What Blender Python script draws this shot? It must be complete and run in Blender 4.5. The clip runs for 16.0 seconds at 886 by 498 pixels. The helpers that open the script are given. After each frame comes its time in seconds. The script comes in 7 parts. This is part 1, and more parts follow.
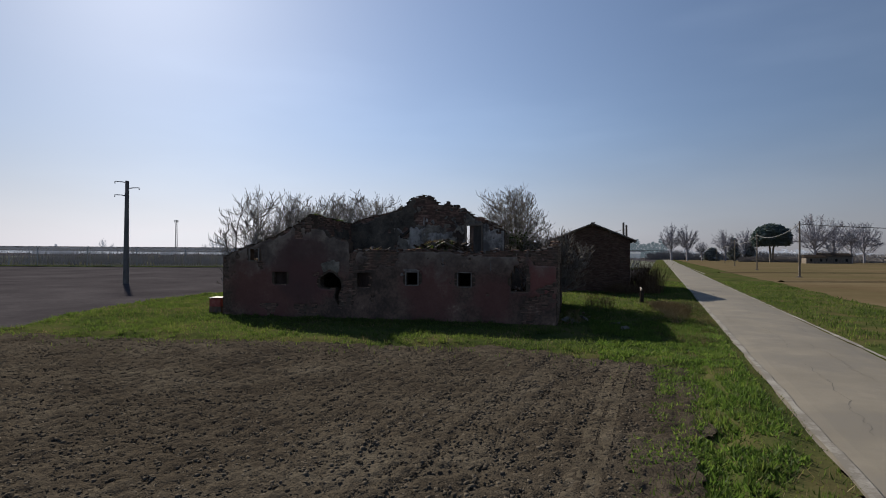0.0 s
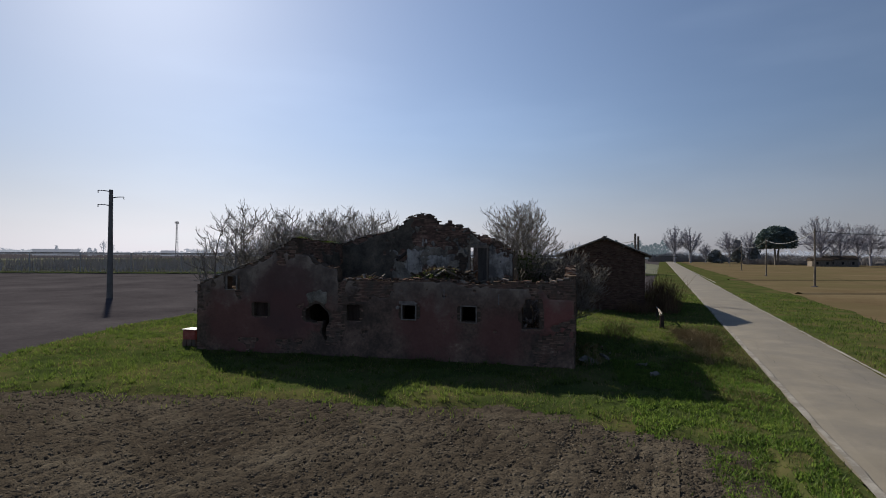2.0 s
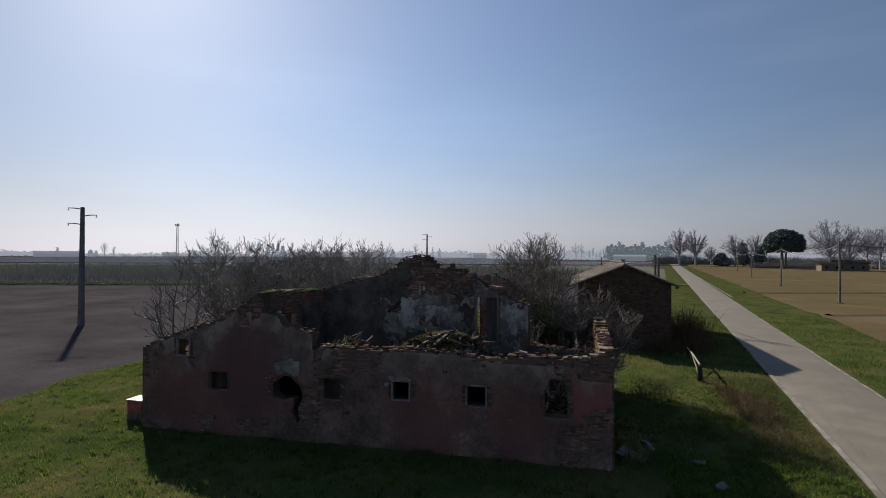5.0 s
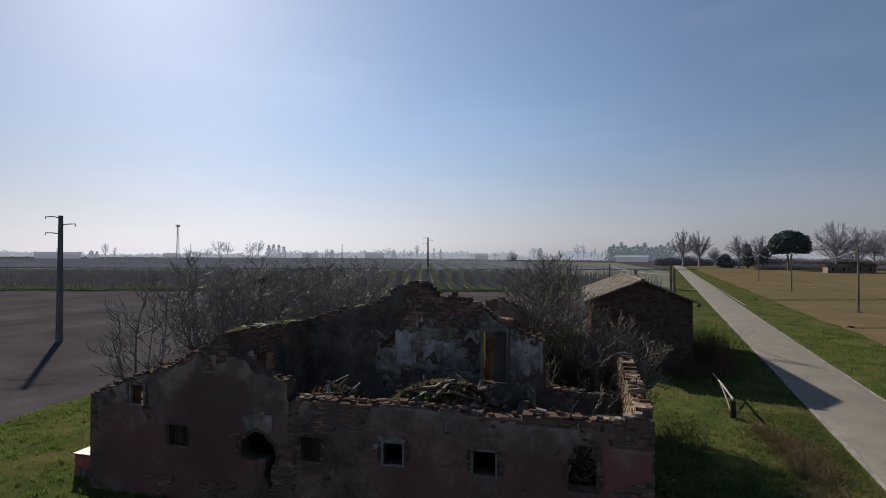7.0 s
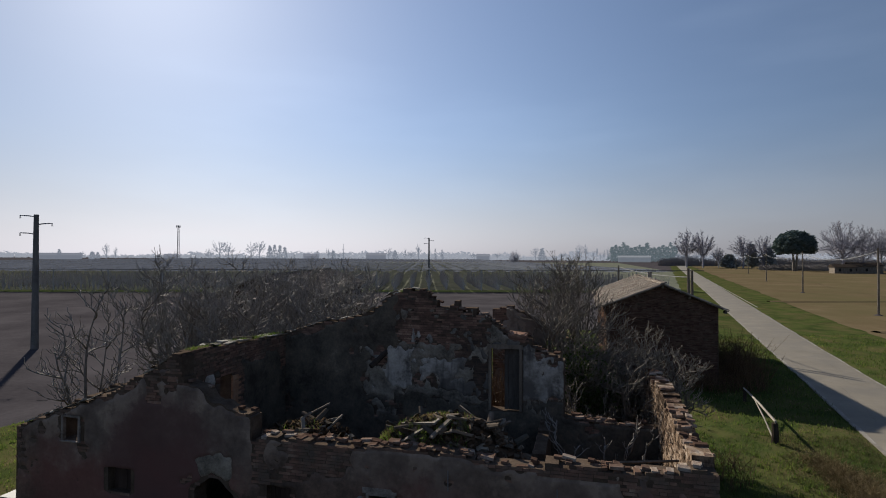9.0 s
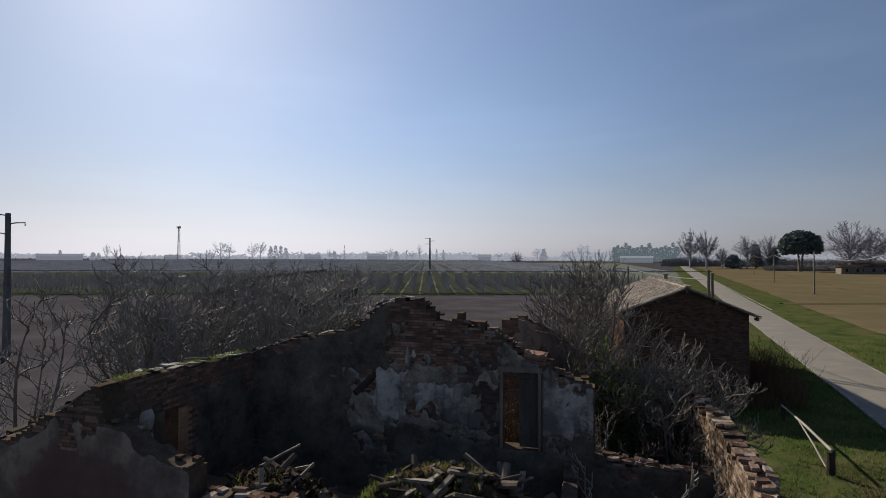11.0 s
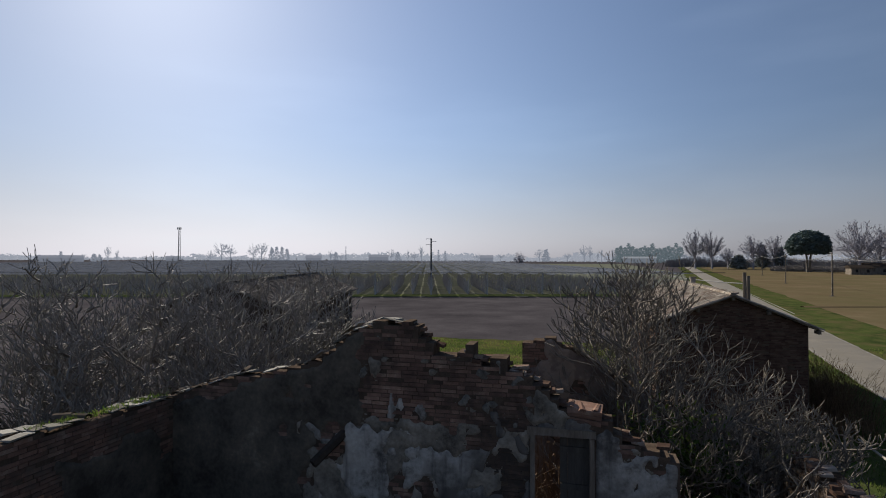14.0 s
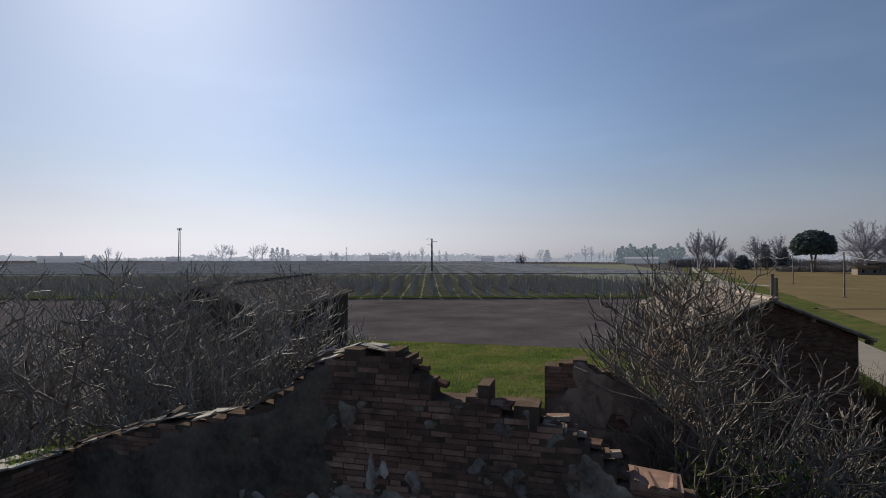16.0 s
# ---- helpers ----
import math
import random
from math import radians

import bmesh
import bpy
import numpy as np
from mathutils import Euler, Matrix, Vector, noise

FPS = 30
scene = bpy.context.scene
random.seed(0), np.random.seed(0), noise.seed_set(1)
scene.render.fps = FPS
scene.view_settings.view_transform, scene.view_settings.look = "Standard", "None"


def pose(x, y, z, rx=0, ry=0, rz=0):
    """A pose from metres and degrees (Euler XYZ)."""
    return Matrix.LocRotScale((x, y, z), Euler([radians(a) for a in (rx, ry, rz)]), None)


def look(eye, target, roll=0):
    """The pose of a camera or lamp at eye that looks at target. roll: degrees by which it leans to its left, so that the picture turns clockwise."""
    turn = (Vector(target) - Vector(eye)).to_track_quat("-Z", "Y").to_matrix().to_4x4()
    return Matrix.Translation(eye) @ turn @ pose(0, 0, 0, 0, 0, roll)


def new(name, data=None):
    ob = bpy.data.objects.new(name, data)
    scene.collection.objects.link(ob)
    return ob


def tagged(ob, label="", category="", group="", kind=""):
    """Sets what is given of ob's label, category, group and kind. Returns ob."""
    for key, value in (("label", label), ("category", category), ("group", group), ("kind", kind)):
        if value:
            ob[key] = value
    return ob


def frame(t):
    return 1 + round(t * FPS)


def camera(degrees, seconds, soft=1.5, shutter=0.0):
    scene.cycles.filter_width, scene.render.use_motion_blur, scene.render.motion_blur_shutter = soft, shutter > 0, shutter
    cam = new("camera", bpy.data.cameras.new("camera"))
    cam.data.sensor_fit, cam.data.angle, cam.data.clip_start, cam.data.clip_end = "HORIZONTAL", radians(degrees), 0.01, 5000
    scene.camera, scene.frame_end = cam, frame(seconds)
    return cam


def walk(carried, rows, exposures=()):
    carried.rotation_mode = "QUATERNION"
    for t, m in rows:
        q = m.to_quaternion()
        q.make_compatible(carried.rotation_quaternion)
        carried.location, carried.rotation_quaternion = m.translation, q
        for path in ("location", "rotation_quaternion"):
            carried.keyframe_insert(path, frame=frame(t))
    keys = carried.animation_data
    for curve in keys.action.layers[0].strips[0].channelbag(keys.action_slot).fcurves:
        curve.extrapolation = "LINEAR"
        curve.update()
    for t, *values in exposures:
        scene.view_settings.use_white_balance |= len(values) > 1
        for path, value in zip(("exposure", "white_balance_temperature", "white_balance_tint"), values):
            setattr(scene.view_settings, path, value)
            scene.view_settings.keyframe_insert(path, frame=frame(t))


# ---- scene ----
cam = camera(78.6, 16.0, soft=1.0)
PATH = [
    (0.0, 0.655, -25.131, 2.717, 0.61, 0.37, 13.46),
    (0.5, 0.473, -24.370, 3.010, 0.63, 0.37, 13.49),
    (1.0, 0.292, -23.608, 3.323, 0.64, 0.36, 13.53),
    (1.5, 0.111, -22.846, 3.649, 0.66, 0.36, 13.56),
    (2.0, -0.070, -22.082, 3.982, 0.67, 0.35, 13.60),
    (2.5, -0.251, -21.317, 4.317, 0.68, 0.34, 13.63),
    (3.0, -0.432, -20.552, 4.656, 0.69, 0.33, 13.66),
    (3.5, -0.613, -19.786, 5.004, 0.70, 0.33, 13.70),
    (4.0, -0.794, -19.020, 5.367, 0.70, 0.32, 13.73),
    (4.5, -0.976, -18.255, 5.744, 0.71, 0.30, 13.76),
    (6.0, -1.522, -15.964, 6.753, 0.72, 0.27, 13.87),
    (6.5, -1.704, -15.203, 6.967, 0.73, 0.26, 13.90),
    (7.0, -1.887, -14.443, 7.100, 0.73, 0.24, 13.94),
    (7.5, -2.070, -13.684, 7.166, 0.74, 0.23, 13.98),
    (8.0, -2.253, -12.926, 7.187, 0.75, 0.21, 14.01),
    (8.5, -2.436, -12.168, 7.187, 0.76, 0.20, 14.05),
    (9.0, -2.619, -11.411, 7.181, 0.77, 0.19, 14.09),
    (9.5, -2.802, -10.653, 7.179, 0.78, 0.17, 14.13),
    (11.0, -3.355, -8.383, 7.217, 0.83, 0.13, 14.23),
    (11.5, -3.540, -7.629, 7.237, 0.84, 0.11, 14.27),
    (12.0, -3.725, -6.878, 7.252, 0.86, 0.10, 14.30),
    (12.5, -3.910, -6.131, 7.261, 0.88, 0.08, 14.33),
    (13.0, -4.095, -5.392, 7.263, 0.89, 0.07, 14.36),
    (13.5, -4.279, -4.660, 7.260, 0.91, 0.05, 14.39),
    (14.0, -4.462, -3.938, 7.258, 0.92, 0.04, 14.42),
    (14.5, -4.644, -3.227, 7.257, 0.94, 0.02, 14.45),
    (15.0, -4.825, -2.528, 7.257, 0.95, 0.01, 14.47),
    (15.5, -5.006, -1.841, 7.260, 0.96, -0.01, 14.50),
    (16.0, -5.185, -1.166, 7.266, 0.97, -0.02, 14.52),
]
walk(cam, [(t, pose(x, y, z, 90 + pitch, -roll, yaw)) for t, x, y, z, pitch, roll, yaw in PATH])

# ---- world, sun and exposure ----
G = -0.5                                   # level of the ground
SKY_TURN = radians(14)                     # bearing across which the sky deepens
SUN_WAY = Vector((1.25, -1.27, -1.0))      # the way the sunlight travels
world = bpy.data.worlds.new("sky")
scene.world = world
world.use_nodes = True
wn, wl = world.node_tree.nodes, world.node_tree.links
wn.clear()
w_out, w_bg, w_sky = wn.new("ShaderNodeOutputWorld"), wn.new("ShaderNodeBackground"), wn.new("ShaderNodeTexSky")
w_sky.sky_type, w_sky.sun_disc = "NISHITA", False
w_sky.sun_elevation = math.atan2(1.0, math.hypot(1.25, 1.27))
w_sky.sun_rotation = math.atan2(-1.25, 1.27)
w_sky.air_density, w_sky.dust_density, w_sky.ozone_density = 1.0, 0.6, 3.0
w_bg.inputs["Strength"].default_value = 0.1095
# a thin bright veil over the blue, thickest along the horizon
w_tc, w_sep, w_mix, w_map = wn.new("ShaderNodeTexCoord"), wn.new("ShaderNodeSeparateXYZ"), wn.new("ShaderNodeMix"), wn.new("ShaderNodeMapRange")
w_gam, w_bw, w_tint, w_blue = wn.new("ShaderNodeGamma"), wn.new("ShaderNodeRGBToBW"), wn.new("ShaderNodeMix"), wn.new("ShaderNodeMix")
w_gam.inputs["Gamma"].default_value = 0.74
w_map.interpolation_type = "SMOOTHERSTEP"
w_map.inputs["From Min"].default_value, w_map.inputs["From Max"].default_value = -0.10, 0.27
w_map.inputs["To Min"].default_value, w_map.inputs["To Max"].default_value = 1.0, 0.12
for nd, fac in ((w_mix, 0.5), (w_tint, 1.0), (w_blue, 1.0)):
    nd.data_type = "RGBA"
    nd.inputs["Factor"].default_value = fac
w_tint.blend_type = w_blue.blend_type = "MULTIPLY"
w_tint.inputs["B"].default_value = (1.02, 0.88, 0.815, 1)
w_blue.inputs["B"].default_value = (0.86, 0.975, 1.17, 1)
wl.new(w_sky.outputs[0], w_gam.inputs["Color"])
wl.new(w_gam.outputs[0], w_bw.inputs[0])
wl.new(w_bw.outputs[0], w_tint.inputs["A"])
wl.new(w_tc.outputs["Generated"], w_sep.inputs[0])
wl.new(w_sep.outputs["Z"], w_map.inputs["Value"])
wl.new(w_map.outputs[0], w_mix.inputs["Factor"])
wl.new(w_gam.outputs[0], w_mix.inputs["A"])
wl.new(w_tint.outputs["Result"], w_mix.inputs["B"])
# faint streaks of high cloud
w_cm, w_cn, w_cr, w_cloud = wn.new("ShaderNodeMapping"), wn.new("ShaderNodeTexNoise"), wn.new("ShaderNodeMapRange"), wn.new("ShaderNodeMix")
w_cm.inputs["Rotation"].default_value = (0.0, radians(-22), radians(20))
w_cm.inputs["Scale"].default_value = (1.0, 1.0, 4.0)
w_cn.inputs["Scale"].default_value, w_cn.inputs["Detail"].default_value, w_cn.inputs["Roughness"].default_value = 1.5, 4.0, 0.5
w_cr.interpolation_type = "SMOOTHSTEP"
w_cr.inputs["From Min"].default_value, w_cr.inputs["From Max"].default_value, w_cr.inputs["To Max"].default_value = 0.47, 0.72, 0.22
w_cloud.data_type, w_cloud.blend_type = "RGBA", "ADD"
w_cloud.inputs["B"].default_value = (1.5, 1.5, 1.45, 1)
wl.new(w_tc.outputs["Generated"], w_cm.inputs["Vector"])
wl.new(w_cm.outputs[0], w_cn.inputs["Vector"])
wl.new(w_cn.outputs["Fac"], w_cr.inputs["Value"])
wl.new(w_cr.outputs[0], w_cloud.inputs["Factor"])
wl.new(w_mix.outputs["Result"], w_cloud.inputs["A"])
wl.new(w_cloud.outputs["Result"], w_blue.inputs["A"])
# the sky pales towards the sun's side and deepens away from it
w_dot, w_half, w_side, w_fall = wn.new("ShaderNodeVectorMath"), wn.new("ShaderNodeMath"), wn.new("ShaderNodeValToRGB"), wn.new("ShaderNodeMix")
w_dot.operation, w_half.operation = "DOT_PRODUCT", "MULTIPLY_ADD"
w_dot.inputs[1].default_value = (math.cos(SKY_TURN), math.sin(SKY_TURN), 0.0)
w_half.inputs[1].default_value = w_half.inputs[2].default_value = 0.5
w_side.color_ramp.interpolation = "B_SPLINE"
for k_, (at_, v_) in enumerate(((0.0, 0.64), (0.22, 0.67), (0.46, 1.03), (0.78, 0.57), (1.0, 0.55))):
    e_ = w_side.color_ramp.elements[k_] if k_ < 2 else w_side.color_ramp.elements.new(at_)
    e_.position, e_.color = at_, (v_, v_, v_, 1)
w_fall.data_type, w_fall.blend_type = "RGBA", "MULTIPLY"
w_fall.inputs["Factor"].default_value = 1.0
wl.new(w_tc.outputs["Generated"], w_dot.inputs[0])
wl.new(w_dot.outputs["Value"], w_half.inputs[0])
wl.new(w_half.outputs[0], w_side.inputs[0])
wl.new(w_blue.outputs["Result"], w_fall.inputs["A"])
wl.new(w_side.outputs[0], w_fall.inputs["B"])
# unseen sky overhead brightened, added to fill the shade
w_up, w_top = wn.new("ShaderNodeMapRange"), wn.new("ShaderNodeVectorMath")
w_up.interpolation_type = "SMOOTHSTEP"
w_up.inputs["From Min"].default_value, w_up.inputs["From Max"].default_value = 0.42, 0.95
w_up.inputs["To Min"].default_value, w_up.inputs["To Max"].default_value = 1.0, 1.2
w_top.operation = "SCALE"
wl.new(w_sep.outputs["Z"], w_up.inputs["Value"])
wl.new(w_fall.outputs["Result"], w_top.inputs[0])
wl.new(w_up.outputs[0], w_top.inputs["Scale"])
w_soft = wn.new("ShaderNodeVectorMath")     # the veil evens out the glow round the sun
w_soft.operation = "MINIMUM"
w_soft.inputs[1].default_value = (5.3, 5.5, 6.5)
wl.new(w_top.outputs[0], w_soft.inputs[0])
wl.new(w_soft.outputs[0], w_bg.inputs[0])
wl.new(w_bg.outputs[0], w_out.inputs[0])
sun_data = bpy.data.lights.new("sun", "SUN")
sun_data.energy, sun_data.angle, sun_data.color = 5.0, radians(1.1), (1.0, 0.92, 0.79)
sun = new("sun", sun_data)
sun.matrix_world = look((0, 0, 60), Vector((0, 0, 60)) + SUN_WAY)
scene.view_settings.exposure = 0.5


# ---- materials ----
def nodes_of(name):
    m = bpy.data.materials.new(name)
    m.use_nodes = True
    n, l = m.node_tree.nodes, m.node_tree.links
    return m, n, l, n["Principled BSDF"]


def ramp(n, stops):
    r = n.new("ShaderNodeValToRGB")
    while len(r.color_ramp.elements) < len(stops):
        r.color_ramp.elements.new(0.5)
    for e, (at, c) in zip(r.color_ramp.elements, stops):
        e.position, e.color = at, (*c, 1)
    return r


def surface(name, stops, scale=3.0, fine=30.0, rough=0.9, bump=0.3, dist=0.02, mixin=None, mix_scale=0.6, island=0.0, rand=0.0,
            stretch=(1, 1, 1), metal=0.0, spots=None):
    """A worn surface: colour by noise at two scales, relief by the finer one."""
    m, n, l, b = nodes_of(name)
    tc = n.new("ShaderNodeTexCoord")
    mp = n.new("ShaderNodeMapping")
    mp.inputs["Scale"].default_value = stretch
    l.new(tc.outputs["Object"], mp.inputs["Vector"])
    n1, n2 = n.new("ShaderNodeTexNoise"), n.new("ShaderNodeTexNoise")
    for t, s, d in ((n1, scale, 6.0), (n2, fine, 4.0)):
        t.inputs["Scale"].default_value, t.inputs["Detail"].default_value = s, d
        t.inputs["Roughness"].default_value = 0.68
        l.new(mp.outputs[0], t.inputs["Vector"])
    mx = n.new("ShaderNodeMath")
    mx.operation = "MULTIPLY_ADD"
    l.new(n2.outputs["Fac"], mx.inputs[0])
    mx.inputs[1].default_value = 0.45
    sb = n.new("ShaderNodeMath")
    sb.operation = "MULTIPLY_ADD"
    l.new(n1.outputs["Fac"], sb.inputs[0])
    sb.inputs[1].default_value, sb.inputs[2].default_value = 1.3, -0.38
    l.new(sb.outputs[0], mx.inputs[2])
    fac = mx.outputs[0]
    if island or rand:
        gi = n.new("ShaderNodeNewGeometry" if island else "ShaderNodeObjectInfo")
        ad = n.new("ShaderNodeMath")
        ad.operation = "MULTIPLY_ADD"
        l.new(gi.outputs["Random Per Island" if island else "Random"], ad.inputs[0])
        ad.inputs[1].default_value = island or rand
        l.new(fac, ad.inputs[2])
        a2 = n.new("ShaderNodeMath")
        a2.operation = "SUBTRACT"
        l.new(ad.outputs[0], a2.inputs[0])
        a2.inputs[1].default_value = (island or rand) / 2
        fac = a2.outputs[0]
    r = ramp(n, stops)
    l.new(fac, r.inputs[0])
    col = r.outputs[0]
    if mixin:
        n3 = n.new("ShaderNodeTexNoise")
        n3.inputs["Scale"].default_value, n3.inputs["Detail"].default_value = mix_scale, 7.0
        n3.inputs["Roughness"].default_value = 0.65
        l.new(tc.outputs["Object"], n3.inputs["Vector"])
        r3 = ramp(n, [(0.45, (0, 0, 0)), (0.62, (1, 1, 1))])
        l.new(n3.outputs["Fac"], r3.inputs[0])
        mc = n.new("ShaderNodeMix")
        mc.data_type = "RGBA"
        l.new(r3.outputs[0], mc.inputs["Factor"])
        l.new(col, mc.inputs["A"])
        mc.inputs["B"].default_value = (*mixin, 1)
        col = mc.outputs["Result"]
    l.new(col, b.inputs["Base Color"])
    b.inputs["Roughness"].default_value, b.inputs["Metallic"].default_value = rough, metal
    b.inputs["Specular IOR Level"].default_value = 0.0 if rough > 0.88 else 0.25
    if bump:
        bp = n.new("ShaderNodeBump")
        bp.inputs["Strength"].default_value, bp.inputs["Distance"].default_value = bump, dist
        l.new(mx.outputs[0], bp.inputs["Height"])
        l.new(bp.outputs[0], b.inputs["Normal"])
    return m


def front_plaster():
    """Lime plaster with a washed-out red coat below a bare grey-brown band, stained and smoked."""
    m = surface("red_plaster", [(0.24, (0.0546, 0.0417, 0.0332)), (0.42, (0.0978, 0.0695, 0.0547)), (0.54, (0.147, 0.0986, 0.0752)), (0.66, (0.197, 0.128, 0.096)), (0.74, (0.294, 0.214, 0.156)), (0.84, (0.437, 0.331, 0.235))], 0.5, 9, 0.95, 0.6, 0.014)
    n, l = m.node_tree.nodes, m.node_tree.links
    b = n["Principled BSDF"]
    was = b.inputs["Base Color"].links[0].from_socket
    tc, sp, nz = n.new("ShaderNodeTexCoord"), n.new("ShaderNodeSeparateXYZ"), n.new("ShaderNodeTexNoise")
    l.new(tc.outputs["Object"], sp.inputs[0])
    l.new(tc.outputs["Object"], nz.inputs["Vector"])
    nz.inputs["Scale"].default_value, nz.inputs["Detail"].default_value, nz.inputs["Roughness"].default_value = 0.5, 10, 0.66
    ma = n.new("ShaderNodeMath")
    ma.operation = "MULTIPLY_ADD"
    l.new(nz.outputs["Fac"], ma.inputs[0])
    ma.inputs[1].default_value = 4.2
    l.new(sp.outputs["Z"], ma.inputs[2])
    r = ramp(n, [(0.0, (0, 0, 0)), (1.0, (1, 1, 1))])
    mr = n.new("ShaderNodeMapRange")
    mr.inputs["From Min"].default_value, mr.inputs["From Max"].default_value = 3.85, 5.0
    l.new(ma.outputs[0], mr.inputs["Value"])
    n5 = n.new("ShaderNodeTexNoise")
    n5.inputs["Scale"].default_value, n5.inputs["Detail"].default_value, n5.inputs["Roughness"].default_value = 1.3, 9, 0.7
    l.new(tc.outputs["Object"], n5.inputs["Vector"])
    for where, size in (((-14.6, 0, 1.35), 2.3), ((-11.9, 0, 1.7), 1.3), ((-0.55, 0, 1.75), 1.25), ((-6.0, 0, 0.9), 1.5), ((-2.9, 0, 0.7), 1.2)):
        far, put = n.new("ShaderNodeVectorMath"), n.new("ShaderNodeMix")
        far.operation = "DISTANCE"
        far.inputs[1].default_value = where
        l.new(tc.outputs["Object"], far.inputs[0])
        dd, edge = n.new("ShaderNodeMath"), n.new("ShaderNodeMapRange")
        dd.operation = "MULTIPLY_ADD"
        l.new(n5.outputs["Fac"], dd.inputs[0])
        dd.inputs[1].default_value = 2.2
        l.new(far.outputs["Value"], dd.inputs[2])
        edge.inputs["From Min"].default_value, edge.inputs["From Max"].default_value = size + 1.35, size + 0.55
        l.new(dd.outputs[0], edge.inputs["Value"])
        put.data_type = "RGBA"
        l.new(edge.outputs[0], put.inputs["Factor"])
        l.new(was, put.inputs["A"])
        edge.inputs["To Max"].default_value = 0.72
        put.inputs["B"].default_value = (0.235, 0.085, 0.074, 1) if size < 1.4 and where[2] > 1.5 else (0.155, 0.07, 0.06, 1)
        was = put.outputs["Result"]
    grey = ramp(n, [(0.32, (0.075, 0.058, 0.049)), (0.43, (0.125, 0.097, 0.081)), (0.52, (0.175, 0.137, 0.112)), (0.57, (0.25, 0.195, 0.155)), (0.64, (0.21, 0.165, 0.135)), (0.72, (0.34, 0.265, 0.205))])
    n4 = n.new("ShaderNodeTexNoise")
    n4.inputs["Scale"].default_value, n4.inputs["Detail"].default_value, n4.inputs["Roughness"].default_value = 0.9, 11, 0.68
    l.new(tc.outputs["Object"], n4.inputs["Vector"])
    l.new(n4.outputs["Fac"], grey.inputs[0])
    mc = n.new("ShaderNodeMix")
    mc.data_type = "RGBA"
    l.new(mr.outputs[0], mc.inputs["Factor"])
    l.new(was, mc.inputs["A"])
    l.new(grey.outputs[0], mc.inputs["B"])
    # a dark maroon coat that still clings high up on the end room's gable
    far, dd, edge, put = n.new("ShaderNodeVectorMath"), n.new("ShaderNodeMath"), n.new("ShaderNodeMapRange"), n.new("ShaderNodeMix")
    far.operation, dd.operation, put.data_type = "DISTANCE", "MULTIPLY_ADD", "RGBA"
    far.inputs[1].default_value = (-12.7, 0, 2.0)
    l.new(tc.outputs["Object"], far.inputs[0])
    l.new(n5.outputs["Fac"], dd.inputs[0])
    dd.inputs[1].default_value = 1.6
    l.new(far.outputs["Value"], dd.inputs[2])
    edge.inputs["From Min"].default_value, edge.inputs["From Max"].default_value, edge.inputs["To Max"].default_value = 2.75, 2.2, 0.8
    l.new(dd.outputs[0], edge.inputs["Value"])
    l.new(edge.outputs[0], put.inputs["Factor"])
    l.new(mc.outputs["Result"], put.inputs["A"])
    put.inputs["B"].default_value = (0.105, 0.062, 0.056, 1)
    l.new(put.outputs["Result"], b.inputs["Base Color"])
    return m


def streaked_limewash():
    """Old limewash: pale coats flaking off, with dark runs of damp."""
    m = surface("limewash", [(0.26, (0.092, 0.0828, 0.0736)), (0.38, (0.201, 0.184, 0.161)), (0.48, (0.31, 0.287, 0.253)), (0.60, (0.38, 0.351, 0.31)), (0.8, (0.494, 0.454, 0.397))], 1.3, 14, 0.95, 0.6, 0.012,
                mixin=(0.11, 0.099, 0.088), mix_scale=0.7)
    n, l = m.node_tree.nodes, m.node_tree.links
    b = n["Principled BSDF"]
    was = b.inputs["Base Color"].links[0].from_socket
    tc, mp, nz, mc = n.new("ShaderNodeTexCoord"), n.new("ShaderNodeMapping"), n.new("ShaderNodeTexNoise"), n.new("ShaderNodeMix")
    mp.inputs["Scale"].default_value = (5.0, 5.0, 0.55)
    nz.inputs["Scale"].default_value, nz.inputs["Detail"].default_value = 1.0, 5
    r = ramp(n, [(0.54, (0, 0, 0)), (0.66, (0.65, 0.65, 0.65))])
    l.new(tc.outputs["Object"], mp.inputs["Vector"])
    l.new(mp.outputs[0], nz.inputs["Vector"])
    l.new(nz.outputs["Fac"], r.inputs[0])
    mc.data_type = "RGBA"
    l.new(r.outputs[0], mc.inputs["Factor"])
    l.new(was, mc.inputs["A"])
    mc.inputs["B"].default_value = (0.05, 0.045, 0.042, 1)
    l.new(mc.outputs["Result"], b.inputs["Base Color"])
    return m


def leaf_material(name, stops, scale=0.7, through_light=0.35, rough=0.8, gloss=0.08):
    m = surface(name, stops, scale, 12, rough, 0.0, island=0.5)
    n, l = m.node_tree.nodes, m.node_tree.links
    b = n["Principled BSDF"]
    b.inputs["Specular IOR Level"].default_value = gloss
    col = b.inputs["Base Color"].links[0].from_socket
    tr, mix = n.new("ShaderNodeBsdfTranslucent"), n.new("ShaderNodeMixShader")
    l.new(col, tr.inputs["Color"])
    mix.inputs[0].default_value = through_light
    l.new(b.outputs[0], mix.inputs[1])
    l.new(tr.outputs[0], mix.inputs[2])
    l.new(mix.outputs[0], n["Material Output"].inputs["Surface"])
    return m


def open_mesh(m, share):
    """Lets a share of the light straight through, as a net does."""
    n, l = m.node_tree.nodes, m.node_tree.links
    out = n["Material Output"].inputs["Surface"]
    was, gap, mix = out.links[0].from_socket, n.new("ShaderNodeBsdfTransparent"), n.new("ShaderNodeMixShader")
    mix.inputs[0].default_value = share
    l.new(was, mix.inputs[1])
    l.new(gap.outputs[0], mix.inputs[2])
    l.new(mix.outputs[0], out)
    return m


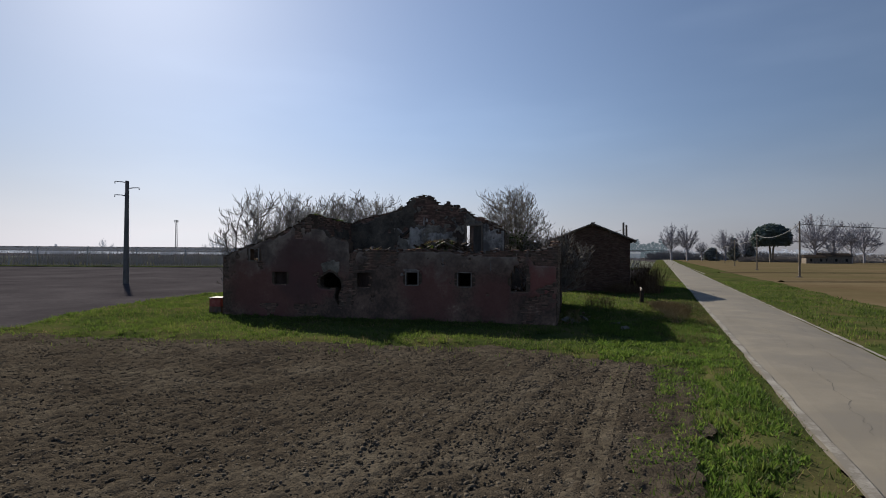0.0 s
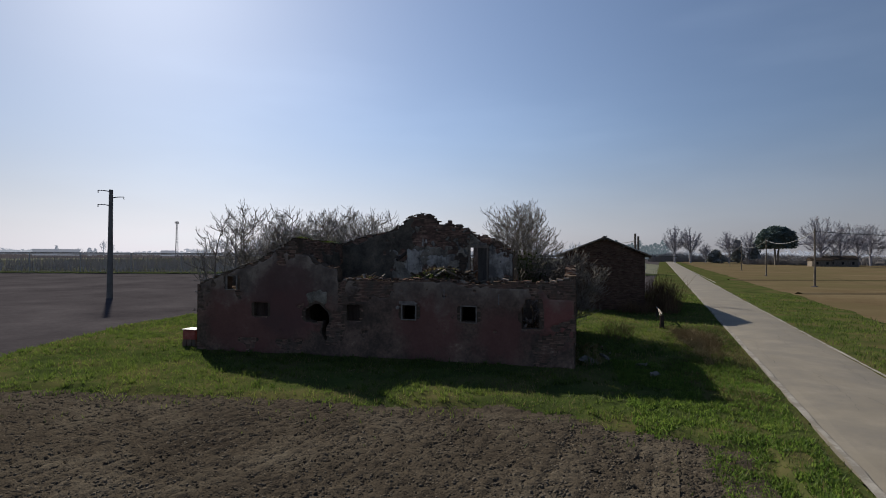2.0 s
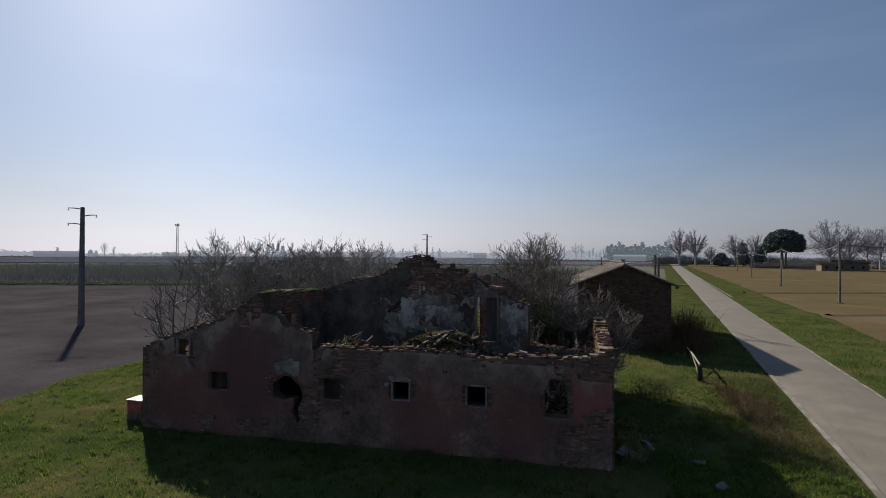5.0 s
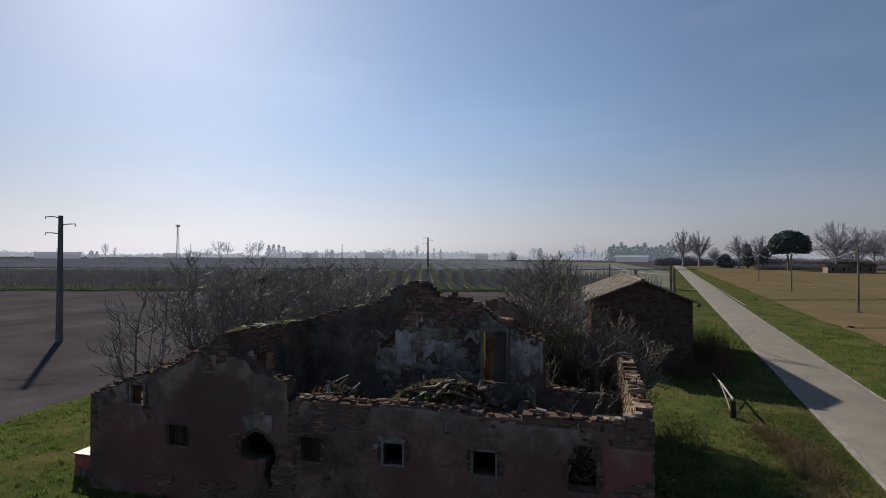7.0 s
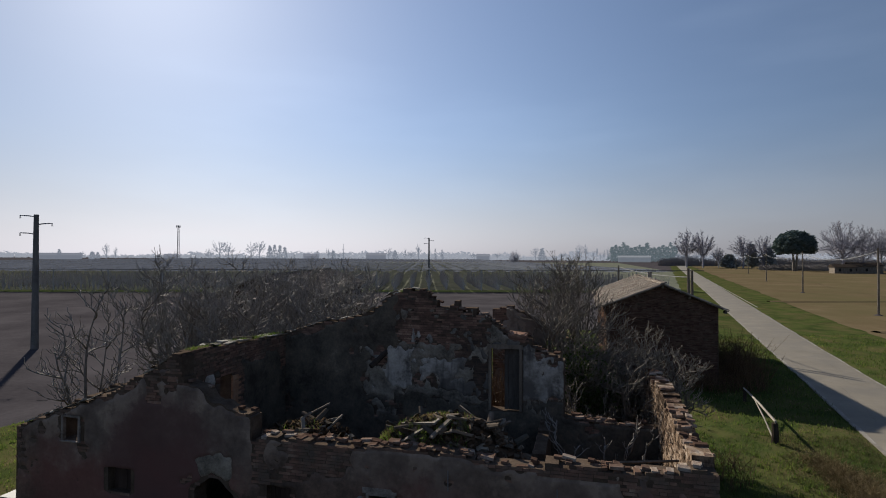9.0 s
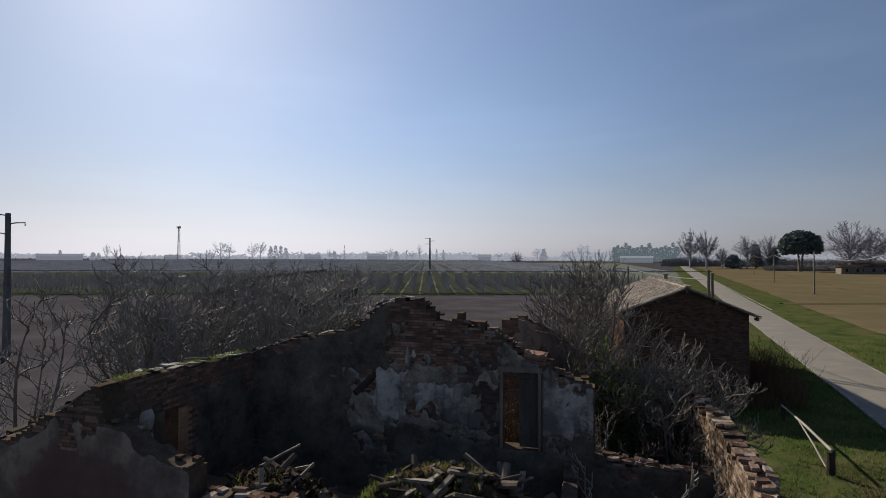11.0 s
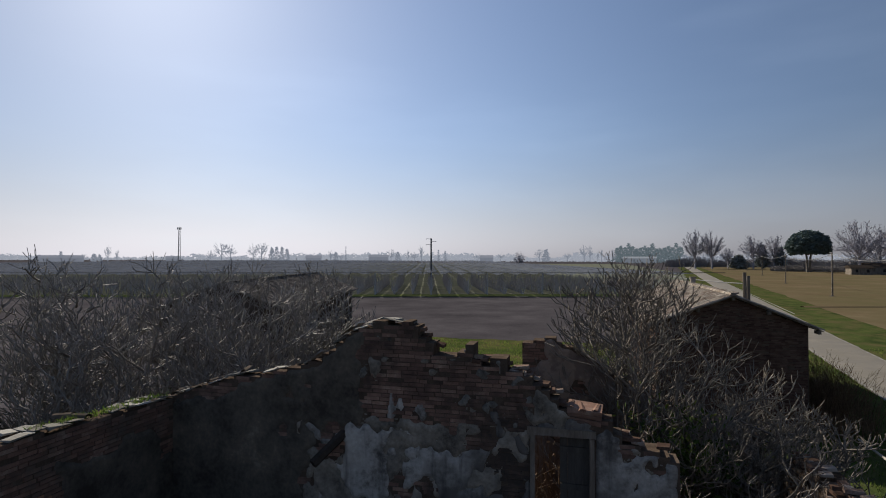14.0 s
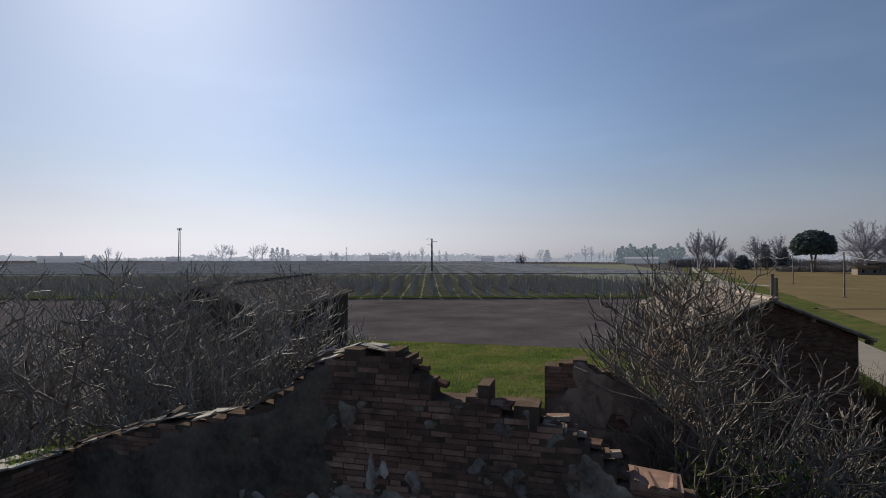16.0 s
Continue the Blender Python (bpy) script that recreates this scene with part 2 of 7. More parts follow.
def haze_glow_material(name, base, glow):
    """Things a kilometre off: the lit air before them is added as emission."""
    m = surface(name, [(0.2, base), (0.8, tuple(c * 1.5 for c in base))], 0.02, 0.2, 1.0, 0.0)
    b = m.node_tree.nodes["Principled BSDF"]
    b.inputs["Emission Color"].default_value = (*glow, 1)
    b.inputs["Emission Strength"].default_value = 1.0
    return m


M = {
    # in the next five the haze is put in as a glow
    "haze": haze_glow_material("distant_woods", (0.10, 0.10, 0.10), (0.20, 0.215, 0.25)),
    "distant_tree": haze_glow_material("distant_tree", (0.06, 0.06, 0.06), (0.125, 0.14, 0.17)),
    "distant_green": haze_glow_material("distant_evergreen", (0.05, 0.06, 0.055), (0.062, 0.078, 0.09)),
    "distant_shed": haze_glow_material("distant_shed", (0.16, 0.16, 0.16), (0.085, 0.095, 0.108)),
    "distant_house": haze_glow_material("distant_house", (0.10, 0.095, 0.095), (0.11, 0.12, 0.145)),
    # orchard ground lightened: the haze over the rows is put into the colour
    "alley": surface("hazed_orchard_soil", [(0.2, (0.0798, 0.0848, 0.0686)), (0.5, (0.116, 0.122, 0.0914)), (0.8, (0.16, 0.155, 0.129))], 0.2, 3, 0.95, 0.4, 0.04),
    "soil": surface("field_soil", [(0.25, (0.0385, 0.0348, 0.0377)), (0.5, (0.0561, 0.051, 0.0544)), (0.8, (0.0792, 0.072, 0.0754))], 0.12, 3.0, 0.95, 0.6, 0.05),
    "clod": surface("ploughed_soil", [(0.2, (0.0329, 0.0269, 0.0213)), (0.5, (0.0577, 0.0475, 0.0358)), (0.85, (0.0961, 0.0823, 0.0628))], 0.5, 15, 0.95, 1.0, 0.09),
    "crumb": surface("soil_crumb", [(0.2, (0.0352, 0.0296, 0.0229)), (0.5, (0.0703, 0.0592, 0.046)), (0.85, (0.102, 0.0867, 0.0678))], 0.6, 20, 0.95, 0.6, 0.02, island=0.5),
    "track": surface("pressed_soil", [(0.2, (0.0461, 0.0384, 0.0288)), (0.5, (0.0785, 0.0654, 0.048)), (0.85, (0.115, 0.0972, 0.073))], 1.5, 15, 0.95, 1.0, 0.05),
    "dry": surface("dry_field", [(0.2, (0.085, 0.062, 0.036)), (0.5, (0.112, 0.085, 0.050)), (0.8, (0.14, 0.112, 0.068))], 0.09, 1.6, 0.95, 0.4, 0.04,
                   mixin=(0.092, 0.078, 0.041), mix_scale=0.03),
    "turf": surface("turf", [(0.2, (0.0235, 0.0323, 0.0121)), (0.5, (0.0438, 0.0588, 0.0181)), (0.8, (0.0791, 0.0816, 0.029))], 0.35, 7, 0.9, 0.8, 0.05,
                    mixin=(0.076, 0.068, 0.030), mix_scale=0.3),
    "blade": leaf_material("grass_blade", [(0.2, (0.0386, 0.0624, 0.0134)), (0.55, (0.0749, 0.112, 0.0223)), (0.85, (0.13, 0.153, 0.0357))], 0.3, 0.6, 0.6, 0.14),
    "lush": leaf_material("lush_weed", [(0.2, (0.05, 0.09, 0.016)), (0.55, (0.095, 0.155, 0.027)), (0.85, (0.16, 0.2, 0.045))], 0.4, 0.6, 0.6, 0.14),
    "dryblade": leaf_material("dry_grass", [(0.2, (0.128, 0.0922, 0.0425)), (0.6, (0.213, 0.163, 0.0851)), (0.9, (0.298, 0.242, 0.142))], 0.6, 0.3),
    "dullblade": leaf_material("dull_grass", [(0.2, (0.05, 0.048, 0.02)), (0.6, (0.09, 0.083, 0.036)), (0.9, (0.14, 0.122, 0.06))], 0.6, 0.4),
    "asphalt": surface("old_asphalt", [(0.2, (0.123, 0.108, 0.0845)), (0.5, (0.156, 0.137, 0.107)), (0.8, (0.193, 0.169, 0.133))], 0.35, 40, 0.75, 0.3, 0.01,
                       mixin=(0.132, 0.118, 0.097), mix_scale=0.5),
    "tar": surface("tar_seam", [(0.2, (0.0709, 0.0644, 0.0562)), (0.8, (0.111, 0.0975, 0.0844))], 2, 30, 0.8, 0.2, 0.005),
    "line": surface("worn_line", [(0.4, (0.143, 0.129, 0.109)), (0.5, (0.195, 0.18, 0.156)), (0.7, (0.255, 0.24, 0.211))], 1.3, 16, 0.85, 0.2, 0.005),
    "plaster": front_plaster(),
    "white": streaked_limewash(),
    "residue": surface("lime_residue", [(0.3, (0.0613, 0.0554, 0.0467)), (0.45, (0.105, 0.096, 0.0827)), (0.6, (0.154, 0.145, 0.126)), (0.8, (0.222, 0.209, 0.183))], 3.5, 16, 0.95, 0.5, 0.012),
    "oldclay": surface("mossy_tile", [(0.15, (0.044, 0.036, 0.0296)), (0.45, (0.08, 0.064, 0.0512)), (0.7, (0.12, 0.096, 0.076)), (0.95, (0.192, 0.168, 0.144))], 2, 25, 0.95, 0.5, 0.01, island=0.5, mixin=(0.06, 0.0544, 0.044), mix_scale=1.2),
    "coping": surface("weathered_slab", [(0.2, (0.10, 0.092, 0.078)), (0.5, (0.20, 0.185, 0.16)), (0.8, (0.33, 0.31, 0.275))], 2, 25, 0.95, 0.5, 0.01, island=0.7),
    "soot": surface("sooty_plaster", [(0.28, (0.0469, 0.0403, 0.0332)), (0.5, (0.0921, 0.0792, 0.0638)), (0.66, (0.126, 0.106, 0.0813)), (0.8, (0.2, 0.172, 0.131))], 1.2, 14, 0.95, 0.5, 0.012),
    "mortar": surface("mortar", [(0.2, (0.0463, 0.0338, 0.0258)), (0.5, (0.0819, 0.0605, 0.0454)), (0.8, (0.123, 0.0942, 0.072))], 2.5, 40, 0.97, 0.8, 0.012),
    "brick": surface("old_brick", [(0.1, (0.0887, 0.0569, 0.0452)), (0.4, (0.145, 0.0887, 0.0668)), (0.7, (0.21, 0.127, 0.0954)), (0.97, (0.304, 0.227, 0.173))], 3, 50, 0.95, 0.6, 0.01, island=0.5,
                     mixin=(0.108, 0.086, 0.069), mix_scale=1.3),
    "sootbrick": surface("smoked_brick", [(0.1, (0.0808, 0.0538, 0.0442)), (0.4, (0.15, 0.0923, 0.0712)), (0.7, (0.24, 0.149, 0.111)), (0.97, (0.384, 0.279, 0.207))], 2, 50, 0.95, 0.6, 0.01, island=0.45,
                         mixin=(0.05, 0.041, 0.035), mix_scale=0.7),
    # bare orange brick, lightened: the light on the jamb is put into its colour
    "jamb": surface("bare_lit_jamb", [(0.1, (0.16, 0.085, 0.05)), (0.5, (0.28, 0.155, 0.095)), (0.9, (0.38, 0.26, 0.18))], 3, 50, 0.95, 0.6, 0.01, island=0.5),
    "brick_one": surface("loose_brick", [(0.1, (0.0648, 0.0408, 0.031)), (0.45, (0.115, 0.0739, 0.055)), (0.7, (0.173, 0.123, 0.0963)), (0.95, (0.274, 0.232, 0.193))], 3, 50, 0.95, 0.6, 0.01, rand=0.9),
    "clay": surface("clay_tile", [(0.15, (0.15, 0.115, 0.09)), (0.45, (0.23, 0.185, 0.147)), (0.7, (0.30, 0.255, 0.21)), (0.95, (0.38, 0.34, 0.285))], 2, 25, 0.92, 0.5, 0.01, island=0.7,
                    mixin=(0.24, 0.215, 0.178), mix_scale=0.6),
    "rubble": surface("rubble", [(0.15, (0.0298, 0.0202, 0.0134)), (0.45, (0.0595, 0.0394, 0.026)), (0.75, (0.0992, 0.0744, 0.0538)), (0.97, (0.198, 0.173, 0.139))], 1.5, 20, 0.95, 0.7, 0.02, island=0.7),
    "straw": surface("crumbling_wall", [(0.28, (0.035, 0.026, 0.02)), (0.42, (0.10, 0.07, 0.05)), (0.54, (0.19, 0.135, 0.095)), (0.66, (0.27, 0.205, 0.155)), (0.8, (0.36, 0.30, 0.24))], 3.2, 16, 0.95, 1.0, 0.04, stretch=(1, 1, 0.4), island=0.3),
    "bark": surface("grey_bark", [(0.2, (0.084, 0.0728, 0.063)), (0.5, (0.147, 0.13, 0.112)), (0.85, (0.238, 0.213, 0.185))], 4, 40, 0.85, 0.5, 0.01),
    "brownbark": surface("brown_bark", [(0.2, (0.0625, 0.0525, 0.0438)), (0.5, (0.11, 0.0938, 0.0775)), (0.85, (0.188, 0.163, 0.135))], 4, 40, 0.85, 0.5, 0.01),
    "twig": surface("twig_bark", [(0.2, (0.105, 0.0959, 0.0892)), (0.5, (0.189, 0.174, 0.159)), (0.85, (0.308, 0.287, 0.26))], 1.2, 14, 0.75, 0.0),
    "browntwig": surface("brown_twig_bark", [(0.2, (0.0723, 0.0617, 0.0513)), (0.5, (0.132, 0.114, 0.0941)), (0.85, (0.243, 0.214, 0.18))], 1.2, 14, 0.75, 0.0),
    # bark paled and blued: the distant haze is put into the colour
    "farbark": surface("hazed_twigs", [(0.2, (0.2, 0.19, 0.21)), (0.8, (0.321, 0.31, 0.344))], 0.3, 3, 0.9, 0.0),
    "ivy": leaf_material("ivy_leaf", [(0.2, (0.024, 0.04, 0.0096)), (0.55, (0.044, 0.068, 0.016)), (0.9, (0.088, 0.096, 0.028))], 1.5, 0.25),
    # both needle colours are raised, with haze put into the base colour
    "pine": leaf_material("hazed_pine_needles", [(0.2, (0.126, 0.169, 0.161)), (0.55, (0.16, 0.209, 0.198)), (0.9, (0.202, 0.241, 0.227))], 0.6, 0.5),
    "farpine": leaf_material("hazed_evergreen", [(0.2, (0.2, 0.22, 0.215)), (0.55, (0.27, 0.29, 0.285)), (0.9, (0.34, 0.36, 0.35))], 0.6, 0.45),
    "bush": leaf_material("dry_scrub", [(0.2, (0.06, 0.035, 0.022)), (0.6, (0.11, 0.068, 0.04)), (0.9, (0.17, 0.12, 0.07))], 0.8, 0.15),
    "wood": surface("weathered_wood", [(0.2, (0.075, 0.06, 0.045)), (0.5, (0.14, 0.115, 0.09)), (0.85, (0.24, 0.205, 0.17))], 2.5, 30, 0.85, 0.5, 0.008, stretch=(1, 1, 0.25)),
    "concrete": surface("pole_concrete", [(0.2, (0.091, 0.0875, 0.084)), (0.5, (0.133, 0.13, 0.122)), (0.85, (0.182, 0.175, 0.168))], 1.2, 20, 0.9, 0.3, 0.008),
    "steel": surface("dull_steel", [(0.2, (0.10, 0.10, 0.105)), (0.8, (0.24, 0.24, 0.25))], 2, 20, 0.5, 0.1, 0.004, metal=0.6),
    "wire": surface("cable_sheath", [(0.2, (0.02, 0.02, 0.02)), (0.8, (0.04, 0.04, 0.04))], 2, 20, 0.6, 0.0),
    "pale": surface("pale_pipe", [(0.2, (0.0992, 0.0992, 0.0992)), (0.8, (0.149, 0.149, 0.149))], 2, 20, 0.6, 0.1, 0.004),
    "shedwall": surface("shed_brick", [(0.1, (0.0414, 0.0248, 0.0202)), (0.45, (0.0782, 0.046, 0.035)), (0.8, (0.119, 0.0782, 0.0598))], 2, 30, 0.95, 0.5, 0.012, island=0.5),
    "barnwall": surface("outbuilding_wall", [(0.2, (0.055, 0.043, 0.036)), (0.5, (0.09, 0.07, 0.058)), (0.8, (0.135, 0.108, 0.09))], 1.2, 20, 0.95, 0.5, 0.012),
    "greytile": surface("grey_tile", [(0.15, (0.065, 0.056, 0.05)), (0.45, (0.11, 0.095, 0.083)), (0.7, (0.16, 0.14, 0.122)), (0.95, (0.23, 0.205, 0.18))], 2, 25, 0.95, 0.5, 0.01, island=0.6),
    "net": leaf_material("hail_net", [(0.2, (0.106, 0.117, 0.145)), (0.8, (0.16, 0.173, 0.206))], 0.3, 0.35, 1.0, 0.0),
    "headland": surface("headland_grass", [(0.2, (0.05, 0.065, 0.022)), (0.5, (0.085, 0.1, 0.036)), (0.8, (0.12, 0.125, 0.055))], 0.3, 4, 0.95, 0.4, 0.04),
    "post": surface("pale_concrete_post", [(0.2, (0.28, 0.275, 0.265)), (0.8, (0.42, 0.41, 0.395))], 2, 20, 0.9, 0.1, 0.004),
    "red": surface("faded_red_paint", [(0.2, (0.192, 0.04, 0.032)), (0.5, (0.272, 0.068, 0.056)), (0.85, (0.336, 0.136, 0.112))], 3, 30, 0.6, 0.2, 0.005),
    "greycoat": surface("grey_undercoat", [(0.28, (0.0702, 0.0606, 0.0501)), (0.45, (0.148, 0.129, 0.104)), (0.6, (0.218, 0.19, 0.153)), (0.8, (0.328, 0.287, 0.23))], 1.6, 15, 0.95, 0.6, 0.012),
    # fruit-tree bark raised well past its own tone, haze put into the colour
    "orchardbark": surface("hazed_orchard_bark", [(0.2, (0.3, 0.285, 0.285)), (0.8, (0.45, 0.427, 0.42))], 0.3, 3, 0.95, 0.0),
    "beam": surface("charred_beam", [(0.2, (0.022, 0.018, 0.015)), (0.8, (0.06, 0.048, 0.04))], 3, 30, 0.95, 0.4, 0.01),
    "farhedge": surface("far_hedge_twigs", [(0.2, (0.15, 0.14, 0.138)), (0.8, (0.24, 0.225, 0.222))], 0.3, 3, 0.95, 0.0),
    # wall and roof turned pale blue-grey, haze put into the colour
    "far_wall": surface("hazed_house_wall", [(0.2, (0.27, 0.242, 0.243)), (0.8, (0.378, 0.351, 0.354))], 0.5, 6, 0.9, 0.1),
    "far_roof": surface("hazed_house_roof", [(0.2, (0.25, 0.221, 0.223)), (0.8, (0.35, 0.312, 0.317))], 0.8, 8, 0.9, 0.1),
    "dark": surface("dark_opening", [(0.2, (0.015, 0.014, 0.013)), (0.8, (0.03, 0.028, 0.025))], 2, 20, 0.9, 0.0),
}


open_mesh(M["net"], 0.3)


# ---- mesh tools ----
def fbm(x, y, scale, seed=0, octaves=4):
    """Value noise in 0..1 for arrays of x and y."""
    rng = np.random.RandomState(seed)
    table = rng.rand(256, 256)
    out, amp, tot = np.zeros(np.shape(x)), 1.0, 0.0
    for o in range(octaves):
        u, v = np.asarray(x) / scale + 37.1 * o, np.asarray(y) / scale + 11.7 * o
        i, j = np.floor(u).astype(int), np.floor(v).astype(int)
        f, g = u - i, v - j
        f, g = f * f * (3 - 2 * f), g * g * (3 - 2 * g)
        i, j, i1, j1 = i % 256, j % 256, (i + 1) % 256, (j + 1) % 256
        out = out + amp * ((table[i, j] * (1 - f) + table[i1, j] * f) * (1 - g) + (table[i, j1] * (1 - f) + table[i1, j1] * f) * g)
        tot += amp
        amp, scale = amp * 0.5, scale * 0.5
    return out / tot


class Geo:
    """Verts and faces of one mesh."""

    def __init__(self):
        self.v, self.f = [], []

    def add(self, verts, faces):
        k = len(self.v)
        self.v.extend(tuple(p) for p in verts)
        self.f.extend(tuple(k + i for i in q) for q in faces)

    def box(self, lo, hi, m=None, jitter=0.0, rng=None):
        c = [Vector((x, y, z)) for z in (lo[2], hi[2]) for x, y in ((lo[0], lo[1]), (hi[0], lo[1]), (hi[0], hi[1]), (lo[0], hi[1]))]
        if jitter:
            c = [p + Vector([rng.uniform(-jitter, jitter) for _ in range(3)]) for p in c]
        if m is not None:
            c = [m @ p for p in c]
        self.add(c, ((3, 2, 1, 0), (4, 5, 6, 7), (0, 1, 5, 4), (1, 2, 6, 5), (2, 3, 7, 6), (3, 0, 4, 7)))

    def tube(self, pts, radii, sides=5, cap=True):
        rings, k = [], len(self.v)
        n = len(pts)
        for i, p in enumerate(pts):
            d = (pts[min(i + 1, n - 1)] - pts[max(i - 1, 0)])
            d = d.normalized() if d.length > 1e-6 else Vector((0, 0, 1))
            a = d.cross(Vector((0.31, 0.17, 0.94)) if abs(d.z) < 0.9 else Vector((0.95, 0.3, 0.1))).normalized()
            b = d.cross(a)
            for s in range(sides):
                w = 2 * math.pi * s / sides
                self.v.append(tuple(p + (a * math.cos(w) + b * math.sin(w)) * radii[i]))
        for i in range(n - 1):
            for s in range(sides):
                s1 = (s + 1) % sides
                self.f.append((k + i * sides + s, k + i * sides + s1, k + (i + 1) * sides + s1, k + (i + 1) * sides + s))
        if cap:
            self.f.append(tuple(k + s for s in range(sides))[::-1])
            self.f.append(tuple(k + (n - 1) * sides + s for s in range(sides)))

    def mesh(self, name, material, smooth=False):
        me = bpy.data.meshes.new(name)
        me.from_pydata(self.v, [], self.f)
        if material is not None:
            me.materials.append(material)
        if smooth:
            me.polygons.foreach_set("use_smooth", [True] * len(me.polygons))
        me.update()
        return me


def part(name, geo, material, parent=None, label="", smooth=False):
    ob = new(name, geo.mesh(name, material, smooth))
    if parent is not None:
        ob.parent = parent
    if label:
        ob["label"] = label
    return ob


def thing(name, label, category, group="", kind="", at=(0, 0, 0)):
    ob = new(name)
    ob.location = at
    return tagged(ob, label, category, group, kind)


def grid_mesh(name, xs, ys, z, material, keep=None, label="", kind="structure", category="ground"):
    """A sheet over the lines xs and ys with the heights z; keep: which cells stay."""
    nx, ny = len(xs), len(ys)
    X, Y = np.meshgrid(xs, ys, indexing="ij")
    co = np.stack([X, Y, z], -1).reshape(-1, 3)
    i, j = np.meshgrid(np.arange(nx - 1), np.arange(ny - 1), indexing="ij")
    q = np.stack([i * ny + j, (i + 1) * ny + j, (i + 1) * ny + j + 1, i * ny + j + 1], -1)
    q = q[keep] if keep is not None else q.reshape(-1, 4)
    me = bpy.data.meshes.new(name)
    used = np.unique(q)
    where = np.full(len(co), -1)
    where[used] = np.arange(len(used))
    me.vertices.add(len(used))
    me.vertices.foreach_set("co", co[used].ravel())
    me.loops.add(q.size)
    me.loops.foreach_set("vertex_index", where[q].ravel())
    me.polygons.add(len(q))
    me.polygons.foreach_set("loop_start", np.arange(len(q)) * 4)
    me.polygons.foreach_set("use_smooth", np.ones(len(q), bool))
    me.update(calc_edges=True)
    me.validate()
    me.materials.append(material)
    return tagged(new(name, me), label, category, "", kind)


def blades(name, spots, heights, widths, material, seed, label, category, lean=0.5):
    """Many single blades at the spots (n x 3), as one mesh."""
    rng = np.random.RandomState(seed)
    n = len(spots)
    a = rng.rand(n) * 2 * np.pi
    side = np.stack([np.cos(a), np.sin(a), np.zeros(n)], 1) * widths[:, None] / 2
    b = rng.rand(n) * 2 * np.pi
    tip = np.stack([np.cos(b), np.sin(b), np.zeros(n)], 1) * (heights * lean * rng.rand(n))[:, None]
    tip[:, 2] = heights
    co = np.stack([spots - side, spots + side, spots + tip * 0.55 + side * 0.7, spots + tip, spots + tip * 0.55 - side * 0.7], 1).reshape(-1, 3)
    me = bpy.data.meshes.new(name)
    me.vertices.add(len(co))
    me.vertices.foreach_set("co", co.ravel())
    me.loops.add(n * 5)
    me.loops.foreach_set("vertex_index", np.arange(n * 5))
    me.polygons.add(n)
    me.polygons.foreach_set("loop_start", np.arange(n) * 5)
    me.update(calc_edges=True)
    me.materials.append(material)
    return tagged(new(name, me), label, category, "", "stuff")


# ---- the ground, the fields and the road ----
def road_left(y):
    return 6.92 + 0.147 * y


def road_right(y):
    return 11.0 + 0.153 * y


def lines(*runs):
    """Grid lines from runs of (start, end, step)."""
    out = []
    for a, b, s in runs:
        out.extend(np.arange(a, b - 1e-6, s))
    out.append(runs[-1][1])
    return np.array(out)


def build_ground():
    xs = lines((-3000, -300, 300), (-300, 300, 20), (300, 3000, 300))
    ys = lines((-300, 300, 20), (300, 3600, 300))
    X, Y = np.meshgrid(xs, ys, indexing="ij")
    grid_mesh("ground", xs, ys, np.full(X.shape, G - 0.15), M["soil"], label="flat brown farmland reaching the horizon", category="ground")


def front_edge(x):
    """The line where the ploughed soil meets the grass before the ruin."""
    line = np.interp(x, (-18.3, -15.4, -12.5, -10.5, -8.8, -5.1, -3.5, -1.9, -0.3, 1.1, 3.5), (-8.2, -7.7, -7.4, -7.25, -7.0, -6.85, -6.45, -6.0, -6.35, -7.6, -8.2))
    return line + 0.5 * (fbm(x, x * 0, 1.2, 5) - 0.5)


def side_edge(y):
    """The line where the ploughed soil meets the verge beside the road."""
    return 2.7 + 0.14 * (y + 9) + 1.1 * (fbm(y, y * 0, 1.4, 6, 5) - 0.5)


def left_edge(y):
    return -22.6 - 5.0 * np.clip((y + 7) / 13, 0, 1) ** 0.8 + 0.8 * (fbm(y, y * 0, 3.0, 7) - 0.5)


def grassy(X, Y):
    """The green around the ruin, up to the road and back to the next field."""
    lawn = (X > left_edge(Y)) & (Y > front_edge(X))
    verge = (X > side_edge(Y)) & (Y <= front_edge(X))
    return (lawn | verge) & (X < road_left(Y) + 0.06) & (Y < 46.5 + 0.6 * fbm(X, Y, 4, 8))


def turf_height(X, Y):
    rim = np.minimum(np.where(X < side_edge(Y) + 1.5, Y - front_edge(X), 9.0), np.where(Y < front_edge(X), X - side_edge(Y), 9.0))
    rim = np.minimum(rim, np.where(Y > -7, X - left_edge(Y), 9.0))
    near = np.clip((X - road_left(Y) + 0.6) / 0.5, 0, 1)
    return near * (G - 0.012) + (1 - near) * open_turf(X, Y, rim)


def open_turf(X, Y, rim):
    return G - 0.13 * (1 - np.clip(rim / 0.7, 0, 1)) + 0.035 + np.clip(rim / 0.7, 0.3, 1) * 0.16 * (fbm(X, Y, 3.0, 11) - 0.5) + 0.09 * (fbm(X, Y, 0.55, 12, 2) - 0.4)


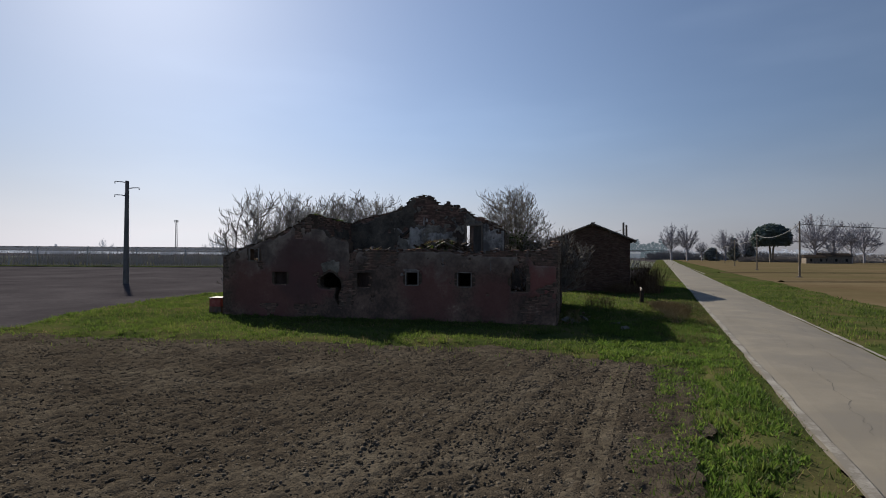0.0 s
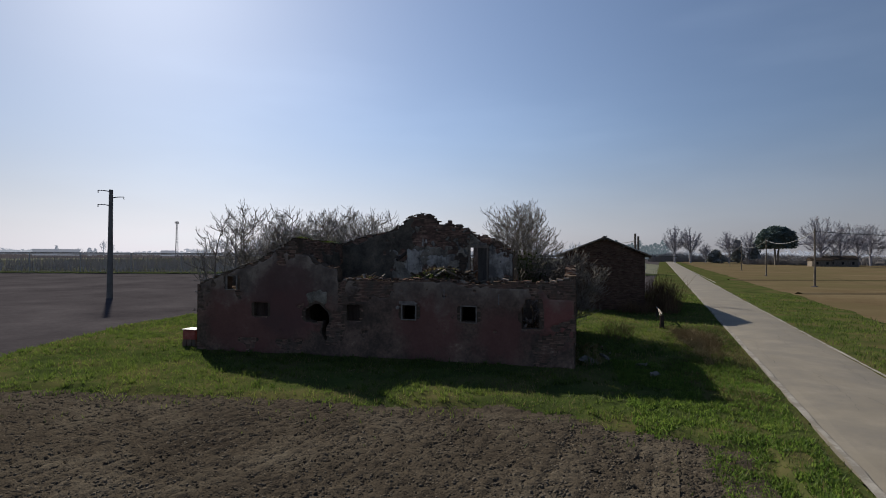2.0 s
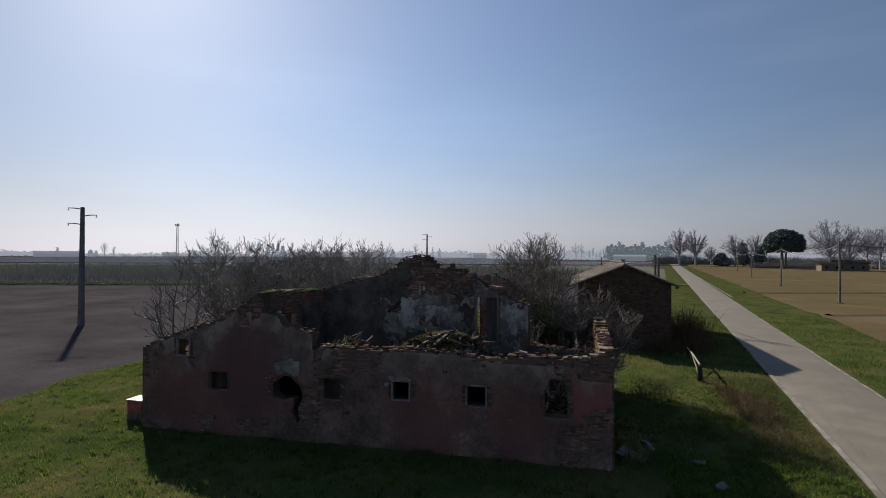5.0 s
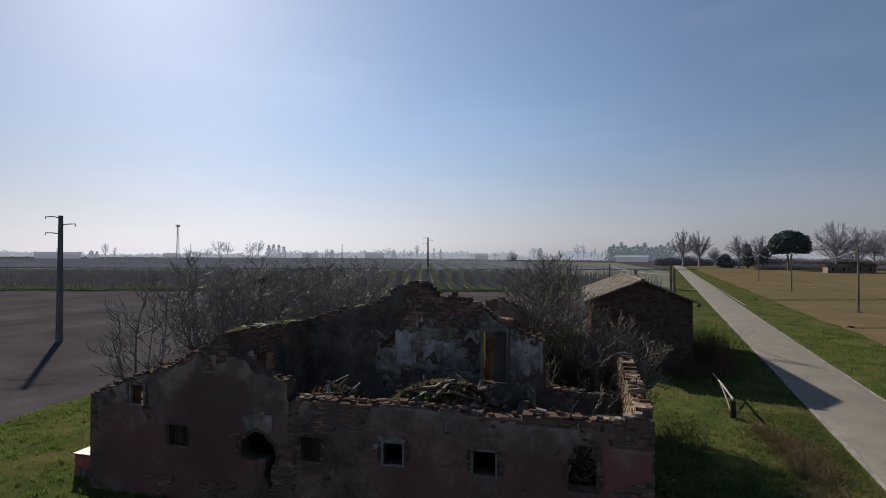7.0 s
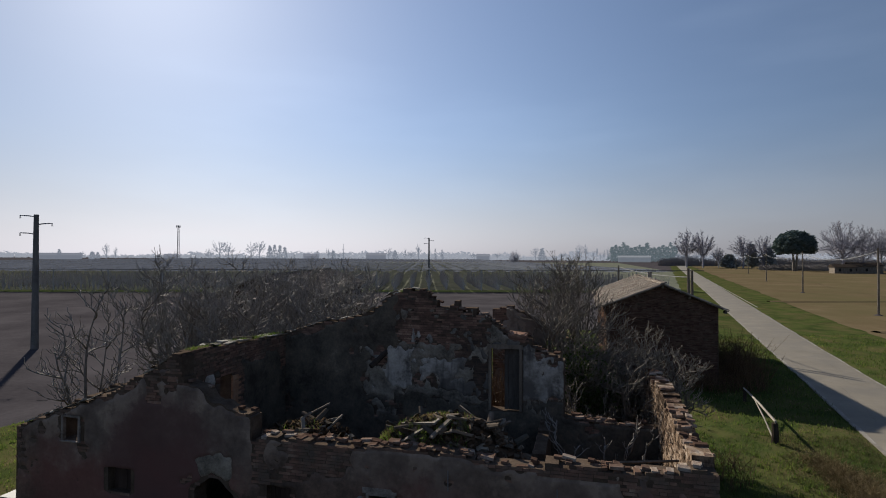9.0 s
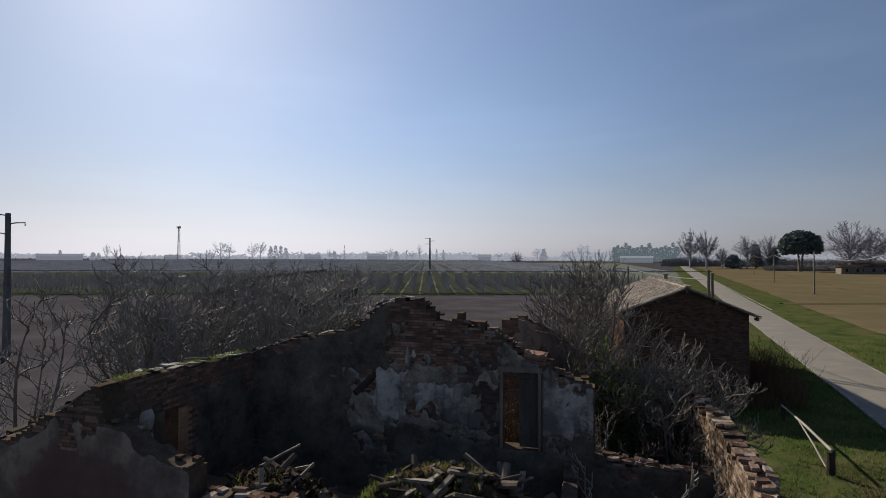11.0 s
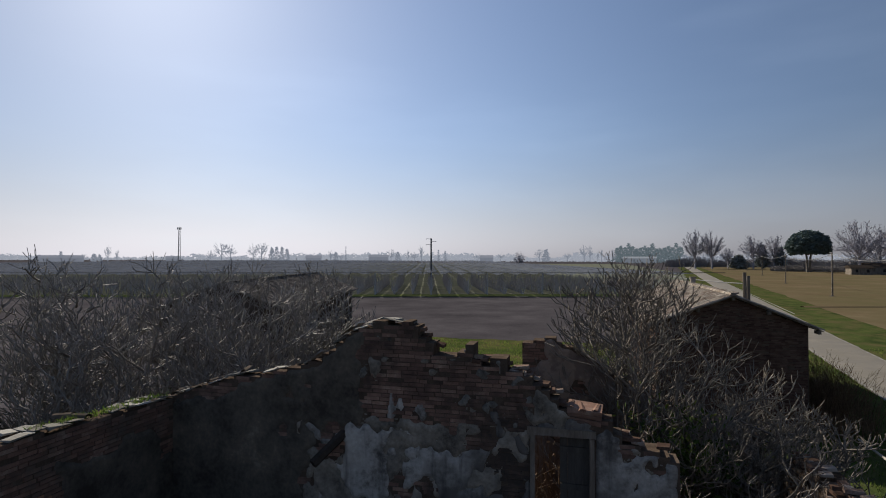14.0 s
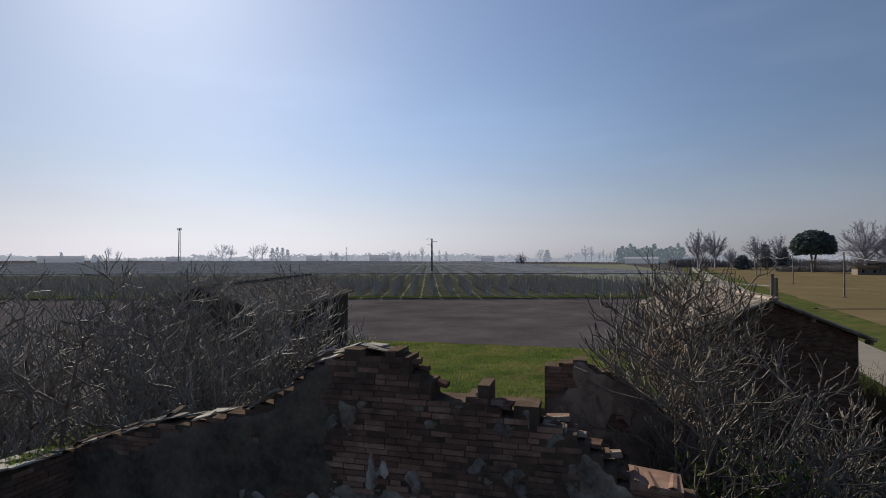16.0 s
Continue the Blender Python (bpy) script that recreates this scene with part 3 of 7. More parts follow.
def verge_sheet(name, y0, y1, left, right, n, label):
    """A strip of turf between two wandering lines."""
    ys = np.concatenate([np.arange(y0, min(y1, 70), 0.5), np.arange(max(y0, 70), y1, 6.0)])
    a, b = left(ys), right(ys)
    s = np.linspace(0, 1, n)
    X = a[:, None] + (b - a)[:, None] * s[None, :]
    Y = np.repeat(ys[:, None], n, 1)
    Z = G + 0.02 + 0.14 * (fbm(X, Y, 1.3, 35) - 0.4) * np.sin(np.pi * s)[None, :] - 0.06 * (np.abs(2 * s - 1) > 0.98)[None, :]
    g = Geo()
    g.v = [tuple(p) for p in np.stack([X, Y, Z], -1).reshape(-1, 3)]
    g.f = [(k * n + i, k * n + i + 1, (k + 1) * n + i + 1, (k + 1) * n + i) for k in range(len(ys) - 1) for i in range(n - 1)]
    return tagged(part(name, g, M["turf"], smooth=True), label, "grass", "", "structure")


def build_fields():
    # ploughed soil in front, with furrows along the road and loose clods
    xs = lines((-90, -30, 1.5), (-30, -12, 0.18), (-12, 6.2, 0.068))
    ys = lines((-45, -20, 1.0), (-20, -5.2, 0.07))
    X, Y = np.meshgrid(xs, ys, indexing="ij")
    u = X - 0.16 * Y
    z = G - 0.05 + 0.009 * np.sin(u * 2 * np.pi / 0.42 + 2.2 * fbm(X, Y, 2.5, 20)) + 0.035 * (fbm(X, Y, 0.24, 21, 3) - 0.5) + 0.06 * (fbm(X, Y, 0.13, 24, 2) - 0.5) + 0.06 * (fbm(X, Y, 5, 22) - 0.5)
    lump = fbm(X, Y, 0.16, 23, 2)
    z += 0.05 * (np.random.RandomState(29).rand(*X.shape) - 0.5)
    z += 0.03 * np.clip(lump - 0.58, 0, 1)
    for off in (0.15, 0.62):      # a tractor's two ruts
        z -= 0.018 * np.exp(-((u - 2.35 + off * 1.9) / 0.16) ** 2)
    xc, yc = (X[:-1, :-1] + X[1:, 1:]) / 2, (Y[:-1, :-1] + Y[1:, 1:]) / 2
    grid_mesh("ploughed_field", xs, ys, z, M["clod"], (yc < front_edge(xc) + 0.4) & (xc < side_edge(yc) + 1.0), "dark harrowed soil with clods and faint wheel ruts", category="field")
    # a pale wheel track, pressed into the soil
    for off in (-0.14, 0.14):
        a, b = lines((-0.11, 0.11, 0.055)), lines((-19.5, -8.0, 0.07))
        A, B = np.meshgrid(a, b, indexing="ij")
        TX = 1.1 + 0.14 * (B + 15) + off + A + 0.06 * (fbm(B, B * 0, 0.8, 26) - 0.5)
        g, nb = Geo(), len(b)
        zz = G - 0.041 + 0.06 * (fbm(TX, B, 5, 22) - 0.5) + 0.04 * (np.random.RandomState(27).rand(*A.shape) - 0.5)
        g.v = [tuple(p) for p in np.stack([TX, B, zz], -1).reshape(-1, 3)]
        g.f = [(i * nb + j, (i + 1) * nb + j, (i + 1) * nb + j + 1, i * nb + j + 1) for i in range(len(a) - 1) for j in range(nb - 1)]
        tagged(part("wheel_track", g, M["track"], smooth=True), "pale tractor wheel track pressed into the soil", "track", "", "structure")
    # the green
    xs, ys = lines((-29, 1.0, 0.19), (1.0, 15.5, 0.15)), lines((-45, -21, 0.6), (-21, 14, 0.19), (14, 47.6, 0.35))
    X, Y = np.meshgrid(xs, ys, indexing="ij")
    xc, yc = (X[:-1, :-1] + X[1:, 1:]) / 2, (Y[:-1, :-1] + Y[1:, 1:]) / 2
    grid_mesh("grass_ground", xs, ys, turf_height(X, Y), M["turf"], grassy(xc, yc), "uneven green turf round the ruin", category="grass")
    # pale field across the road, and the verge over its edge
    xs, ys = lines((5, 60, 0.8), (60, 700, 16)), lines((-60, 60, 0.8), (60, 700, 10))
    X, Y = np.meshgrid(xs, ys, indexing="ij")
    xc, yc = (X[:-1, :-1] + X[1:, 1:]) / 2, (Y[:-1, :-1] + Y[1:, 1:]) / 2
    grid_mesh("dry_field", xs, ys, G - 0.035 + 0.05 * (fbm(X, Y, 3, 33) - 0.5), M["dry"], xc >= road_right(yc) + 1.0, "pale bare stubble field", category="field")
    verge_sheet("road_verge", -60, 480, lambda y: road_right(y) - 0.15, lambda y: 18.1 + 0.147 * y + 1.8 * (fbm(y, y * 0, 5.0, 31) - 0.5), 14, "green grassy verge beside the road")
    for k, (fx, fy, fl) in enumerate(((29.0, 92.5, 120.0), (27.0, 53.2, 40.0))):
        g, n = Geo(), 60
        for i in range(n + 1):
            u = fl * i / n
            wob = 0.5 * (float(fbm(np.array([u]), np.array([0.0]), 4.0, 35 + k)[0]) - 0.5)
            g.v += [(fx + u * 0.955 + a * -0.297, fy + u * 0.297 + a * 0.955, G - 0.03 + z) for a, z in ((-0.9 + wob, -0.03), (-0.25 + wob, 0.2), (0.2 + wob, 0.22), (0.9 + wob, -0.03))]
        g.f = [(4 * i + m, 4 * i + 4 + m, 4 * i + 5 + m, 4 * i + 1 + m) for i in range(n) for m in range(3)]
        tagged(part("furrow", g, M["dry"], smooth=True), "low earth ridge across the pale stubble field", "furrow", "", "structure")
    verge_sheet("road_verge", 45.5, 480, lambda y: road_left(y) - 5.0 + 1.2 * (fbm(y, y * 0, 5.0, 34) - 0.5), lambda y: road_left(y) + 0.1, 6, "green verge between the lane and the far field")
    # the strip before the orchard, and the green between its rows
    xs, ys = lines((-420, 45, 5)), lines((60, 700, 5))
    X, Y = np.meshgrid(xs, ys, indexing="ij")
    xc, yc = (X[:-1, :-1] + X[1:, 1:]) / 2, (Y[:-1, :-1] + Y[1:, 1:]) / 2
    grid_mesh("orchard_ground", xs, ys, np.full(X.shape, G - 0.03), M["alley"], ((xc + 35) * -0.276 + (yc - 105) * 0.961 > -3) & (xc < road_left(yc) - 3), "green strips under the orchard rows", category="grass")


def strip(name, y0, y1, off0, off1, z, material, label, step=2.0, wob=0.0, seed=0, parent=None):
    g, ys = Geo(), np.arange(y0, y1 + 0.01, step)
    w = wob * (fbm(ys, ys * 0, 1.7, seed + 40) - 0.5)
    w2 = wob * (fbm(ys, ys * 0, 1.1, seed + 41) - 0.5)
    v = []
    for y, a, b in zip(ys, w, w2):
        v += [(road_left(y) + off0 + a, y, z), (road_left(y) + off1 + b, y, z)]
    g.add(v, [(2 * i, 2 * i + 1, 2 * i + 3, 2 * i + 2) for i in range(len(ys) - 1)])
    ob = part(name, g, material, parent)
    return tagged(ob, label, "" if parent else "road", "", "" if parent else "structure")


def build_road():
    g = Geo()
    ys = np.concatenate([np.arange(-60, 80, 1.0), np.arange(80, 900, 20.0)])
    n = 9
    wl_, wr = 0.16 * (fbm(ys, ys * 0, 1.6, 50) - 0.5), 0.2 * (fbm(ys, ys * 0, 1.6, 51) - 0.5)
    for k, y in enumerate(ys):
        a, b = road_left(y) + wl_[k], road_right(y) + wr[k]
        for i in range(n):
            s = i / (n - 1)
            g.v.append((a + (b - a) * s, y, G + 0.03 + 0.05 * (1 - (2 * s - 1) ** 2) - (0.02 if i in (0, n - 1) else 0)))
    for k in range(len(ys) - 1):
        for i in range(n - 1):
            g.f.append((k * n + i, k * n + i + 1, (k + 1) * n + i + 1, (k + 1) * n + i))
    road = tagged(part("road", g, M["asphalt"]), "narrow old grey asphalt lane with worn edges", "road", "", "structure")
    strip("edge_line", -30, 80, 0.03, 0.2, G + 0.05, M["line"], "worn pale edge line", 0.5, 0.14, 1, road)
    strip("edge_line", -30, 80, 4.08, 4.22, G + 0.05, M["line"], "worn pale edge line", 0.5, 0.12, 3, road)
    strip("edge_line", 80.5, 400, 0.03, 0.2, G + 0.05, M["line"], "worn pale edge line", 8, 0.05, 5, road)
    for k, (y0, y1, off) in enumerate(((-14, -7, 1.0), (-9, -2, 2.6), (-4, 2, 1.6), (0, 5, 3.1), (3, 10, 0.8), (8, 13, 2.2), (12, 20, 3.0), (18, 27, 1.2), (-19, -12, 3.2), (26, 38, 2.4), (6, 9, 3.5), (15, 18, 1.7))):
        crack(y0, y1, off, 60 + k, road, 0.014)
    strip("edge_line", 80.5, 400, 5.0, 5.2, G + 0.05, M["line"], "worn pale edge line", 8, 0.05, 7, road)


def crack(y0, y1, off, seed, parent, width=0.03):
    """A thin wandering crack in the asphalt."""
    rng, g = random.Random(seed), Geo()
    y, x, v = y0, off, []
    while y < y1:
        s = x / 4.28
        z = G + 0.03 + 0.05 * (1 - (2 * s - 1) ** 2) + 0.0045
        w = width * rng.uniform(0.3, 1.2)
        v += [(road_left(y) + x - w / 2, y, z), (road_left(y) + x + w / 2, y, z)]
        y += rng.uniform(0.12, 0.3)
        x = min(3.95, max(0.35, x + rng.gauss(0, 0.06)))
    g.add(v, [(2 * i, 2 * i + 1, 2 * i + 3, 2 * i + 2) for i in range(len(v) // 2 - 1)])
    part("crack", g, M["tar"], parent, "thin dark crack in the asphalt")


build_ground()
build_fields()
build_road()


# ---- the ruined farmhouse ----
def relax(A, B, rim, rounds):
    """Wear the stepped rim of a grid smooth: each rim point drifts towards its neighbours on the rim."""
    A, B = A.copy(), B.copy()
    k = np.zeros((rim.shape[0] + 2, rim.shape[1] + 2))
    k[1:-1, 1:-1] = rim
    near = k[2:, 1:-1] + k[:-2, 1:-1] + k[1:-1, 2:] + k[1:-1, :-2]
    move = rim & (near > 0)
    for _ in range(rounds):
        for W in (A, B):
            p = np.pad(W, 1) * k
            mean = (p[2:, 1:-1] + p[:-2, 1:-1] + p[1:-1, 2:] + p[1:-1, :-2]) / np.maximum(near, 1)
            W[move] = 0.5 * W[move] + 0.5 * mean[move]
    return A, B


def ruin_wall(name, parent, start, along, depth, length, thick, base, top, hole, skins, core, seed, label="", du=0.14, bricks=True, brick_mat=None, fine=0.045, rough_top=0.12, broken=None):
    """A broken wall: a core of courses with real openings, bricks where the plaster has gone, and plaster skins where it holds.
    start: the foot of its face; along, depth: unit ways along it and into it; top(u), hole(u, z); skins: rows of (material, where(u, z))."""
    rng = random.Random(seed)
    dz = 0.07
    nu, nz = int(round(length / du)), int(7.2 / dz)
    at = lambda u, v, z: (start[0] + along[0] * u + depth[0] * v, start[1] + along[1] * u + depth[1] * v, z)
    uc, zc = (np.arange(nu) + 0.5) * du, base + (np.arange(nz) + 0.5) * dz
    U, Z = np.meshgrid(uc, zc, indexing="ij")
    ragged = np.repeat(np.array([rng.uniform(-rough_top, rough_top * 0.6) for _ in range(nu // 2 + 1)]), max(2, int(0.28 / du)))[:nu]
    occ = (Z < (top(uc) + ragged)[:, None]) & ~hole(U, Z)
    g = Geo()
    pad = np.zeros((nu + 2, nz + 2), bool)
    pad[1:-1, 1:-1] = occ
    full = pad[:-1, :-1].astype(int) + pad[1:, :-1] + pad[:-1, 1:] + pad[1:, 1:]
    CU, CZ = np.meshgrid(np.arange(nu + 1) * du, base + np.arange(nz + 1) * dz, indexing="ij")
    if broken is not None:
        CU, CZ = relax(CU, CZ, (full > 0) & (full < 4) & broken(CU, CZ), 4)
    for i in range(nu):
        for k in range(nz):
            if not occ[i, k]:
                continue
            a, b, c, d = [at(CU[m, n], 0, CZ[m, n]) for m, n in ((i, k), (i + 1, k), (i + 1, k + 1), (i, k + 1))]
            e, f, h, j = [at(CU[m, n], thick, CZ[m, n]) for m, n in ((i, k), (i + 1, k), (i + 1, k + 1), (i, k + 1))]
            g.add((a, b, c, d), ((0, 1, 2, 3),))
            g.add((e, f, h, j), ((3, 2, 1, 0),))
            if not pad[i, k + 1]:
                g.add((a, d, j, e), ((0, 1, 2, 3),))
            if not pad[i + 2, k + 1]:
                g.add((b, f, h, c), ((0, 1, 2, 3),))
            if not pad[i + 1, k + 2]:
                g.add((d, c, h, j), ((0, 1, 2, 3),))
            if not pad[i + 1, k] and k:
                g.add((a, e, f, b), ((0, 1, 2, 3),))
    wall = part(name, g, core, parent, label)

    def solid(u, z):
        i, k = np.floor(u / du).astype(int), np.floor((z - base) / dz).astype(int)
        ok = (i >= 0) & (i < nu) & (k >= 0) & (k < nz)
        return ok & occ[np.clip(i, 0, nu - 1), np.clip(k, 0, nz - 1)]

    # plaster skins on a fine grid, thinning out at their broken edges
    c = fine
    mu, mz = int(length / c), int(6.9 / c)
    pu, pz = (np.arange(mu) + 0.5) * c, base + (np.arange(mz) + 0.5) * c
    PU, PZ = np.meshgrid(pu, pz, indexing="ij")
    there = solid(PU, PZ) & solid(PU - c, PZ) & solid(PU + c, PZ) & solid(PU, PZ + c)
    covered = np.zeros((mu, mz), bool)
    for n_skin, (mat_, where) in enumerate(skins):
        cell = there & where(PU, PZ) & ~covered
        covered |= cell
        cp = np.zeros((mu + 2, mz + 2), bool)
        cp[1:-1, 1:-1] = cell
        count = cp[:-1, :-1].astype(int) + cp[1:, :-1] + cp[:-1, 1:] + cp[1:, 1:]
        VU, VZ = np.meshgrid(np.arange(mu + 1) * c, base + np.arange(mz + 1) * c, indexing="ij")
        off = np.where(count == 4, 0.022 + 0.016 * fbm(VU, VZ, 0.5, seed + 3) + 0.006 * fbm(VU, VZ, 0.12, seed + 4), 0.004)
        rim = (count > 0) & (count < 4)
        VU, VZ = relax(VU, VZ, rim, 5 if c > 0.04 else 2)
        VU = VU + 0.03 * (fbm(VU, VZ, 0.1, seed + 5) - 0.5)
        VZ = VZ + 0.03 * (fbm(VU, VZ, 0.1, seed + 6) - 0.5)
        # every coherent piece of plaster is a part; the crumbs are joined
        tag, pieces = np.zeros((mu, mz), int), []
        for i0, k0 in zip(*np.nonzero(cell)):
            if tag[i0, k0]:
                continue
            stack, mine = [(i0, k0)], []
            tag[i0, k0] = 1
            while stack:
                i, k = stack.pop()
                mine.append((i, k))
                for a, b in ((i + 1, k), (i - 1, k), (i, k + 1), (i, k - 1)):
                    if 0 <= a < mu and 0 <= b < mz and cell[a, b] and not tag[a, b]:
                        tag[a, b] = 1
                        stack.append((a, b))
            pieces.append(mine)
        big = [m_ for m_ in pieces if len(m_) > 40]
        rest = [c_ for m_ in pieces if len(m_) <= 40 for c_ in m_]
        for n_piece, mine in enumerate(big + ([rest] if rest else [])):
            p, at_index = Geo(), {}
            for i, k in mine:
                q = []
                for a, b in ((i, k), (i + 1, k), (i + 1, k + 1), (i, k + 1)):
                    if (a, b) not in at_index:
                        at_index[a, b] = len(p.v)
                        p.v.append(at(VU[a, b], -off[a, b], VZ[a, b]))
                    q.append(at_index[a, b])
                p.f.append(tuple(q))
            ob = part("plaster" if n_piece < len(big) else "plaster_crumb", p, mat_, wall, smooth=True)
            if n_piece >= len(big):
                ob["kind"] = "stuff"
    if bricks:
        b = Geo()
        for k in range(nz):
            u = -rng.uniform(0, 0.28)
            z0 = base + k * dz
            while u < length:
                w = rng.choice((0.27, 0.27, 0.28, 0.13))
                u0, u1 = max(u, 0.0), min(u + w, length)
                u += w + 0.012
                if u1 - u0 < 0.06 or rng.random() < 0.07:
                    continue
                zm = z0 + dz / 2
                if not (solid(np.array([u0 + 0.02, u1 - 0.02, (u0 + u1) / 2]), np.full(3, zm)).all()):
                    continue
                i, kk = min(int((u0 + u1) / 2 / c), mu - 1), min(int((zm - base) / c), mz - 1)
                if covered[i, kk]:
                    continue
                o = -rng.uniform(0.002, 0.024)
                t = rng.uniform(-0.005, 0.005)
                lo, hi = z0 + 0.006 + t, z0 + dz - 0.006 + t
                q = [at(u0, o, lo), at(u1, o + rng.uniform(-0.004, 0.004), lo), at(u1, o, hi), at(u0, o + rng.uniform(-0.004, 0.004), hi),
                     at(u0, 0.0, lo), at(u1, 0.0, lo), at(u1, 0.0, hi), at(u0, 0.0, hi)]
                b.add(q, ((0, 1, 2, 3), (3, 2, 6, 7), (1, 0, 4, 5), (0, 3, 7, 4), (2, 1, 5, 6)))
        if b.f:
            tagged(part("brickwork", b, brick_mat or M["brick"], wall), "", "", "", "stuff")
    return wall, at, solid


def curve(*pts):
    px, pz = [p[0] for p in pts], [p[1] for p in pts]
    return lambda x: np.interp(x, px, pz)


def rect(U, Z, u0, u1, z0, z1):
    return (U > u0) & (U < u1) & (Z > z0) & (Z < z1)


X0 = -17.3          # the ruin's far end along its front
BASE = G - 0.15


def build_front(ruin):
    tops = curve((-17.3, 2.6), (-15.3, 3.3), (-14.1, 3.76), (-12.75, 4.45), (-12.3, 4.72), (-12.12, 4.7), (-12.08, 4.1), (-11.63, 3.92), (-11.21, 3.64), (-10.78, 3.5), (-10.2, 3.45), (-10.14, 2.86), (-9.6, 2.9),
                 (-8.2, 2.88), (-6.5, 2.95), (-5.1, 2.9), (-4.4, 2.8), (-3.96, 2.72), (-2.8, 2.95), (-1.7, 2.88), (-0.9, 2.92), (-0.4, 3.02), (0, 3.05))

    def hole(U, Z):
        x = U + X0
        h = rect(x, Z, -14.28, -13.62, 1.14, 1.79) | rect(x, Z, -15.73, -15.2, 2.37, 2.97) | rect(x, Z, -9.75, -9.12, 1.11, 1.78)
        h |= rect(x, Z, -7.2, -6.59, 1.27, 1.87) | rect(x, Z, -4.64, -3.98, 1.22, 1.88)
        h |= rect(x, Z, -2.12, -1.4, 1.02, 1.85) | rect(x, Z, -1.95, -1.45, 1.8, 2.22)
        wob, wav = 0.3 * (fbm(x, Z, 0.3, 61) - 0.5), 0.35 * (fbm(x, Z, 0.25, 65) - 0.5)
        h |= (((x + 11.15 + wob) / 0.62) ** 2 + ((Z - 1.12 + wav) / 0.62) ** 2 < 1) & (Z > 1.02 + wav)
        h |= (np.abs(x + 10.72 + 0.08 * (1.2 - Z) + wob) < 0.05 + 0.07 * Z) & (Z < 1.15) & (Z > 0.1)
        return h

    def holds(U, Z):
        x = U + X0 + 0.5 * (fbm(U, Z, 0.5, 63, 5) - 0.5)
        n = fbm(x, Z, 0.8, 62, 5) + 0.2 * (fbm(U, Z, 0.16, 64, 4) - 0.5)
        gone = (x > -10.15) & (x < -7.6) & (Z > 1.75 + 0.45 * (x + 10.15) * 0.4) & (n < 0.62)
        gone |= (x > -1.15 - 0.5 * (Z - 2.3)) & (Z > 2.25) & (n < 0.66)
        gone |= (x > -4.4) & (Z > 2.62) & (n < 0.6)
        gone |= (x > -1.7) & (x < -0.1) & (Z < 0.75 + 0.5 * (x + 1.7)) & (n > 0.46)
        gone |= (x > -13.0) & (x < -12.0) & (Z > 3.95 + 0.25 * (n - 0.5)) & (n < 0.68)
        gone |= (np.abs(x + 12.95) < 0.16) & (Z > 3.5) & (Z < 4.2)
        gone |= (x < -13.0) & (x > -14.4) & (Z > tops(x) - 0.25) & (n < 0.45)
        gone |= (x < -12.5) & (Z < 0.15) & (n > 0.5)
        gone |= (x > -10.5) & (x < -9.8) & (Z > 0.2) & (n > 0.5)
        gone |= n > 0.74
        gone |= hole(U - 0.16, Z) | hole(U + 0.16, Z) & (n > 0.5)
        return ~gone

    def bleached(U, Z):
        x = U + X0 + 0.5 * (fbm(U, Z, 0.4, 66, 5) - 0.5)
        return (((x + 11.15) / 0.5) ** 2 + ((Z - 2.08 + 0.5 * (fbm(U, Z, 0.4, 67, 5) - 0.5)) / 0.36) ** 2 < 1) & ~hole(U, Z - 0.1)

    wall, at, solid = ruin_wall("front_wall", ruin, (X0, 0.0), (1, 0), (0, 1), 17.3, 0.45, BASE, lambda u: tops(u + X0), hole, [(M["greycoat"], bleached), (M["plaster"], holds)], M["mortar"], 7,
                                "brick wall in the shade with peeling red plaster", du=0.07, rough_top=0.07,
                                broken=lambda U, Z: ((U + X0 > -12.2) & (U + X0 < -10.3) & (Z < 2.2) & (Z > G)) | ((U + X0 < -10.3) & (U + X0 > -12.0) & (Z > 3.0)))
    return wall, tops


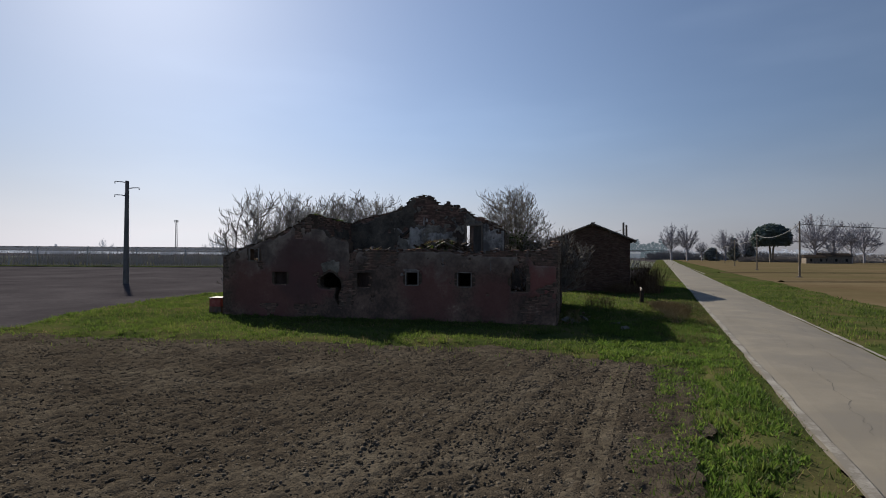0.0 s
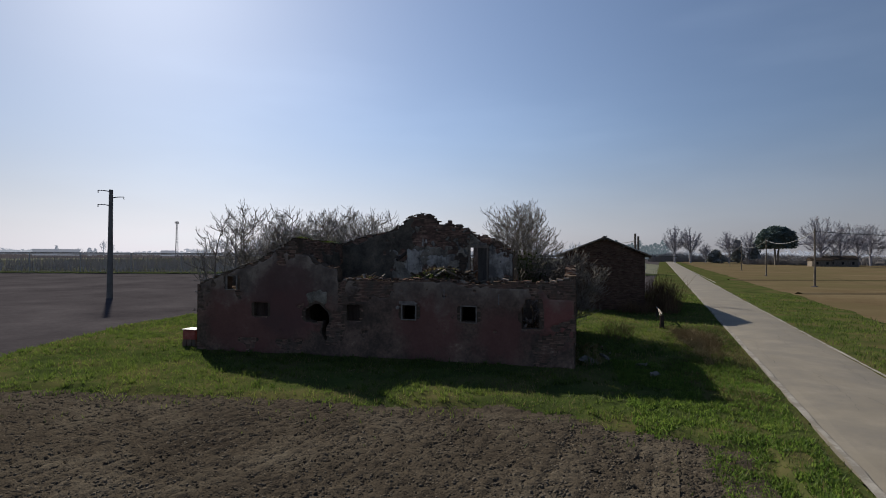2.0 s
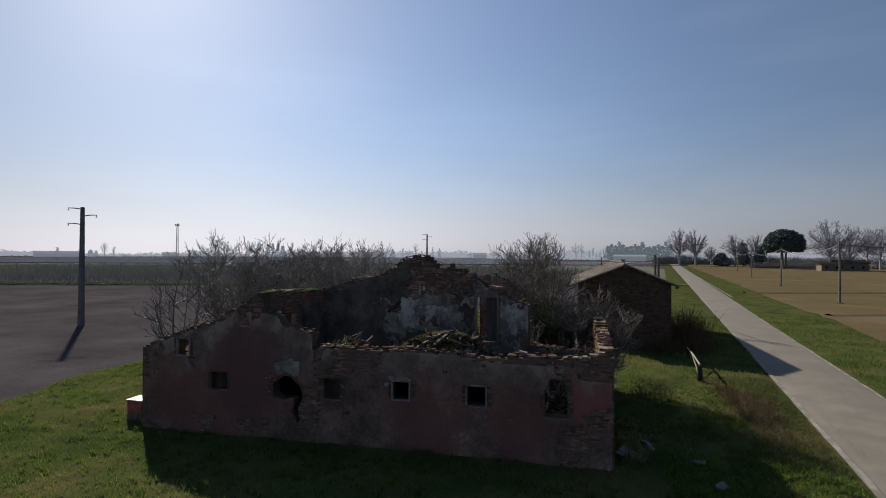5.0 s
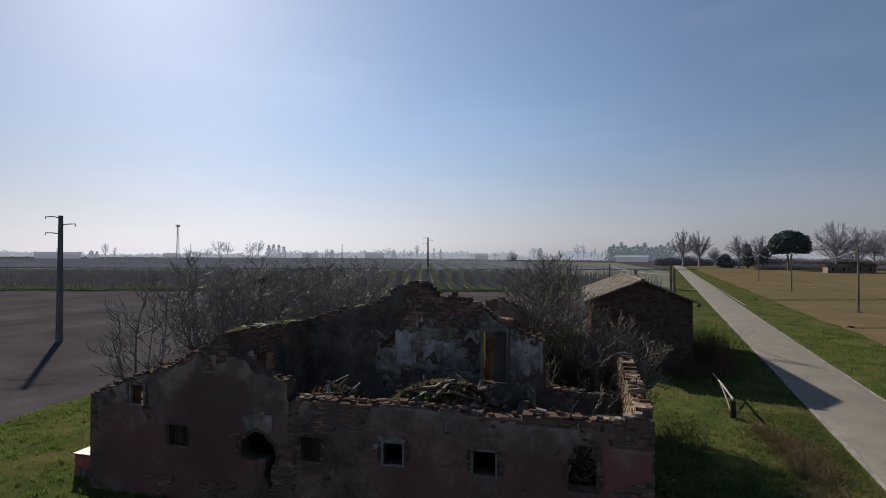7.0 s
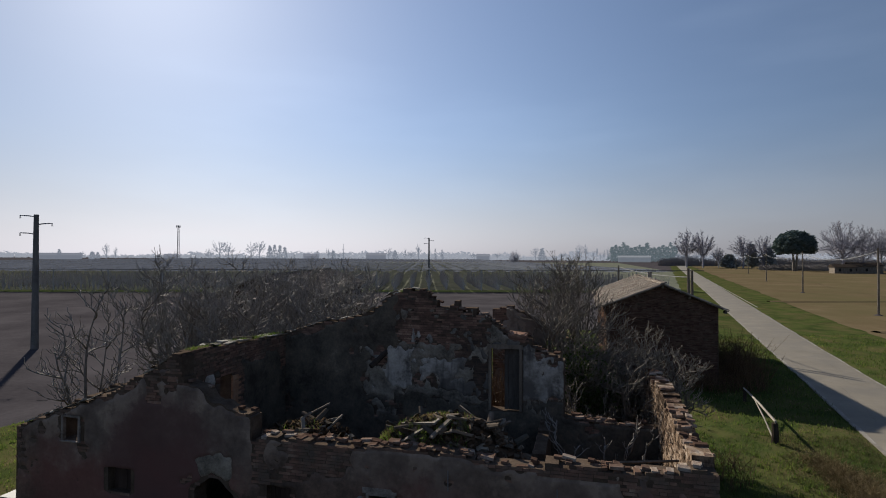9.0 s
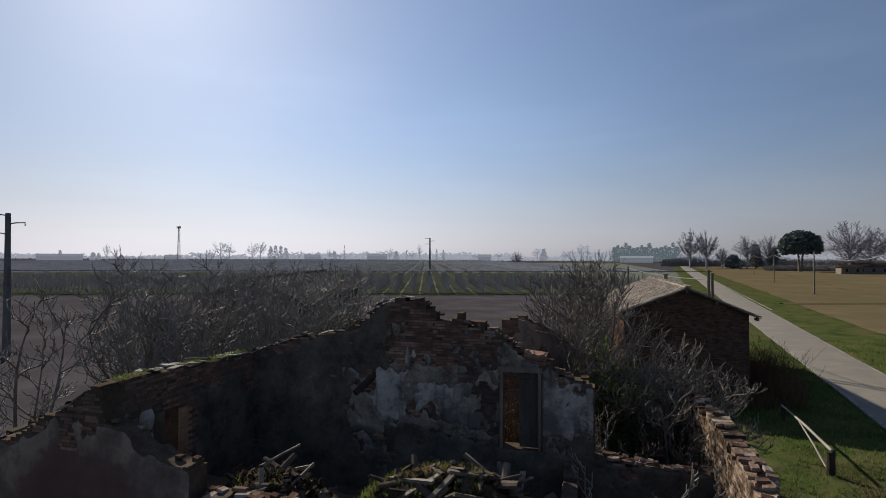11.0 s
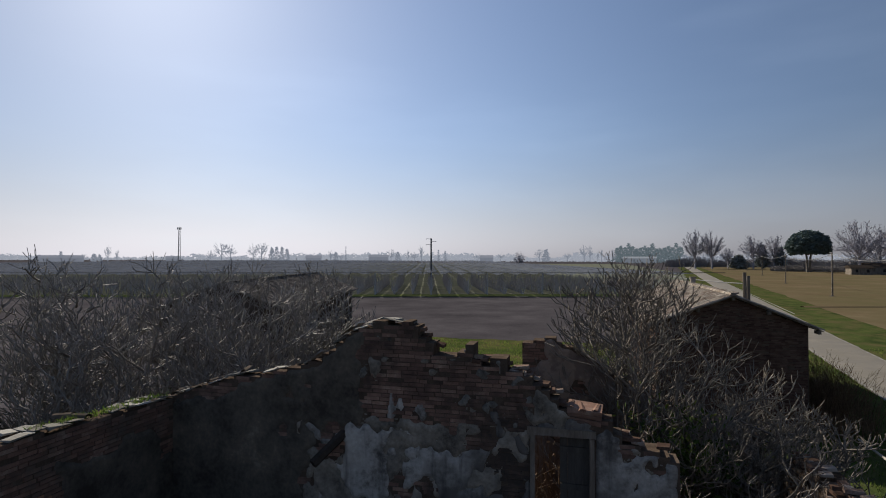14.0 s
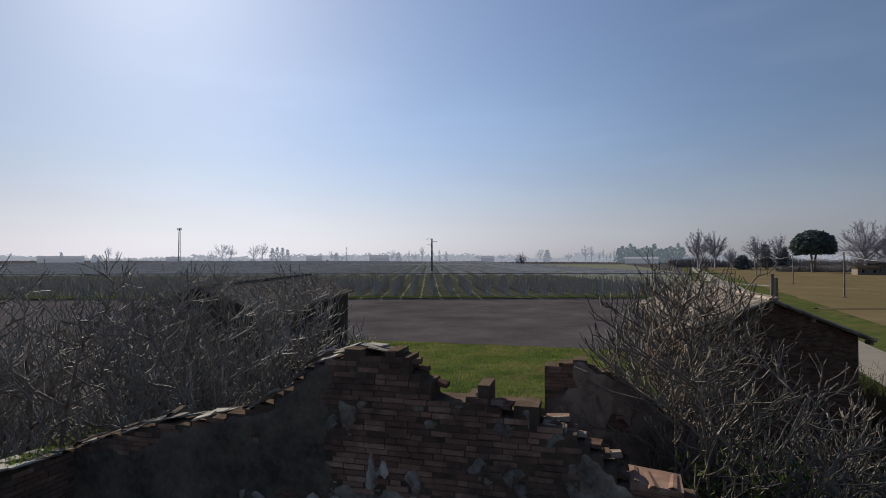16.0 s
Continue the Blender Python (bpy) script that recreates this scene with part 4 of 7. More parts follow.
def build_cross(ruin):
    tops = curve((-17.3, 2.4), (-15.9, 2.7), (-14.4, 3.0), (-12.75, 3.3), (-12.7, 4.5), (-12.2, 4.56), (-10.9, 5.0), (-10.3, 5.08), (-9.5, 5.25), (-9.1, 5.45), (-8.75, 5.7), (-8.55, 5.92), (-8.15, 6.06), (-7.85, 6.14),
                 (-7.36, 6.08), (-7.14, 5.85), (-6.95, 5.68), (-6.6, 5.64), (-6.44, 5.66), (-6.23, 5.5), (-5.69, 5.44), (-5.39, 5.28), (-5.03, 5.12), (-4.75, 4.8), (-4.0, 4.6), (-3.9, 4.4),
                 (-3.15, 4.24), (-3.0, 4.1), (-2.95, 2.45), (-1.5, 2.3), (0, 2.35))
    stub = lambda x: np.where(np.abs(x + 6.28) < 0.09, 0.22, 0) + np.where(np.abs(x + 5.85) < 0.1, 0.16, 0)

    def hole(U, Z):
        x = U + X0
        return rect(x, Z, -5.26, -4.33, 2.5, 4.42)

    def white(U, Z):
        x = U + X0 + 0.9 * (fbm(U, Z, 0.7, 73, 5) - 0.5)
        Z = Z + 0.7 * (fbm(U, Z, 0.6, 74, 5) - 0.5)
        n = fbm(x, Z, 0.9, 71, 5) + 0.3 * (fbm(U, Z * 0.7, 0.16, 70, 4) - 0.5)
        w = (x > -9.2) & (Z < 4.15 + 0.9 * (n - 0.45)) & (n < 0.6)
        w |= (x > -5.9) & (x < -2.9) & (Z < 4.8) & (n < 0.6)
        w &= ~((np.abs(x + 7.3) < 0.35 + 0.25 * n) & (Z < 4.2) & (n > 0.40))
        w |= (np.abs(x + 7.3) < 1.4) & (np.abs(Z - 5.0) < 0.5) & (n > 0.69)
        w &= ~((np.abs(x + 6.2) < 0.75) & (np.abs(Z - 3.75) < 0.55) & (n > 0.36))
        return w & (U + X0 < -3.05)

    def black(U, Z):
        x = U + X0 + 1.6 * (fbm(U, Z, 0.9, 75, 5) - 0.5)
        Z = Z + 0.6 * (fbm(U, Z, 0.6, 76, 5) - 0.5)
        n = fbm(x, Z, 1.1, 72, 5) + 0.3 * (fbm(U, Z * 0.6, 0.2, 69, 4) - 0.5)
        b = (x < -9.1) & (x > -14.6) & (Z < tops(x) - 0.12) & (n < 0.72)
        b |= (x < -14.6) & (Z < tops(x) - 0.9) & (n < 0.5)
        b |= (x > -9.3) & (x < -8.2) & (Z > 4.2) & (n < 0.5)
        b |= (Z < 2.75 + 0.5 * (n - 0.5)) & (n < 0.7)
        return b

    def greycoat(U, Z):
        x = U + X0 + 0.8 * (fbm(U, Z, 0.7, 91, 5) - 0.5)
        n = fbm(x, Z, 0.8, 92, 5) + 0.35 * (fbm(U, Z * 0.6, 0.15, 93, 4) - 0.5)
        return (x > -9.4) & (U + X0 < -3.05) & (((Z < 4.45 + 0.5 * (n - 0.5)) & (n < 0.58)) | ((x > -8.4) & (Z < 5.5) & (n < 0.43)))

    def residue(U, Z):
        n = fbm(U, Z, 0.5, 77, 5) + 0.75 * (fbm(U, Z * 0.7, 0.12, 78, 4) - 0.5)
        return (n > 0.78) & (U + X0 > -12.5)

    wall, at, solid = ruin_wall("cross_wall", ruin, (X0, 5.05), (1, 0), (0, 1), 17.3, 0.42, BASE, lambda u: tops(u + X0) + stub(u + X0), hole,
                                [(M["white"], lambda U, Z: white(U, Z) & (Z > 2.6 + 0.6 * fbm(U, Z, 0.5, 94))), (M["soot"], black), (M["greycoat"], greycoat), (M["residue"], residue)], M["mortar"], 9, fine=0.04, brick_mat=M["sootbrick"], rough_top=0.07, label="gabled inner brick wall with sooty and limewashed plaster")
    return wall, tops


def build_sides(ruin):
    none = lambda U, Z: np.zeros(np.shape(U), bool)
    # the open side towards the lane: its inner face has lost all plaster
    t = curve((0, 3.0), (0.6, 3.12), (2.9, 3.3), (5.4, 3.4), (7.0, 3.35), (8.4, 3.25), (8.9, 2.3), (11.2, 2.0))
    right, _, _ = ruin_wall("side_wall", ruin, (-0.42, 11.2), (0, -1), (1, 0), 10.8, 0.42, BASE, lambda u: t(11.2 - u), none, [], M["straw"], 13,
                            "crumbling sunlit side wall", brick_mat=M["straw"], rough_top=0.2)
    t2 = curve((0, 2.6), (5, 3.15), (9, 2.6))
    ruin_wall("side_wall", ruin, (X0 + 0.42, 0.45), (0, 1), (-1, 0), 8.4, 0.42, BASE, lambda u: t2(u), none, [(M["soot"], lambda U, Z: fbm(U, Z, 1, 81) < 0.6)], M["mortar"], 15)
    # what is left of the back
    t3 = curve((-5.95, 5.1), (-5.1, 5.15), (-4.2, 4.75), (-3.2, 4.1), (-2.0, 3.6), (-0.4, 3.0))
    ruin_wall("back_wall", ruin, (-5.95, 10.0), (1, 0), (0, 1), 5.5, 0.42, BASE, lambda u: t3(u - 5.95), none, [(M["plaster"], lambda U, Z: fbm(U, Z, 1, 82) < 0.6)], M["mortar"], 17)
    t4 = curve((-17, 2.2), (-12, 1.4), (-9, 1.9), (-7.5, 1.2))
    ruin_wall("back_wall", ruin, (-17.0, 10.0), (1, 0), (0, 1), 9.5, 0.42, BASE, lambda u: t4(u - 17), none, [], M["mortar"], 18)
    # the partition of the end room, with a doorway on the upper floor
    t5 = curve((0, 4.72), (1.5, 4.7), (3.0, 4.62), (4.6, 4.54))

    def doorway(U, Z):
        return rect(U, Z, 0.95, 1.66, 2.2, 3.86)

    def pale(U, Z):
        return (fbm(U, Z, 0.5, 86, 5) < 0.6) & rect(U + 0.2 * (fbm(U, Z, 0.3, 87) - 0.5), Z, 0.5, 0.95, 2.6, 3.98)

    def sooty(U, Z):
        n = fbm(U, Z, 0.9, 88, 5)
        return (Z < 4.1 + 0.9 * (n - 0.5)) & (n < 0.62) & ~rect(U, Z, 1.4, 2.25, 2.3, 3.95) & ((U > 1.9) | (n < 0.45))

    partition, _, _ = ruin_wall("partition_wall", ruin, (-12.2, 0.45), (0, 1), (-1, 0), 4.6, 0.38, BASE, lambda u: t5(u), doorway, [(M["white"], pale), (M["soot"], sooty)], M["mortar"], 23,
                                "sooty brick partition with a doorway", brick_mat=M["brick"], rough_top=0.06)
    for k in range(18):
        g = Geo()
        g.box((-12.215, 2.115, 2.42 + k * 0.075), (-12.165, 2.115 + (0.27 if k % 2 else 0.4), 2.485 + k * 0.075), None, 0.006, random.Random(89 + k))
        part("brick", g, M["jamb"], partition)
    # low wall between the stalls
    ruin_wall("stall_wall", ruin, (-3.72, 0.45), (0, 1), (1, 0), 4.6, 0.3, BASE, lambda u: 2.35 + 0 * u, none, [(M["soot"], lambda U, Z: fbm(U, Z, 1, 83) < 0.7)], M["mortar"], 19)
    return right


def build_floor(ruin):
    xs, ys = lines((X0 + 0.42, -3.72, 0.12)), lines((0.45, 5.05, 0.12))
    X, Y = np.meshgrid(xs, ys, indexing="ij")
    z = 2.38 - 1.3 * np.clip((Y - 2.0) / 1.5, 0, 1) + 0.22 * (fbm(X, Y, 1.2, 91) - 0.5) + 0.1 * (fbm(X, Y, 0.3, 92) - 0.5)
    floor = grid_mesh("upper_floor", xs, ys, z, M["rubble"], label="upper floor buried in dust and debris", kind="", category="floor")
    floor.parent = ruin
    del floor["category"]


ruin = thing("farmhouse", "roofless ruined brick farmhouse with broken gable and peeling plaster", "ruin")
front_wall, front_tops = build_front(ruin)
cross_wall, cross_tops = build_cross(ruin)
right_wall = build_sides(ruin)
build_floor(ruin)


# ---- broken masonry, beams and fittings of the ruin ----
def brick_meshes():
    out = []
    rng = random.Random(3)
    for k, (a, b, c) in enumerate(((0.14, 0.07, 0.032), (0.14, 0.068, 0.03), (0.07, 0.066, 0.031), (0.1, 0.07, 0.03))):
        bm = bmesh.new()
        bmesh.ops.create_cube(bm, size=2)
        for v in bm.verts:
            v.co = Vector((v.co.x * a, v.co.y * b, v.co.z * c)) + Vector([rng.uniform(-0.009, 0.009) for _ in range(3)])
        bmesh.ops.bevel(bm, geom=bm.edges[:], offset=0.006, segments=1, affect="EDGES")
        me = bpy.data.meshes.new("brick")
        bm.to_mesh(me)
        bm.free()
        me.materials.append(M["brick_one"])
        out.append(me)
    return out


BRICKS = brick_meshes()


def rim_bricks(wall, spots, seed):
    """Loose bricks left along the broken top of a wall; spots: rows of (x, y, z, turn)."""
    rng = random.Random(seed)
    for x, y, z, turn in spots:
        ob = new("brick", rng.choice(BRICKS))
        ob.parent = wall
        ob.matrix_basis = pose(x, y, z + 0.02, rng.uniform(-9, 9), rng.uniform(-9, 9), turn + rng.uniform(-8, 8))


def top_spots(tops, x0, x1, y0, y1, n, seed, miss=lambda x: False):
    rng = random.Random(seed)
    out = []
    for _ in range(n):
        x = rng.uniform(x0, x1)
        if not miss(x):
            out.append((x, rng.uniform(y0, y1), float(tops(x)) + rng.uniform(-0.05, 0.05), rng.choice((0, 0, 90))))
    return out


rim_bricks(front_wall, top_spots(front_tops, -10.0, -0.1, 0.07, 0.38, 95, 1) + top_spots(front_tops, -12.9, -10.2, 0.07, 0.38, 6, 2), 5)
rim_bricks(cross_wall, top_spots(cross_tops, -7.3, -3.2, 5.12, 5.4, 34, 3) + top_spots(cross_tops, -2.8, -0.5, 5.12, 5.4, 25, 4), 6)
side_top = curve((0, 3.0), (0.6, 3.12), (2.9, 3.3), (5.4, 3.4), (7.0, 3.35), (8.4, 3.25), (8.9, 2.3), (11.2, 2.0))
rim_bricks(right_wall, [(random.Random(i).uniform(-0.36, -0.06), 0.5 + i * 0.09, float(side_top(0.5 + i * 0.09)) + random.Random(i + 500).uniform(-0.1, 0.1), 90 * (i % 2)) for i in range(110)], 7)


def shard(g, c, size, rng):
    m = pose(*c, rng.uniform(-50, 50), rng.uniform(-50, 50), rng.uniform(0, 360))
    a, b, d = size
    g.box((-a, -b, -d), (a, b, d), m, min(size) * 0.35, rng)


def half_tile(g, m, length=0.4, r0=0.085, r1=0.07, n=5):
    """A half-round clay tile with thickness."""
    v = []
    for y, r in ((0, r0), (length, r1)):
        for rr in (r, r - 0.014):
            for i in range(n):
                w = math.pi * i / (n - 1)
                v.append(m @ Vector((rr * math.cos(w), y, rr * 0.75 * math.sin(w))))
    f = []
    for i in range(n - 1):
        f += [(i, i + 1, 2 * n + i + 1, 2 * n + i), (n + i + 1, n + i, 3 * n + i, 3 * n + i + 1), (i + 1, i, n + i, n + i + 1), (2 * n + i, 2 * n + i + 1, 3 * n + i + 1, 3 * n + i)]
    g.add(v, f)


def cover_tiles(parent):
    """Thin broken slabs and tiles still lying along the sloping top of the gable wall."""
    rng, g, h = random.Random(31), Geo(), Geo()
    runs = (((-17.2, 0.2), (-12.35, 0.2), lambda x, y: float(front_tops(x))), ((-12.39, 0.5), (-12.39, 5.0), lambda x, y: float(np.interp(y, (0.45, 1.95, 3.45, 5.05), (4.72, 4.7, 4.62, 4.54)))),
            ((-12.5, 5.24), (-7.45, 5.24), lambda x, y: float(cross_tops(x))))
    for a, b, top in runs:
        n = int(math.dist(a, b) / 0.19)
        lay = math.degrees(math.atan2(b[1] - a[1], b[0] - a[0]))
        for k in range(n):
            f = (k + 0.5) / n
            x, y = a[0] + (b[0] - a[0]) * f, a[1] + (b[1] - a[1]) * f
            ux, uy = (b[0] - a[0]) / (n * 0.19), (b[1] - a[1]) / (n * 0.19)
            slope = math.degrees(math.atan2(top(x + 0.15 * ux, y + 0.15 * uy) - top(x - 0.15 * ux, y - 0.15 * uy), 0.3))
            bare = a[1] < 5.1 and float(fbm(np.array([x]), np.array([y]), 0.9, 33)[0]) > 0.66
            for side in (-0.11, 0.11):
                if bare or rng.random() < (0.34 if x < -8.7 else 0.1):
                    continue
                m = pose(x - uy * side + rng.uniform(-0.05, 0.05), y + ux * side + rng.uniform(-0.05, 0.05), top(x, y) + rng.uniform(0.0, 0.03), 0, 0, lay) @ pose(0, 0, 0, rng.uniform(-6, 6), -max(min(slope, 32), -32) + rng.uniform(-6, 6), rng.uniform(-16, 16))
                if rng.random() < 0.2:
                    half_tile(h, m, 0.34)
                else:
                    g.box((-rng.uniform(0.08, 0.17), -rng.uniform(0.06, 0.12), 0), (rng.uniform(0.08, 0.17), rng.uniform(0.06, 0.12), rng.uniform(0.012, 0.03)), m, 0.014, rng)
    tagged(part("coping", g, M["coping"], parent, "thin pale broken slabs along the gable"), "", "", "", "stuff")
    tagged(part("roof_tiles", h, M["oldclay"], parent, "old clay tiles left on the gable"), "", "", "", "stuff")
    # moss and short weeds rooted on the wall's top
    rn = np.random.RandomState(34)
    x, y = rn.uniform(-12.5, -12.25, 900), rn.uniform(0.5, 5.0, 900)
    keep = fbm(y, y * 0, 0.7, 35) > 0.5
    x, y = x[keep], y[keep]
    sp = np.stack([x, y, np.interp(y, (0.45, 5.05), (4.73, 4.56))], 1)
    ob = blades("moss", sp, rn.uniform(0.03, 0.11, len(x)), rn.uniform(0.014, 0.03, len(x)), M["blade"], 36, "", "", 1.2)
    ob.parent = parent


cover_tiles(ruin)


def heap(name, label, cx, cy, z0, rx, ry, h, n, seed, mats=("rubble", "wood"), planks=10, tiles=20, weeds=0):
    """A heap of broken masonry with planks and tiles in it."""
    t = thing(name, label, "rubble", at=(cx, cy, z0))
    rng = random.Random(seed)
    prof = lambda a, b: h * max(0.0, 1 - (a / rx) ** 2 - (b / ry) ** 2) ** 0.7
    mound = Geo()
    k, m = 22, 16
    for i in range(k + 1):
        for j in range(m + 1):
            a, b = (2 * i / k - 1) * rx, (2 * j / m - 1) * ry
            mound.v.append((a + rng.uniform(-0.05, 0.05), b + rng.uniform(-0.05, 0.05), prof(a, b) * rng.uniform(0.75, 1.05) - 0.05))
    for i in range(k):
        for j in range(m):
            a, b = (2 * (i + 0.5) / k - 1), (2 * (j + 0.5) / m - 1)
            if a * a + b * b < 1.05:
                q = i * (m + 1) + j
                mound.f.append((q, q + m + 1, q + m + 2, q + 1))
    part("mound", mound, M[mats[0]], t)
    s = Geo()
    for _ in range(n):
        w, r = rng.uniform(0, 6.283), math.sqrt(rng.random())
        a, b = rx * r * math.cos(w), ry * r * math.sin(w)
        l = rng.uniform(0.035, 0.12)
        shard(s, (a, b, prof(a, b) + rng.uniform(-0.02, 0.07)), (l, l * rng.uniform(0.4, 0.7), l * rng.uniform(0.2, 0.4)), rng)
    tagged(part("broken_masonry", s, M["rubble"], t), "", "", "", "stuff")
    if tiles:
        c = Geo()
        for _ in range(tiles):
            w, r = rng.uniform(0, 6.283), math.sqrt(rng.random()) * 0.9
            a, b = rx * r * math.cos(w), ry * r * math.sin(w)
            half_tile(c, pose(a, b, prof(a, b) + 0.05, rng.uniform(-40, 40), rng.uniform(-40, 40), rng.uniform(0, 360)))
        tagged(part("broken_tile", c, M["oldclay"], t), "", "", "", "stuff")
    for _ in range(planks):
        p = Geo()
        l = rng.uniform(0.2, 0.6)
        p.box((-l, -0.045, -0.025), (l, 0.045, 0.025), None, 0.012, rng)
        ob = part("plank", p, M[mats[1]], t)
        w, r = rng.uniform(0, 6.283), math.sqrt(rng.random()) * 0.75
        a, b = rx * r * math.cos(w), ry * r * math.sin(w)
        ob.matrix_basis = pose(a, b, prof(a, b) + 0.1, rng.uniform(-10, 10), rng.uniform(-38, 38), rng.uniform(0, 360))
    if weeds:
        rn = np.random.RandomState(seed)
        sp = np.stack([rn.uniform(-rx, rx * 0.3, weeds), rn.uniform(-ry, ry * 0.4, weeds), np.zeros(weeds)], 1)
        sp[:, 2] = [prof(a, b) for a, b, _ in sp]
        ob = blades("weed", sp, rn.uniform(0.05, 0.2, weeds), rn.uniform(0.008, 0.02, weeds), M["dryblade"], seed, "", "", 1.2)
        ob.parent = t
        half = sp[: weeds // 2] * (1.1, 1.1, 1)
        ob = blades("moss", half, rn.uniform(0.05, 0.16, len(half)), rn.uniform(0.015, 0.03, len(half)), M["blade"], seed + 1, "", "", 0.9)
        ob.parent = t
    return t


heap("rubble_heap", "heap of broken tiles, planks and dry weeds on the upper floor", -5.6, 1.25, 2.42, 1.75, 1.0, 0.9, 420, 41, planks=9, tiles=36, weeds=2600)
heap("rubble_heap", "low heap of bricks and boards on the upper floor", -9.2, 1.2, 2.42, 1.1, 0.8, 0.5, 220, 42, planks=3, tiles=16, weeds=300)
heap("rubble_heap", "low heap of fallen masonry inside the gutted room", -9.6, 3.2, 0.92, 1.9, 1.2, 0.6, 160, 43, planks=5, tiles=14, weeds=150)
heap("rubble_heap", "fallen bricks and tiles piled inside the open bay", -1.9, 2.7, G, 1.5, 2.0, 1.5, 260, 44, planks=8, tiles=24, weeds=120)
heap("rubble_heap", "fallen masonry against the outside of the side wall", 0.75, 3.6, G, 0.8, 2.9, 0.3, 8, 45, ("turf", "wood"), planks=0, tiles=0, weeds=1100)
heap("rubble_heap", "collapsed rear of the house, overgrown rubble", -9.5, 7.8, G, 6.5, 1.9, 1.3, 300, 46, planks=9, tiles=30, weeds=700)


def slab_thing(name, g, mat_, label, category):
    return tagged(part(name, g, mat_), label, category)


def fittings():
    rng = random.Random(77)
    # pale plaster surrounds of the stable windows
    for x0, x1, z0, z1, w in ((-15.73, -15.2, 2.37, 2.97, 0.035), (-7.2, -6.59, 1.27, 1.87, 0.03), (-4.64, -3.98, 1.22, 1.88, 0.025)):
        g = Geo()
        y0, y1 = -0.045, 0.06
        for a, b in (((x0 - w, y0, z0 - 0.02), (x0 + 0.02, y1, z1 + w)), ((x1 - 0.02, y0, z0 - 0.02), (x1 + w, y1, z1 + w)), ((x0 + 0.02, y0, z1 - 0.02), (x1 - 0.02, y1, z1 + w)),
                     ((x0 - w, y0 - 0.03, z0 - w - 0.02), (x1 + w, y1, z0 - 0.022))):
            g.box(a, b, None, 0.008, rng)
        part("window_surround", g, M["surround"], front_wall, "worn pale window surround")
    g = Geo()
    g.box((-7.32, -0.04, 1.9), (-6.5, 0.03, 2.03), None, 0.012, rng)
    part("lintel", g, M["surround"], front_wall, "pale chipped lintel")
    for x0, x1, z0, z1 in ((-14.28, -13.62, 1.14, 1.79), (-9.75, -9.12, 1.11, 1.78)):
        g = Geo()
        w = (x1 - x0) / 5
        for i in range(5):
            g.box((x0 + i * w + 0.004, 0.2, z0 - 0.02), (x0 + (i + 1) * w - 0.004, 0.235, z1 + 0.02), None, 0.004, rng)
        part("shutter", g, M["shutter"], front_wall, "closed weathered board shutter")
    # weathered door leaf in the upper doorway, and its frame
    g = Geo()
    for i in range(4):
        g.box((-4.82 + i * 0.118, 5.16, 2.52), (-4.82 + i * 0.118 + 0.112, 5.195, 4.36), None, 0.003, rng)
    for z in (2.8, 3.5, 4.1):
        g.box((-4.82, 5.128, z), (-4.35, 5.158, z + 0.09))
    door = part("door_leaf", g, M["doorwood"], ruin, "half-closed weathered plank door")
    g = Geo()
    g.box((-5.34, 5.0, 4.38), (-4.25, 5.14, 4.5), None, 0.01, rng)
    g.box((-5.30, 5.0, 2.5), (-5.22, 5.14, 4.38), None, 0.008, rng)
    g.box((-4.36, 5.0, 2.5), (-4.28, 5.14, 4.38), None, 0.008, rng)
    part("door_frame", g, M["wood"], ruin, "stained pale door frame")
    # broken beam end and a corner block that has kept its tiles
    g = Geo()
    g.tube([Vector((-8.95, 4.55, 3.72)), Vector((-8.6, 5.1, 4.12))], [0.085, 0.09], 6)
    part("beam_end", g, M["beam"], ruin, "broken roof beam still in its socket")
    g = Geo()
    block = pose(-4.46, 5.26, 4.62, 3, 5, -3)
    for i in range(3):
        g.box((-0.29 + 0.02 * i, -0.22, i * 0.075), (0.29, 0.22, i * 0.075 + 0.068), block, 0.014, rng)
    part("corner_block", g, M["brick"], ruin, "leaning block of brickwork")
    g = Geo()
    for i in range(3):
        half_tile(g, block @ pose(-0.2 + i * 0.19, -0.24 + rng.uniform(-0.04, 0.03), 0.207, 0, rng.uniform(-10, 10), rng.uniform(-9, 9)), 0.38, 0.06, 0.05)
    part("capping_tile", g, M["brick"], ruin, "row of dull clay tiles on the corner block")
    # iron wall ties on the front
    for x, z in ((-3.05, 2.2), (-5.35, 2.35)):
        g = Geo()
        g.box((x - 0.012, -0.045, z - 0.22), (x + 0.012, -0.03, z + 0.22))
        part("wall_tie", g, M["steel"], front_wall, "rusty iron wall tie")
    # round insulator bracket beside a window
    g = Geo()
    g.tube([Vector((-7.38, -0.12, 1.74)), Vector((-7.38, 0.02, 1.74))], [0.07, 0.075], 10)
    part("wall_bracket", g, M["surround"], front_wall)
    # boards fallen across the open bay
    for a, b in (((-3.2, 0.5, 2.72), (-0.5, 1.4, 2.72)), ((-10.3, 1.2, 2.6), (-9.3, 2.4, 3.1)), ((-8.9, 0.9, 2.65), (-8.5, 1.5, 3.1))):
        g = Geo()
        g.tube([Vector(a), Vector(b)], [0.035, 0.03], 5)
        slab_thing("fallen_pole", g, M["wood"], "thin grey wooden pole fallen across the ruin", "pole")


